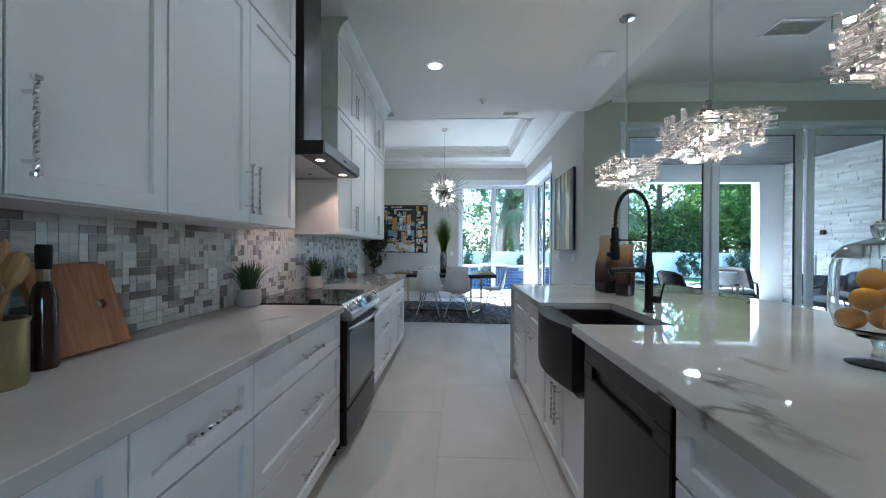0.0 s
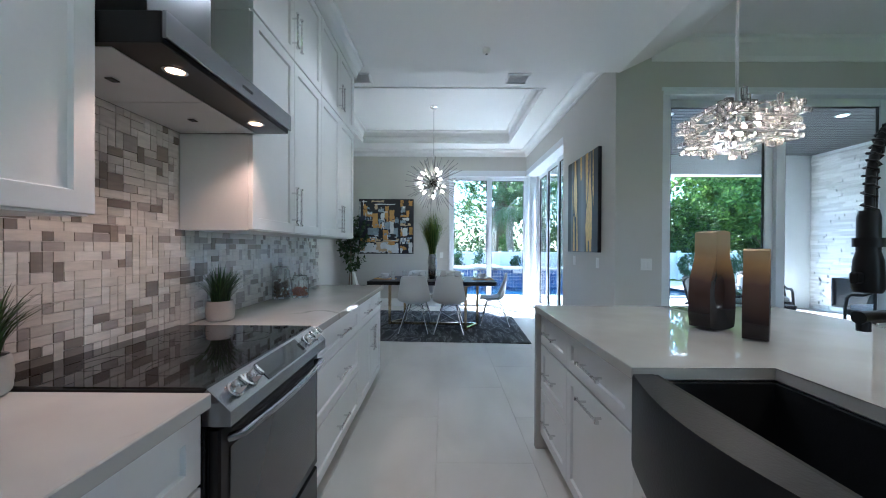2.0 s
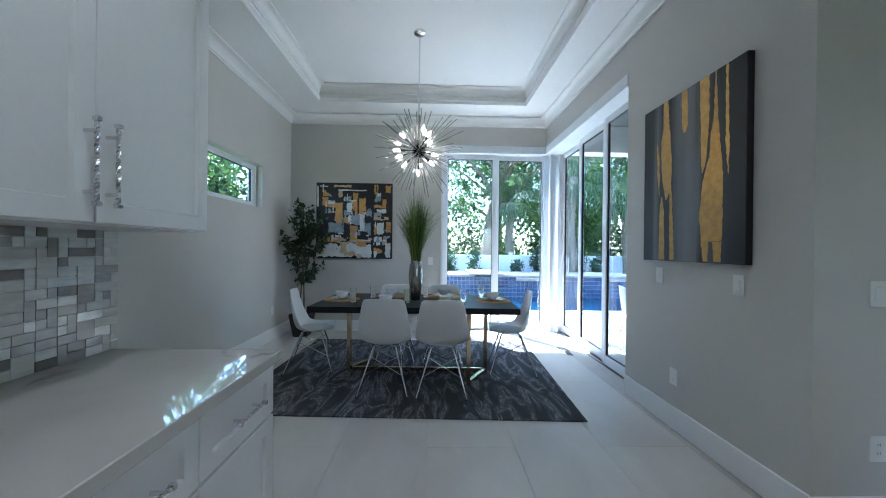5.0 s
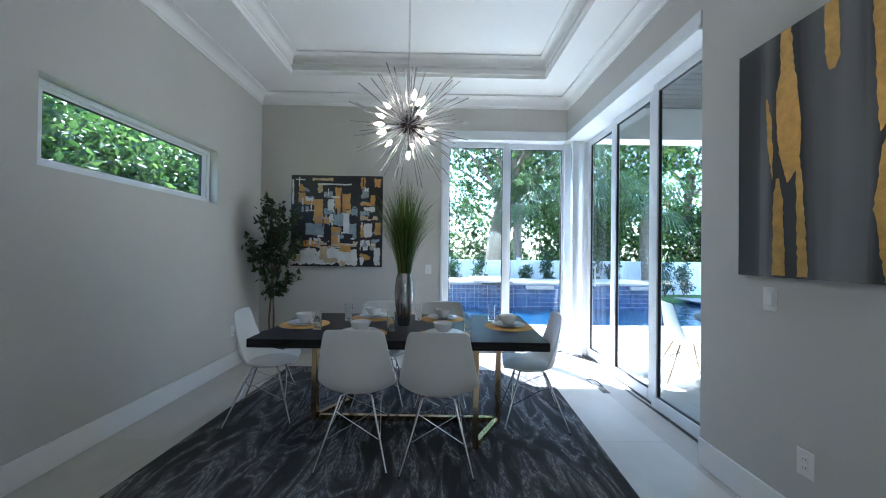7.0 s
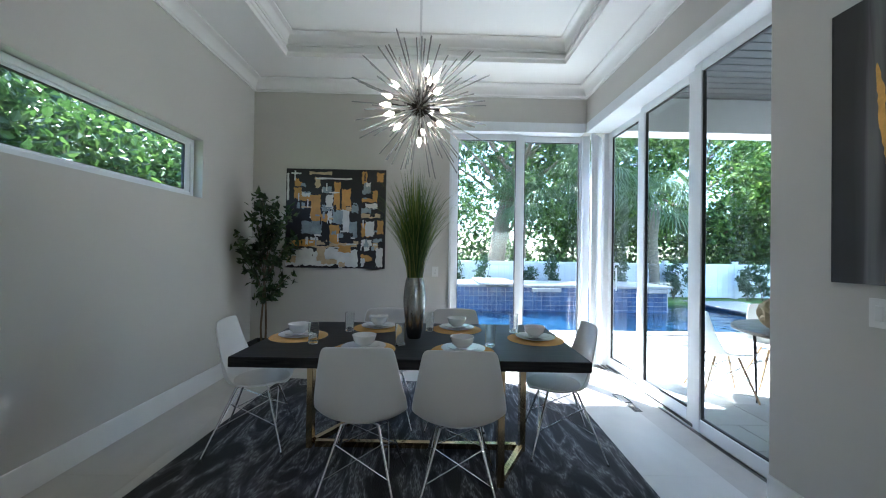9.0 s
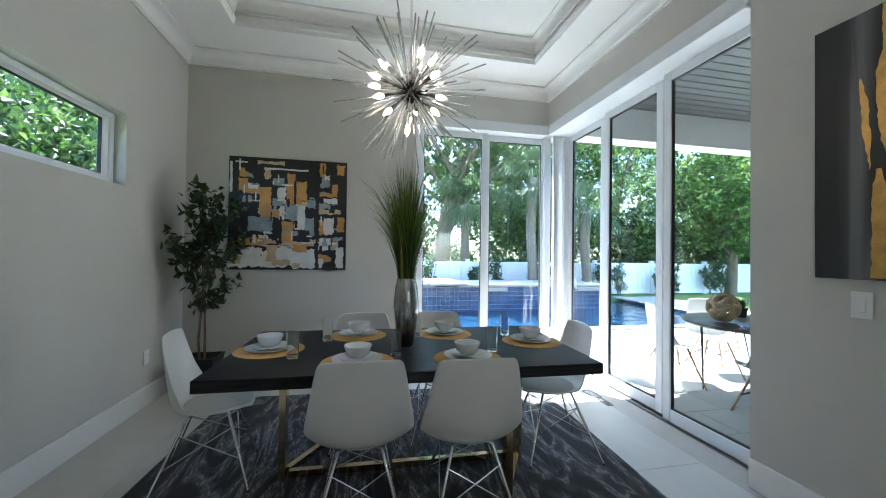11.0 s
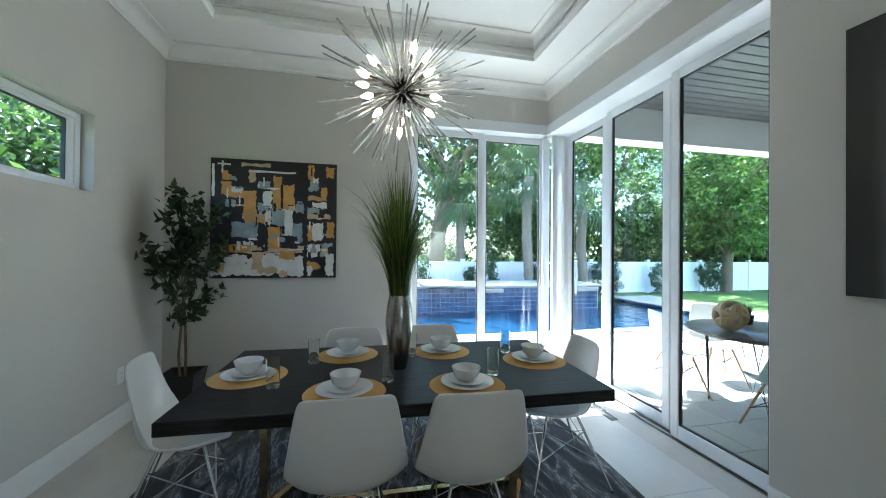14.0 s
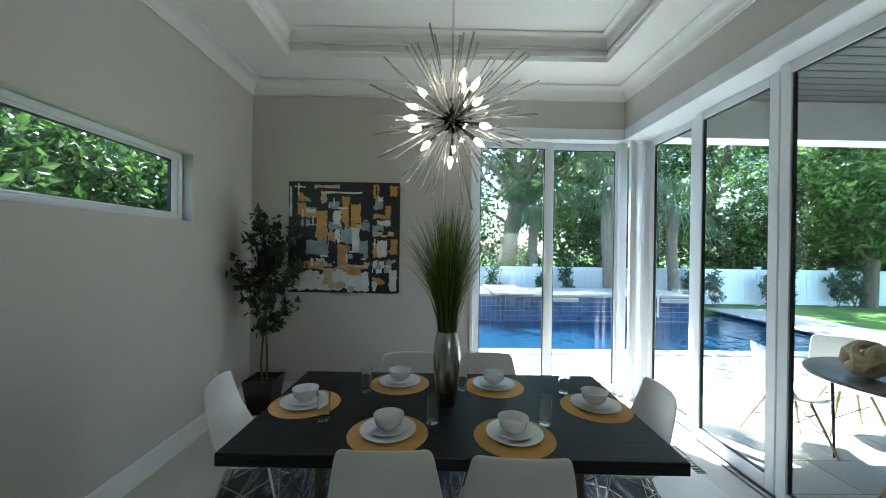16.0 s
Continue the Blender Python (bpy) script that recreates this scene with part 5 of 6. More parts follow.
bm = bmesh.new()
bmesh.ops.create_icosphere(bm, subdivisions=3, radius=0.048)
part("hub", bm, "dark_nickel", ch, "dark metal hub", True)
rr = random.Random(5)
N = 116
spine_mesh = mesh_of("spine", tube([(0, 0, 0.04), (0, 0, 0.075)], [0.007, 0.0055], 6), "dark_nickel")
rod_meshes = [mesh_of("rod", tube([(0, 0, 0.05), (0, 0, ln)], 0.0046, 6), "acrylic") for ln in (0.39, 0.44, 0.49, 0.53)]
socket_mesh = mesh_of("socket", joined(tube([(0, 0, 0.05), (0, 0, 0.155)], 0.005, 8), tube([(0, 0, 0.155), (0, 0, 0.205)], 0.011, 10)), "dark_nickel", True)
bulb_mesh = mesh_of("bulb", lathe([(0.009, 0.206), (0.0165, 0.222), (0.018, 0.236), (0.011, 0.258), (0.003, 0.278)], 12), "flame_bulb", True)
stud_mesh = mesh_of("stud", joined(tube([(0, 0, 0.05), (0, 0, 0.11)], 0.003, 6), lathe([(0.006, 0.108), (0.009, 0.116), (0.006, 0.124)], 8)), "dark_nickel")
for k in range(N):
    z = 1 - 2 * (k + 0.5) / N
    a = k * 2.39996
    d = Vector((math.sqrt(1 - z * z) * math.cos(a), math.sqrt(1 - z * z) * math.sin(a), z))
    d = (d + Vector((rr.gauss(0, 0.06), rr.gauss(0, 0.06), rr.gauss(0, 0.06)))).normalized()
    m = d.to_track_quat("Z", "Y").to_matrix().to_4x4()
    if k % 7 == 3 and abs(z) < 0.95:
        part("socket", socket_mesh, "", ch, "dark metal lamp arm", m=m)
        part("bulb", bulb_mesh, "", ch, "lit warm candle bulb", m=m)
    else:
        part("rod", rr.choice(rod_meshes), "", ch, m=m)
        part("spine", spine_mesh, "", ch, m=m)
        if k % 3 == 0:
            part("stud", stud_mesh, "", ch, m=m @ pose(0, 0, 0, rr.uniform(-9, 9), rr.uniform(-9, 9), 0))


# paintings
def stroke(rng, y0, z0, y1, z1, lift, ragged=0.012, n=7):
    """A ragged dab of paint on a canvas that faces -y; y stands for the way across."""
    pts = []
    for k in range(n):
        pts.append((y0 + (y1 - y0) * k / (n - 1), z0 + rng.uniform(-ragged, ragged)))
    for k in range(n):
        pts.append((y1 + rng.uniform(-ragged, ragged) * 0.8, z0 + (z1 - z0) * (k + 1) / (n + 1)))
    for k in range(n):
        pts.append((y1 - (y1 - y0) * k / (n - 1), z1 + rng.uniform(-ragged, ragged)))
    for k in range(n):
        pts.append((y0 + rng.uniform(-ragged, ragged) * 0.8, z1 - (z1 - z0) * (k + 1) / (n + 1)))
    bm = bmesh.new()
    bm.faces.new([bm.verts.new((a, -lift, b)) for a, b in pts])
    return bm


art = thing("abstract_painting", "abstract canvas of ochre, white and black blocks", "painting", (-1.955, DF, 1.168))
art.scale = (0.965, 1, 0.965)
AW, AH = 1.26, 1.26
part("canvas", rbox(0, -0.04, 0, AW, -0.001, AH, 0.002), "stroke_black", art, "black-grounded canvas")
ra = random.Random(14)
order = 0
def dab(mat, x0, z0, x1, z1, ragged=0.010):
    global order
    order += 1
    x0, x1 = max(0.012, x0), min(AW - 0.012, x1)
    z0, z1 = max(0.012, z0), min(AH - 0.012, z1)
    if x1 - x0 > 0.015 and z1 - z0 > 0.015:
        part("brush_stroke", stroke(ra, x0, z0, x1, z1, 0.041 + order * 0.00003, min(ragged, (x1 - x0) * 0.25, (z1 - z0) * 0.25)), mat, art)
def blocks(mat, *rows, ragged=0.012):
    """Dabs of one paint, from (left, top, right, bottom) in hundredths of the canvas, measured from its upper left."""
    for x0, y0, x1, y1 in rows:
        dab(mat, x0 * AW / 100, (100 - y1) * AH / 100, x1 * AW / 100, (100 - y0) * AH / 100, ragged)


def speckle(n, x0, x1, z0, z1, mats, sizes):
    for k in range(n):
        x, z = ra.uniform(x0, x1), ra.uniform(z0, z1)
        w, h = ra.choice(sizes)
        dab(ra.choice(mats), x, z, x + w, z + h, 0.010)


SMALL = ((0.09, 0.03), (0.03, 0.09), (0.06, 0.05), (0.05, 0.02), (0.015, 0.10), (0.13, 0.016))
# pale field along the foot
blocks("stroke_white", (1, 83, 14, 98), (12, 80, 28, 98), (27, 84, 40, 98), (39, 80, 56, 97), (54, 81, 73, 99), ragged=0.02)
speckle(26, 0.08, 0.86, 0.24, 0.92, ("stroke_white", "stroke_tan", "stroke_bluegrey", "stroke_black"), ((0.10, 0.07), (0.07, 0.10), (0.12, 0.05)))
blocks("stroke_tan", (23, 3, 46, 6), (29, 9, 34, 19), (36, 91, 52, 96), (32, 77, 40, 93), (2, 88, 11, 95), (54, 94, 60, 99), (24, 73, 72, 79))
blocks("stroke_ochre", (10, 13, 16, 31), (8, 10, 13, 30), (14, 26, 25, 32), (25, 26, 35, 49), (26, 46, 43, 53), (48, 13, 55, 41), (56, 20, 65, 41), (44, 56, 54, 75), (53, 77, 66, 84), (3, 72, 30, 78))
blocks("stroke_white", (40, 26, 47, 40), (36, 19, 42, 25), (55, 41, 64, 64), (42, 42, 46, 55), (1, 5, 3, 32), (5, 4, 15, 5.5), (8, 2, 9.5, 12), (30, 9, 66, 10.5), (16, 25, 24, 28))
blocks("stroke_bluegrey", (16, 53, 26, 64), (26, 53, 36, 64), (47, 41, 57, 55), (64, 53, 72, 69), (37, 18, 46, 24), (66, 36, 73, 44), (16, 62, 36, 66))
blocks("stroke_black", (17, 12, 28, 22), (54, 64, 68, 75), (35, 24, 40, 33), (65, 20, 73, 36), (42, 52, 44, 74), (54, 20, 56, 40), (14, 32, 16, 62), (36, 62, 40, 74))
speckle(34, 0.05, 0.86, 0.22, 1.05, ("stroke_white", "stroke_black", "stroke_tan", "stroke_white", "stroke_bluegrey"), SMALL[1:])
# the narrower field beside it
blocks("stroke_black", (73.5, 1, 75, 99), (75, 49.5, 98.5, 51), ragged=0.003)
blocks("stroke_ochre", (76, 2, 81, 14), (91, 3, 98, 12), (76, 29, 92, 33), (87, 21, 92, 30), (92, 51, 98, 65), (76, 54, 85, 68), (76, 86, 87, 93))
blocks("stroke_tan", (76, 44, 95, 49), (88, 74, 93, 81), (77, 78, 84, 82))
blocks("stroke_white", (80, 34, 92, 39), (80, 52, 89, 67), (76, 71, 87, 82), (91, 79, 98, 98), (76, 90, 80, 98))
blocks("stroke_bluegrey", (78, 14, 85, 24), (75.5, 39, 90, 44), (88, 69, 97, 73))
blocks("stroke_black", (82, 3, 86, 13), (92, 13, 98, 40), (88, 66, 98, 70), (84, 82, 91, 88))
speckle(22, AW * 0.755, AW * 0.93, 0.03, 1.15, ("stroke_white", "stroke_black", "stroke_bluegrey", "stroke_black"), SMALL[1:5])

art2 = thing("gold_painting", "large grey abstract canvas with gold drips", "painting", (DR, 6.388, 1.27), 270)
GW, GH = 1.0, 1.235
part("canvas", rbox(0, -0.042, 0, GW, -0.001, GH, 0.002), "canvas_grey", art2)
for sx in (-0.003, GW + 0.0005):
    part("canvas_side", rbox(sx, -0.042, 0, sx + 0.0025, -0.001, GH), "canvas_black", art2, "black canvas side")


def drip(rng, *rows):
    """A ragged gold shape from rows of (height, one edge, the other edge), top first."""
    bm = bmesh.new()
    hs = [-r[0] for r in rows]
    n = max(8, int((rows[0][0] - rows[-1][0]) / 0.022))
    vs = []
    for k in range(n + 1):
        h = hs[0] + (hs[-1] - hs[0]) * k / n
        a, b = (np.interp(h, hs, [r[i] for r in rows]) + rng.uniform(-1, 1) * 0.004 for i in (1, 2))
        vs.append((bm.verts.new((a, -0.0432, -h)), bm.verts.new((b, -0.0432, -h))))
    for (a, b), (c2, d) in zip(vs, vs[1:]):
        bm.faces.new((a, b, d, c2))
    part("gold_drip", bm, "gold_leaf", art2, "gold leaf drip")


TOP = GH - 0.004
drip(ra, (TOP, 0.245, 0.300), (1.02, 0.245, 0.318), (0.95, 0.226, 0.330), (0.72, 0.228, 0.352), (0.60, 0.245, 0.345), (0.545, 0.262, 0.335), (0.47, 0.280, 0.290))
drip(ra, (0.58, 0.322, 0.345), (0.40, 0.328, 0.362), (0.01, 0.335, 0.385))
drip(ra, (0.50, 0.222, 0.238), (0.40, 0.210, 0.262), (0.01, 0.205, 0.275))
drip(ra, (0.93, 0.168, 0.174), (0.80, 0.172, 0.200), (0.66, 0.180, 0.205), (0.50, 0.202, 0.206))
drip(ra, (TOP, 0.450, 0.505), (1.10, 0.452, 0.515), (0.98, 0.458, 0.516), (0.93, 0.470, 0.500))
drip(ra, (TOP, 0.630, 0.715), (0.95, 0.640, 0.718), (0.80, 0.645, 0.705), (0.66, 0.652, 0.690), (0.60, 0.655, 0.662))
drip(ra, (TOP, 0.764, 0.776), (0.95, 0.756, 0.790), (0.86, 0.735, 0.800), (0.70, 0.722, 0.818), (0.55, 0.668, 0.836), (0.30, 0.634, 0.835), (0.20, 0.650, 0.832), (0.14, 0.655, 0.830))
drip(ra, (0.139, 0.655, 0.722), (0.01, 0.675, 0.712))
drip(ra, (0.138, 0.752, 0.830), (0.01, 0.765, 0.825))
drip(ra, (TOP, 0.852, 0.868), (0.75, 0.852, 0.882), (0.55, 0.872, 0.876))

# fig tree in the corner
rng = np.random.default_rng(6)
fig = thing("ficus_tree", "artificial ficus tree in a black square planter", "plant", (-2.05, 8.90, 0))
bm = bmesh.new()
add_quads(bm, [[(-s, -s, z), (s, -s, z), (s, s, z), (-s, s, z)] for s, z in ((0.10, 0), (0.15, 0.33), (0.15, 0.345), (0.135, 0.345), (0.13, 0.30))])
part("planter", bm, "planter_black", fig, "black tapered planter")
part("soil", rbox(-0.128, -0.128, 0.29, 0.128, 0.128, 0.302), "soil", fig)
for ox, lean in ((0.022, -0.02), (-0.02, 0.01)):
    part("stem", tube([(ox, 0, 0.3), (ox * 1.4 - 0.01, 0.01, 0.5), (ox * 0.8, 0.0, 0.75), (ox * 0.5 + lean, 0.0, 1.1), (lean * 2 + 0.02, 0.0, 1.5)], [0.013, 0.012, 0.011, 0.009, 0.005], 8), "bark", fig, "thin bare brown stem", True)
pts = []
# branch tips: across, height, how full
for dx, z, n in ((-0.10, 2.02, 12), (0.03, 1.97, 11), (0.22, 1.92, 12), (0.37, 1.84, 13), (0.39, 1.52, 15), (-0.29, 1.55, 13), (-0.21, 1.28, 14), (0.13, 1.66, 24), (-0.08, 1.68, 24), (0.27, 1.66, 20), (0.24, 1.45, 20), (0.23, 1.09, 9), (0.20, 0.90, 8),
                 (-0.05, 0.86, 8), (0.08, 1.04, 16), (-0.08, 1.42, 22), (0.05, 1.30, 20), (-0.17, 1.45, 16), (0.02, 1.54, 26), (-0.04, 1.15, 14), (0.12, 1.80, 16), (-0.14, 1.82, 12)):
    e = Vector((dx, rng.uniform(-0.22, 0.22), z))
    st = Vector((dx * 0.15, e.y * 0.1, max(0.80, z - 0.30 - abs(dx) * 0.2)))
    mid = st.lerp(e, 0.5) + Vector((0, 0, 0.03))
    part("branch", tube([st, mid, e], [0.005, 0.004, 0.002], 5), "bark", fig)
    for q in range(int(n * 2.2)):
        g = rng.uniform(0.25, 1.08)
        pts.append(st.lerp(e, g) + Vector(rng.normal(size=3)) * Vector((0.035, 0.05, 0.035)))
v, f = leaf_cards([(max(-0.30, p.x), min(0.32, p.y), p.z) for p in pts], 0.10, rng, 0.35, 0.46)
tagged(part("foliage", cloud_mesh("foliage", v, f, "fig_leaf"), "fig_leaf", fig, "dark green pointed leaves"), kind="stuff")

# ---- outdoors ----
structure("ground", rbox(-60, -40, -0.9, 80, 11.15, -0.06), "lawn", "green lawn and ground")
structure("ground_far", joined(rbox(-60, 15.6, -0.9, 80, 120, -0.03), rbox(8.0, 11.15, -0.9, 80, 15.6, -0.03), rbox(-60, 11.15, -0.9, -6.5, 15.6, -0.03)), "lawn", "green lawn behind the pool")
deck = structure("pavement_deck", joined(rbox(-6.5, DF + TH + 0.01, -0.3, 9.9, 11.15, -0.03), rbox(DR + TH + 0.01, PW + 0.23, -0.3, 8.2, DF + TH + 0.005, -0.03), rbox(8.0, 11.15, -0.3, 9.5, 16.0, -0.022)), "travertine_joint", "pale travertine pool deck")
structure("pool_basin", joined(rbox(-6.5, 11.15, -1.4, 8.0, 15.6, -1.3), rbox(-6.5, 11.15, -1.3, 8.0, 11.2, -0.15), rbox(7.95, 11.2, -1.3, 8.0, 15.6, -0.04)), "pool_floor", "blue plastered pool basin")
structure("water_pool", rbox(-6.5, 11.2, -0.5, 7.95, 15.6, -0.12), "pool_water", "deep blue rippled pool water")
structure("trim_pool_coping", joined(rbox(-6.5, 11.02, -0.04, 8.0, 11.30, 0.0, 0.008), rbox(7.72, 11.31, -0.04, 8.08, 16.0, 0.0, 0.008)), "travertine", "pale stone pool coping")
# raised spa wall of small blue tiles
spa = thing("spa_wall", "raised spa wall of blue tiles with stone coping", "pool wall", (-5.0, 14.1, -0.3))
part("core", rbox(0, 0.012, 0, 11.0, 1.5, 0.82), "tile_grout", spa)
part("coping", joined(rbox(-0.1, -0.05, 0.821, 6.2, 1.6, 0.88, 0.01), rbox(6.8, -0.05, 0.821, 11.1, 1.6, 0.88, 0.01), rbox(6.0, -0.32, 0.88, 7.0, 1.6, 0.94, 0.01)), "travertine", spa, "pale stone coping")
bm = bmesh.new()
vs, fs = [], []
for r in range(7):
    for c in range(93):
        x0, z0 = c * 0.118 + 0.003, r * 0.116 + 0.006
        k = len(vs)
        vs += [(x0, 0.0, z0), (x0 + 0.11, 0.0, z0), (x0 + 0.11, 0.0, z0 + 0.108), (x0, 0.0, z0 + 0.108), (x0, 0.012, z0), (x0 + 0.11, 0.012, z0), (x0 + 0.11, 0.012, z0 + 0.108), (x0, 0.012, z0 + 0.108)]
        fs += [(k, k + 1, k + 2, k + 3), (k, k + 4, k + 5, k + 1), (k + 1, k + 5, k + 6, k + 2), (k + 2, k + 6, k + 7, k + 3), (k + 3, k + 7, k + 4, k)]
tagged(part("tiles", cloud_mesh("tiles", vs, fs, "pool_tile"), "pool_tile", spa, "glossy small blue tiles"), kind="stuff")
for x in (4.6, 7.4, 10.2):
    part("spillway", rbox(x, -0.10, 0.70, x + 0.75, -0.001, 0.80, 0.01), "travertine", spa, "stone spillway")

# white vinyl fence
FH = 1.16
fence = thing("vinyl_fence", "white vinyl privacy fence behind the pool", "fence", (-14, 16.7, -0.03))
bp = mesh_of("fence_board", rbox(0, 0, 0.1, 0.185, 0.03, FH - 0.08, 0.003), "vinyl_white")
pp = mesh_of("post", joined(rbox(-0.06, -0.03, 0, 0.06, 0.09, FH + 0.06, 0.004), rbox(-0.075, -0.045, FH + 0.0605, 0.075, 0.105, FH + 0.09, 0.006)), "vinyl_white")
rp = mesh_of("rail", rbox(0.061, -0.015, 0, 2.34, 0.075, 0.12, 0.004), "vinyl_white")
for k in range(17):
    part("post", pp, "", fence, at=(k * 2.4, 0, 0))
    part("rail", rp, "", fence, at=(k * 2.4, 0, FH - 0.12))
    part("rail", rp, "", fence, at=(k * 2.4, 0, 0.04))
    for q in range(12):
        part("fence_board", bp, "", fence, at=(k * 2.4 + 0.07 + q * 0.19, 0, 0))

rng = np.random.default_rng(11)


def tree(at, height, radius, seed, label, leaf_mat="tree_leaf", leaves=9000, size=0.17, lean=(0, 0), low=0.35, bark="bark"):
    g = np.random.default_rng(seed)
    t = thing("tree", label, "tree", at, 0)
    tr = height * 0.022 + 0.05
    top = Vector((lean[0], lean[1], height * 0.8))
    pts = [Vector((0, 0, -0.1)), Vector((lean[0] * 0.2 + g.normal() * 0.1, lean[1] * 0.2, height * 0.25)), Vector((lean[0] * 0.55 + g.normal() * 0.15, lean[1] * 0.5, height * 0.5)), top]
    bm = tube(pts, [tr * 1.3, tr, tr * 0.7, tr * 0.25], 10)
    blobs = []
    for k in range(11):
        f = low + (0.95 - low) * (k + 0.5) / 11
        s = pts[0].lerp(top, f * 0.8)
        a = k * 2.4 + g.uniform(-0.4, 0.4)
        rr_ = radius * (0.45 + 0.6 * math.sin(math.pi * min(1, 0.25 + 0.75 * (1 - (f - low) / (1 - low))))) * g.uniform(0.55, 1)
        e = Vector((s.x + rr_ * math.cos(a), s.y + rr_ * math.sin(a), height * f + g.uniform(0, 0.1) * height))
        tube([s, s.lerp(e, 0.5) + Vector((0, 0, 0.2)), e], [tr * 0.4, tr * 0.25, tr * 0.08], 6, bm)
        q = radius * g.uniform(0.28, 0.46)
        blobs.append((tuple(e), (q, q, q * 0.75), 22))
        blobs.append((tuple(s.lerp(e, 0.6)), (q * 0.8, q * 0.8, q * 0.6), 10))
    part("trunk", bm, bark, t, "grey-brown bark", True)
    n = sum(b[2] for b in blobs)
    p = clump_points(g, blobs, max(1, leaves // n), radius * 0.065)
    v, f = leaf_cards(p, size, g, 0.2, 0.5)
    tagged(part("crown", cloud_mesh("crown", v, f, leaf_mat), leaf_mat, t, "loose green leaves"), kind="stuff")
    return t


tree((2.0, 18.2, 0), 10.5, 4.2, 1, "tall leaning oak with an open crown", leaves=7000, size=0.26, lean=(1.6, 0), low=0.42)
tree((-4.5, 21, 0), 9, 4.0, 2, "dense green tree behind the fence", leaves=10000, size=0.26, low=0.2)
tree((6.5, 20.5, 0), 8.5, 3.4, 3, "bright green tree behind the fence", "bright_leaf", 12000, 0.25, low=0.15)
tree((11.0, 20.0, 0), 8.0, 4.0, 4, "bright green tree behind the fence", "bright_leaf", 14000, 0.25, low=0.12)
tree((16.0, 20.0, 0), 9.0, 4.5, 5, "dense green tree behind the fence", "tree_leaf", 14000, 0.27, low=0.12)
tree((13.5, 16.6, 0), 5.5, 2.6, 6, "small bright tree on the lawn", "bright_leaf", 11000, 0.2, low=0.35)
tree((21.0, 18.5, 0), 9.0, 4.5, 7, "dense green tree beyond the lawn", "tree_leaf", 14000, 0.22, low=0.1)
tree((24.0, 13.0, 0), 9.0, 4.5, 8, "dense green tree beyond the lawn", "bright_leaf", 12000, 0.22, low=0.1)
tree((4.0, 26.0, 0), 12, 5.0, 9, "tall green tree far behind the fence", "tree_leaf", 8000, 0.3, low=0.3)
tree((-9.0, 24.0, 0), 11, 5.0, 10, "tall green tree far behind the fence", "tree_leaf", 9000, 0.3, low=0.15)
# understorey behind the fence
g = np.random.default_rng(31)
p = clump_points(g, [((x, 19.8 + 1.5 * math.sin(x), 1.7 + 0.7 * math.sin(x * 1.7)), (1.6, 1.2, 1.6), 36) for x in np.arange(-14, 28, 1.5)], 42, 0.24)
v, f = leaf_cards(p, 0.2, g, 0.2, 0.5)
tagged(part("hedge_woods", cloud_mesh("hedge_woods", v, f, "tree_leaf"), "tree_leaf"), "green undergrowth behind the fence", "shrubs", "", "stuff")


def palm(at, height, seed, fronds=26):
    g = np.random.default_rng(seed)
    t = thing("palm_tree", "fan palm with drooping grey-green fronds", "palm", at, 0)
    bm = bmesh.new()
    n = 26
    tube([(0.04 * math.sin(k * 0.3), 0, height * k / n - 0.05) for k in range(n + 1)], [0.15 + 0.02 * (k % 2) for k in range(n + 1)], 12, bm)
    part("trunk", bm, "palm_bark", t, "ringed palm trunk", True)
    vs, fs = [], []
    for k in range(fronds):
        a = k * 2.4
        el = g.uniform(-0.9, 1.1)
        d = Vector((math.cos(a) * math.cos(el), math.sin(a) * math.cos(el), math.sin(el)))
        hub = Vector((0, 0, height)) + d * g.uniform(0.5, 0.9)
        side = d.cross(Vector((0, 0, 1))).normalized()
        up = side.cross(d)
        for q in range(22):
            w = (q / 21 - 0.5) * 3.6
            dd = (d * math.cos(w) + side * math.sin(w)).normalized()
            ln = 0.95 * (0.75 + 0.25 * math.cos(w)) * g.uniform(0.85, 1.1)
            e = hub + dd * ln + Vector((0, 0, -0.35 * ln * ln - 0.15))
            mid = hub + dd * ln * 0.55
            s = dd.cross(up).normalized() * 0.02
            k0 = len(vs)
            vs += [tuple(hub), tuple(mid + s), tuple(e), tuple(mid - s)]
            fs.append((k0, k0 + 1, k0 + 2, k0 + 3))
        k0 = len(vs)
        b = Vector((0, 0, height - 0.1))
        vs += [tuple(b + side * 0.015), tuple(hub + side * 0.01), tuple(hub - side * 0.01), tuple(b - side * 0.015)]
        fs.append((k0, k0 + 1, k0 + 2, k0 + 3))
    part("crown", cloud_mesh("crown", vs, fs, "palm_leaf"), "palm_leaf", t, "fan-shaped palm fronds")


palm((4.85, 16.15, 0), 4.0, 41, 30)
palm((6.95, 16.3, 0), 3.1, 42)
palm((2.9, 17.3, 0), 3.2, 43)
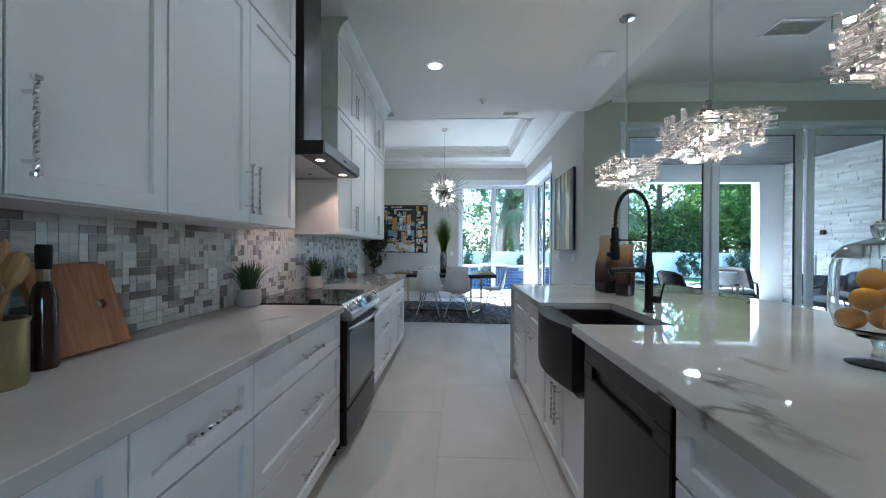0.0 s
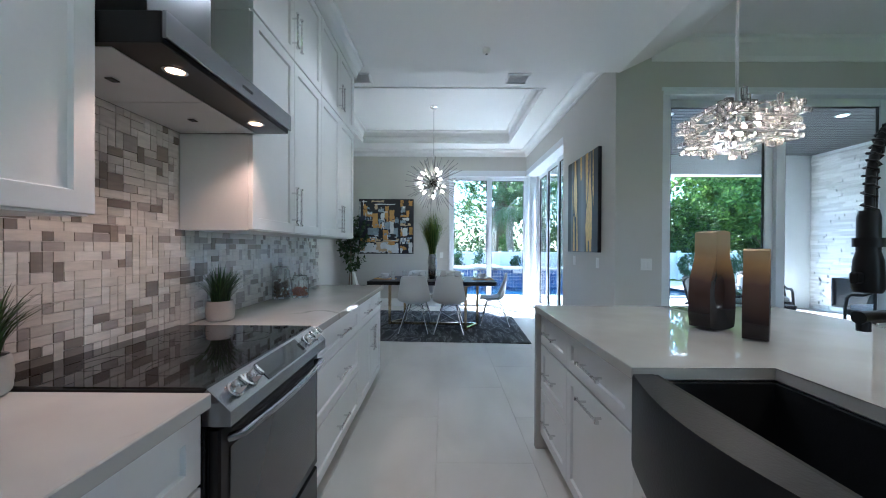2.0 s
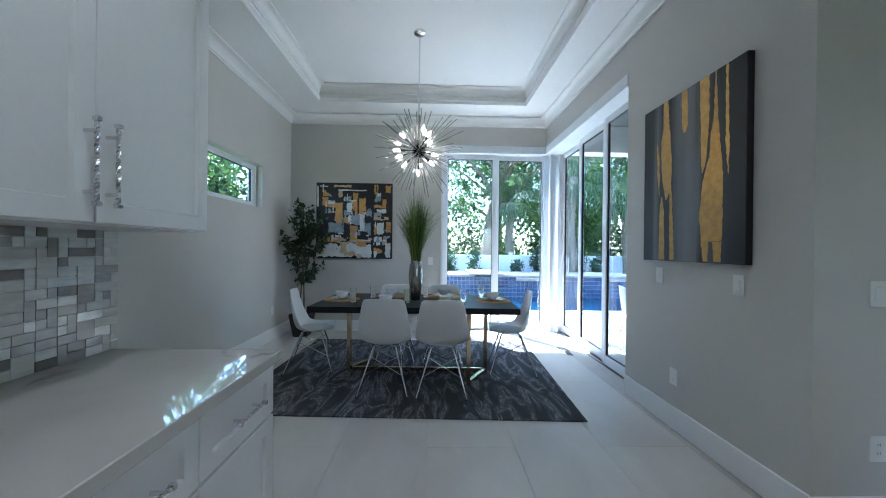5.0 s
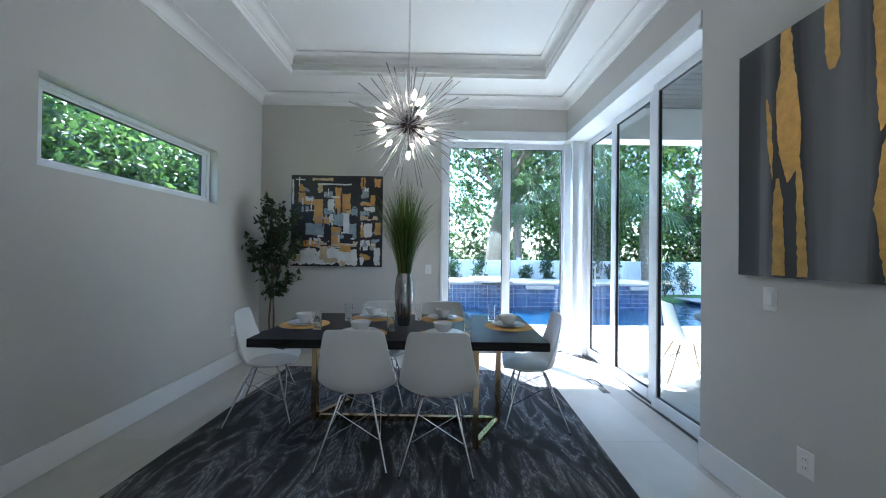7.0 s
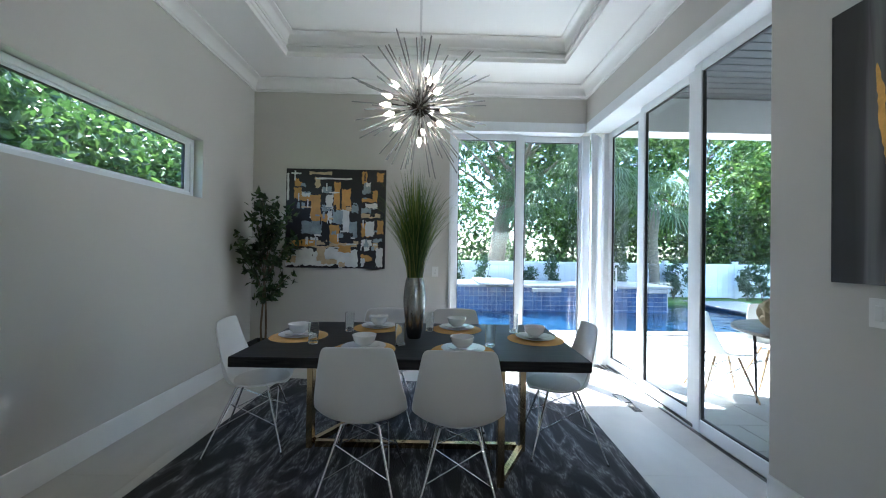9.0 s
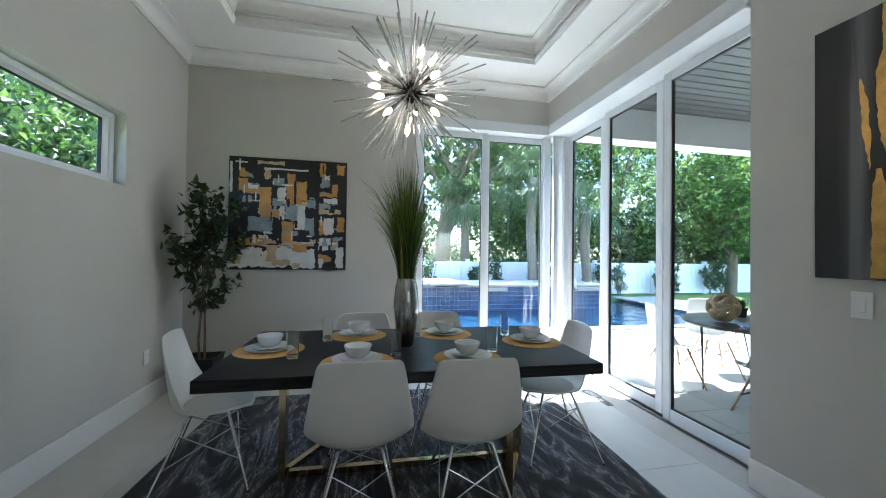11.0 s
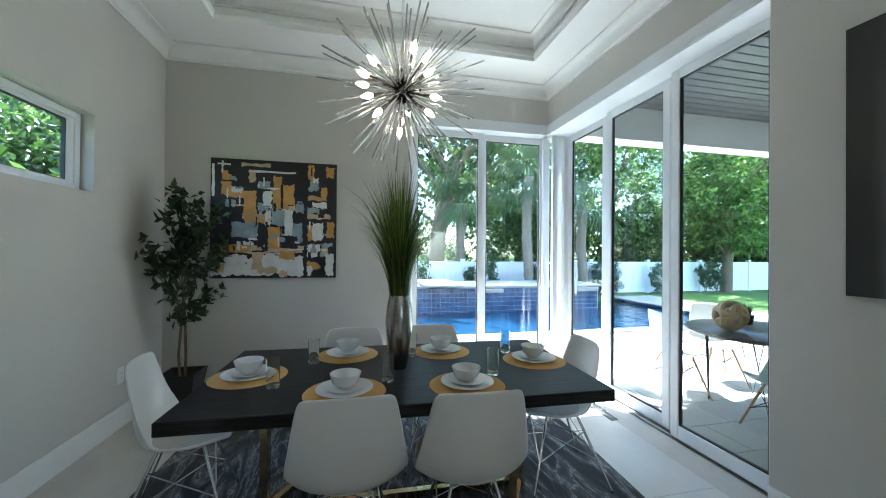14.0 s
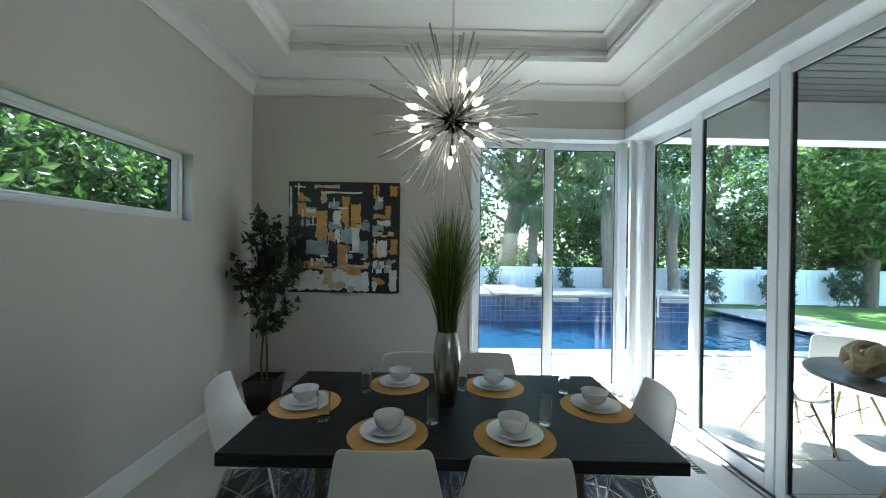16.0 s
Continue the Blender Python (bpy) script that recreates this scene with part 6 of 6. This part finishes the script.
# shrubs in front of the fence
for k in range(15):
    x = -3 + k * 1.15 + 0.3 * math.sin(k * 3)
    g = np.random.default_rng(60 + k)
    t = thing("shrub", "dark green shrub in front of the white fence", "shrub", (x, 16.3 + 0.1 * math.sin(k), -0.03), 0, "shrubs along the fence")
    h = 0.85 + 0.35 * g.uniform()
    bm = bmesh.new()
    for q in range(4):
        a = q * 1.6
        tube([(0, 0, 0), (0.2 * math.cos(a), 0.2 * math.sin(a), h * 0.9)], [0.012, 0.006], 5, bm)
    part("stem", bm, "bark", t)
    p = clump_points(g, [((0.12 * math.cos(q), 0.12 * math.sin(q * 2), h * (0.3 + 0.14 * q)), (0.17, 0.17, 0.2), 10) for q in range(6)], 11, 0.05)
    v, f = leaf_cards(p, 0.12, g, -0.4, 0.35)
    part("foliage", cloud_mesh("foliage", v, f, "shrub_leaf"), "shrub_leaf", t)
# hedge outside the slot window
g = np.random.default_rng(77)
p = clump_points(g, [((-5.2 - 0.5 * (k % 3), 5.0 + 0.42 * k, 1.9 + 0.8 * math.sin(k * 2.1)), (0.75, 0.6, 1.3), 36) for k in range(18)] + [((-7.2, 3.0 + 0.7 * k, 2.6), (0.8, 0.8, 2.4), 120) for k in range(18)], 50, 0.15)
v, f = leaf_cards(p, 0.15, g, 0.3, 0.55)
hd = thing("hedge", "sunlit green hedge outside the slot window", "hedge", (-5.4, 8.0, -0.06))
part("stem", joined(*[tube([(0, -3 + 0.8 * k, 0), (0.1, -2.9 + 0.8 * k, 3.0)], [0.06, 0.02], 6) for k in range(8)]), "bark", hd)
tagged(part("foliage", cloud_mesh("foliage", [(a + 5.4, b - 8.0, c + 0.06) for a, b, c in v], f, "tree_leaf"), "tree_leaf", hd), kind="stuff")

# lanai roof, beam, column and side wall with fireplace
LZ = 3.43
structure("ceiling_lanai", joined(*[rbox(DR + TH + 0.01, PW + 0.23 + k * 0.135, LZ, 8.6, PW + 0.23 + k * 0.135 + 0.125, LZ + 0.03, 0.006) for k in range(31)], rbox(DR + TH + 0.01, PW + 0.23, LZ + 0.031, 8.6, 9.6, LZ + 0.4)), "soffit_wood", "dark board ceiling of the covered patio")
structure("wall_lanai_beam", joined(rbox(DR + TH + 0.01, 9.36, 2.99, 7.62, 9.62, LZ - 0.002), rbox(7.62, 9.36, -0.1, 8.45, 9.62, LZ - 0.002)), "outdoor_white", "white rendered patio beam and column")
structure("roof_edge", joined(rbox(-3.3, 9.46, 3.98, 8.9, 9.9, 4.15), rbox(-3.3, 9.2, 4.15, 8.9, 9.9, 4.3), rbox(-3.3, -5.5, 4.06, 8.9, 9.2, 4.3)), "outdoor_white", "white eaves and flat roof")
structure("wall_lanai", rbox(8.22, PW, -0.1, 8.6, 9.36, LZ - 0.002), "outdoor_white", "white wall of the covered patio")
fp = thing("fireplace_wall", "white stacked stone wall with linear fireplace", "fireplace", (8.22, PW + 0.2, -0.03))
vs, fs = [], []
rs = random.Random(9)
z = 0.0
while z < LZ - 0.05:
    h = rs.choice((0.04, 0.05, 0.065))
    y = 0.0
    while y < 4.1:
        ln = min(rs.uniform(0.15, 0.5), 4.1 - y)
        if not (y + ln > 1.85 and y < 3.65 and z + h > 0.14 and z < 0.76) and ln > 0.02:
            d = rs.uniform(0.02, 0.045)
            k = len(vs)
            for xx in (0.0, -d):
                vs += [(xx, y + 0.002, z + 0.002), (xx, y + ln - 0.002, z + 0.002), (xx, y + ln - 0.002, z + h - 0.002), (xx, y + 0.002, z + h - 0.002)]
            fs += [(k + 4, k + 5, k + 6, k + 7), (k, k + 1, k + 5, k + 4), (k + 1, k + 2, k + 6, k + 5), (k + 2, k + 3, k + 7, k + 6), (k + 3, k, k + 4, k + 7)]
        y += ln
    z += h
tagged(part("stones", cloud_mesh("stones", vs, fs, "stone_white"), "stone_white", fp, "split white ledge stones"), kind="stuff")
part("fire_box", joined(rbox(-0.05, 1.87, 0.14, -0.001, 3.63, 0.18, 0.003), rbox(-0.05, 1.87, 0.71, -0.001, 3.63, 0.75, 0.003), rbox(-0.05, 1.87, 0.181, -0.001, 1.91, 0.709), rbox(-0.05, 3.59, 0.181, -0.001, 3.63, 0.709), rbox(-0.012, 1.911, 0.181, -0.001, 3.589, 0.709)), "fire_black", fp, "black linear firebox")
part("log", joined(*[tube([(-0.03, 2.1 + 0.3 * k, 0.2), (-0.03, 2.35 + 0.3 * k, 0.23)], 0.018, 8) for k in range(4)]), "bark", fp)
t = thing("wall_spigot", "small dark wall fitting on the stone", "fitting", (8.17, 8.33, 1.68))
part("body", rbox(-0.05, -0.05, -0.05, 0.02, 0.05, 0.05, 0.01), "fan_dark", t)

fan = thing("ceiling_fan", "dark ceiling fan with a lit lamp", "ceiling fan", (4.73, 7.35, LZ))
part("canopy", lathe([(0.07, 0), (0.07, -0.03), (0.03, -0.07)], 20), "fan_dark", fan, "", True)
part("rod", tube([(0, 0, -0.06), (0, 0, -0.18)], 0.014, 8), "fan_dark", fan)
part("motor", lathe([(0.05, -0.18), (0.10, -0.21), (0.13, -0.25), (0.13, -0.31), (0.12, -0.345)], 24), "fan_dark", fan, "", True)
part("lamp", lathe([(0.15, -0.346), (0.16, -0.37), (0.11, -0.405), (0.01, -0.42)], 24), "fan_light", fan, "lit frosted lamp bowl", True)
bl = mesh_of("blade", joined(rbox(0.10, -0.02, -0.004, 0.2, 0.02, 0.004), rbox(0.2, -0.065, -0.004, 0.66, 0.065, 0.004, 0.003)), "fan_dark")
for k in range(5):
    part("blade", bl, "", fan, m=Matrix.Translation((0, 0, -0.28)) @ pose(0, 0, 0, 0, 0, 72 * k + 10) @ pose(0, 0, 0, 12, 0, 0))
for x, y in ((3.45, 6.9), (6.2, 6.9), (6.2, 8.8)):
    t = thing("recessed_light", "round recessed patio ceiling light, lit", "ceiling light", (x, y, LZ), 0, "recessed patio lights")
    part("ring", lathe([(0.065, -0.001), (0.09, -0.001), (0.09, -0.008), (0.065, -0.008)], 24, cap=False), "trim_paint", t)
    part("lens", lathe([(0.063, -0.001), (0.063, -0.005)], 24), "led_white", t, "glowing lens")


def wicker_chair(at, rz, label, wide=0.62):
    t = thing("wicker_chair", label, "chair", at, rz, "wicker patio chairs")
    w = wide / 2
    for sx in (-1, 1):
        part("front_leg", tube([(sx * w, 0.30, 0), (sx * w, 0.30, 0.36), (sx * w, 0.26, 0.55), (sx * w, 0.18, 0.60), (sx * w, -0.05, 0.585), (sx * w * 0.98, -0.24, 0.62)], 0.022, 8), "wicker_dark", t, "curved wicker arm and leg", True)
        part("back_leg", tube([(sx * w * 0.9, -0.38, 0), (sx * w * 0.9, -0.22, 0.36)], 0.02, 8), "wicker_dark", t)
    part("seat", rbox(-w, -0.27, 0.28, w, 0.29, 0.37, 0.02, 2), "wicker_dark", t)
    part("cushion", rbox(-w + 0.03, -0.24, 0.3705, w - 0.03, 0.27, 0.45, 0.03, 3), "cushion", t, "grey seat cushion", True)
    rows = []
    for k in range(9):
        f = k / 8
        rows.append([((2 * i / 10 - 1) * w * (1 - 0.12 * f * f), -0.26 - 0.20 * f + 0.10 * abs(2 * i / 10 - 1) ** 2.5, 0.37 + 0.52 * f - 0.06 * f * abs(2 * i / 10 - 1) ** 3) for i in range(11)])
    bm = bmesh.new()
    add_quads(bm, rows, False, False)
    b = part("backrest", bm, "wicker_dark", t, "", True)
    b.modifiers.new("thick", "SOLIDIFY").thickness = 0.03
    part("back_rim", tube([(-w, -0.26, 0.4)] + [rows[k][0] for k in range(1, 9)] + [rows[8][i] for i in range(1, 11)] + [rows[k][10] for k in range(7, 0, -1)] + [(w, -0.26, 0.4)], 0.022, 8), "wicker_dark", t, "", True)
    return t


solid("patio_rug", rbox(0, 0, 0, 3.0, 2.3, 0.008, 0.002), "cushion", "pale grey outdoor rug under the patio seats", "rug", (4.3, 6.5, -0.019))
wicker_chair((4.45, 7.2, -0.03), -75, "dark wicker patio armchair with grey cushion")
wicker_chair((6.2, 8.3, -0.03), 150, "dark wicker patio armchair with a pillow", 0.75)
wicker_chair((6.9, 6.9, -0.03), 100, "dark wicker patio armchair by the fireplace")
bm = rbox(-0.24, -0.06, -0.17, 0.24, 0.06, 0.17, 0.055, 3)
ob = solid("throw_pillow", bm, "cushion", "pale grey throw pillow on the wicker chair", "pillow", (6.13, 8.45, 0.62), "", True, 150)
ot = thing("wicker_table", "dark woven wicker coffee table on the patio", "table", (5.35, 7.55, -0.03), 8)
part("top", rbox(-0.5, -0.35, 0.36, 0.5, 0.35, 0.40, 0.01), "wicker_dark", ot)
for a, b in ((-0.48, 0), (0.48, 1)):
    part("side", joined(*[rbox(a - 0.012, -0.33 + k * 0.055, 0.02, a + 0.012, -0.29 + k * 0.055, 0.36) for k in range(12)], *[rbox(a - 0.016, -0.33, 0.02 + k * 0.055, a + 0.016, 0.33, 0.045 + k * 0.055) for k in range(7)]), "wicker_dark", ot, "open woven side")
for b in (-0.33, 0.33):
    part("side", joined(*[rbox(-0.46 + k * 0.06, b - 0.012, 0.02, -0.42 + k * 0.06, b + 0.012, 0.36) for k in range(16)], *[rbox(-0.46, b - 0.016, 0.02 + k * 0.055, 0.46, b + 0.016, 0.045 + k * 0.055) for k in range(7)]), "wicker_dark", ot, "open woven side")
for sx in (-0.47, 0.47):
    for sy in (-0.32, 0.32):
        part("foot", rbox(sx - 0.02, sy - 0.02, 0, sx + 0.02, sy + 0.02, 0.03), "wicker_dark", ot)
ln = thing("lantern", "small wooden candle lantern on the wicker table", "lantern", (5.62, 7.4, 0.37))
part("frame", joined(*[rbox(sx - 0.008, sy - 0.008, 0.012, sx + 0.008, sy + 0.008, 0.18) for sx in (-0.06, 0.06) for sy in (-0.06, 0.06)], rbox(-0.075, -0.075, 0, 0.075, 0.075, 0.0118), rbox(-0.075, -0.075, 0.1802, 0.075, 0.075, 0.19)), "leg_wood", ln)
part("roof", lathe([(0.085, 0.1905), (0.03, 0.24), (0.012, 0.245)], 4), "fan_dark", ln)
part("candle", lathe([(0.025, 0.012), (0.025, 0.09)], 14), "ceramic_white", ln)
pt = thing("patio_plant", "broad-leaved plant in a white pot", "plant", (5.15, 7.6, 0.37))
part("pot", lathe([(0.06, 0), (0.09, 0.03), (0.095, 0.09), (0.07, 0.13), (0.06, 0.125)], 22), "ceramic_white", pt, "round white pot", True)
vs, fs = [], []
for k in range(11):
    a = k * 2.4
    d = Vector((math.cos(a), math.sin(a), 0))
    s = Vector((-d.y, d.x, 0))
    k0 = len(vs)
    for q in range(6):
        f = q / 5
        c = d * (0.42 * f) + Vector((0, 0, 0.12 + 0.36 * f - 0.34 * f * f))
        w = 0.055 * math.sin(math.pi * min(1, 0.1 + f * 0.9)) if q < 5 else 0.0
        vs += [tuple(c - s * w), tuple(c + s * w)]
    fs += [(k0 + 2 * q, k0 + 2 * q + 1, k0 + 2 * q + 3, k0 + 2 * q + 2) for q in range(5)]
part("leaves", cloud_mesh("leaves", vs, fs, "tree_leaf"), "tree_leaf", pt)

# patio dining set
pd = thing("patio_table", "round dark patio table on black wire legs", "table", (3.27, 7.88, -0.03))
part("tabletop", lathe([(0.59, 0.725), (0.60, 0.735), (0.60, 0.755), (0.59, 0.762)], 56), "outdoor_table", pd, "", True)
for k in range(4):
    a = math.pi / 4 + k * math.pi / 2
    d, s = Vector((math.cos(a), math.sin(a), 0)), Vector((-math.sin(a), math.cos(a), 0))
    part("leg", tube([d * 0.42 + s * 0.12 + Vector((0, 0, 0.724)), d * 0.40 + Vector((0, 0, 0.01)), d * 0.42 - s * 0.12 + Vector((0, 0, 0.724))], 0.007, 8), "matt_black", pd, "black hairpin leg", True)
bs = bmesh.new()
R = 0.117
for k in range(6):
    m = Euler((k * 1.1, k * 0.7 + 0.4, k * 1.9)).to_matrix()
    tube([m @ Vector((R * math.cos(q), R * math.sin(q), 0.02 * math.sin(3 * q))) for q in (2 * math.pi * i / 28 for i in range(29))], 0.027, 7, bs)
solid("rattan_ball", bs, "rattan", "woven rattan ball on the patio table", "ornament", (2.93, 7.90, 0.735 + 0.145), "", True)
pp_ = thing("small_plant", "small leafy plant in a black pot", "plant", (3.42, 8.12, 0.735))
part("pot", lathe([(0.045, 0), (0.06, 0.10), (0.055, 0.10), (0.05, 0.085)], 18), "matt_black", pp_)
v, f = blades(np.random.default_rng(15), 60, 0.16, 1.2, 0.008, 0.9, 0.03)
part("leaves", cloud_mesh("leaves", v, f, "pot_grass"), "pot_grass", pp_, at=(0, 0, 0.08))
PC = "patio dining chairs"
pc = shell_chair("patio_chair", "white moulded patio chair on wooden legs", (2.82, 8.40, -0.03), -105, PC, "shell_white", True, False)
copy_thing(pc, pose(3.62, 8.62, -0.03, 0, 0, 155))
shell_chair("patio_chair", "mint green moulded patio chair on wooden legs", (2.87, 7.38, -0.03), -25, PC, "shell_mint", True, False)

# ---- tiles of walls, floors and deck ----
def mosaic(y0, y1, z0, z1, unit, seed):
    """A random modular pattern of small and long tiles that fills the rectangle."""
    r = random.Random(seed)
    ny, nz = int(round((y1 - y0) / unit)), int(round((z1 - z0) / unit))
    taken, out = set(), []
    for j in range(nz):
        for i in range(ny):
            if (i, j) in taken:
                continue
            options = [(1, 1), (1, 1), (1, 1), (2, 1), (2, 1), (2, 1), (2, 1), (3, 1), (3, 1), (1, 2), (1, 2), (2, 2)]
            r.shuffle(options)
            for w, h in options + [(1, 1)]:
                cells = [(i + a, j + b) for a in range(w) for b in range(h)]
                if i + w <= ny and j + h <= nz and not any(c in taken for c in cells):
                    taken.update(cells)
                    out.append((y0 + i * unit, z0 + j * unit, w, h))
                    break
    return out


back = structure("wall_backsplash", joined(rbox(WK, -1.5, 0.9, WK + 0.010, 4.81, 1.42), rbox(WK, 2.137, 1.4205, WK + 0.010, 2.908, 2.4)), "tile_grout", "glass and stone mosaic backsplash")
tiles = mosaic(-1.48, 4.81, 0.9405, 1.4025, 0.033, 2) + mosaic(2.14, 2.905, 1.403, 1.998, 0.033, 3)
u = 0.033
meshes = {}
rest_v, rest_f = [], []
count = 0
ht = random.Random(4)
for y, z, w, h in tiles:
    g = 0.0013
    if 0.9 < y < 3.7 and z < 1.39 and count < 300:
        count += 1
        if (w, h) not in meshes:
            meshes[w, h] = mesh_of("mosaic_tile", rbox(0, g, g, 0.007, w * u - g, h * u - g, 0.0008), "mosaic")
        ob = part("mosaic_tile", meshes[w, h], "", back, at=(WK + 0.0095 + ht.uniform(0, 0.0016), y, z))
        ob.rotation_euler = (0, ht.uniform(-0.012, 0.012), ht.uniform(-0.012, 0.012))
    else:
        k = len(rest_v)
        x0, x1 = WK + 0.0095, WK + 0.0165 + ht.uniform(0, 0.0016)
        ty, tz = ht.uniform(-0.0006, 0.0006), ht.uniform(-0.0006, 0.0006)
        a, b, c, d = y + g, y + w * u - g, z + g, z + h * u - g
        rest_v += [(x1 - ty - tz, a, c), (x1 + ty - tz, b, c), (x1 + ty + tz, b, d), (x1 - ty + tz, a, d), (x0, a, c), (x0, b, c), (x0, b, d), (x0, a, d)]
        rest_f += [(k, k + 1, k + 2, k + 3), (k, k + 4, k + 5, k + 1), (k + 1, k + 5, k + 6, k + 2), (k + 2, k + 6, k + 7, k + 3), (k + 3, k + 7, k + 4, k)]
tagged(part("mosaic_tiles", cloud_mesh("mosaic_tiles", rest_v, rest_f, "mosaic_joined"), "", back), kind="stuff")

# large floor tiles in a running bond
FT = {}
def floor_piece(parent, name, x0, y0, x1, y1, gap, z0, z1, mat, cache):
    if x1 - x0 < 0.03 or y1 - y0 < 0.03:
        return
    key = (round(x1 - x0, 3), round(y1 - y0, 3), name)
    if key not in cache:
        cache[key] = mesh_of(name, rbox(gap, gap, z0, key[0] - gap, key[1] - gap, z1, 0.001), mat)
    part(name, cache[key], "", parent, at=(x0, y0, 0))


col = 0
x = -2.5
while x < 8.2:
    y = -5.0 + (0.6 if col % 2 else 0.0) - 1.2
    while y < DF + 0.1:
        xa, xb, ya, yb = max(x, DL), min(x + 0.6, 8.2), max(y, -5.0), min(y + 1.2, DF + 0.06)
        if xb > DR + 0.4:
            yb = min(yb, PW + 0.2)
        if xa < WK:
            if xb <= WK or True:
                ya = max(ya, KE) if xa < WK - 0.01 and xb <= WK + 0.3 else ya
        if yb > ya:
            floor_piece(floor, "floor_tile", xa, ya, xb, yb, 0.0009, -0.0055, 0.0, "floor_tile", FT)
        y += 1.2
    x += 0.6
    col += 1
# deck pavers
DT = {}
rowy = [(PW + 0.24, DF + TH, DR + TH + 0.05, 8.2), (DF + TH + 0.02, 11.0, -3.0, 9.9)]
for a, b, xa, xb in rowy:
    y, r = a, 0
    while y < b - 0.02:
        y1 = min(y + 0.405, b)
        x = xa - (0.3 if r % 2 else 0)
        while x < xb:
            floor_piece(deck, "paver", max(x, xa), y, min(x + 0.61, xb), y1, 0.003, -0.031, -0.02, "travertine", DT)
            x += 0.61
        y, r = y1, r + 1
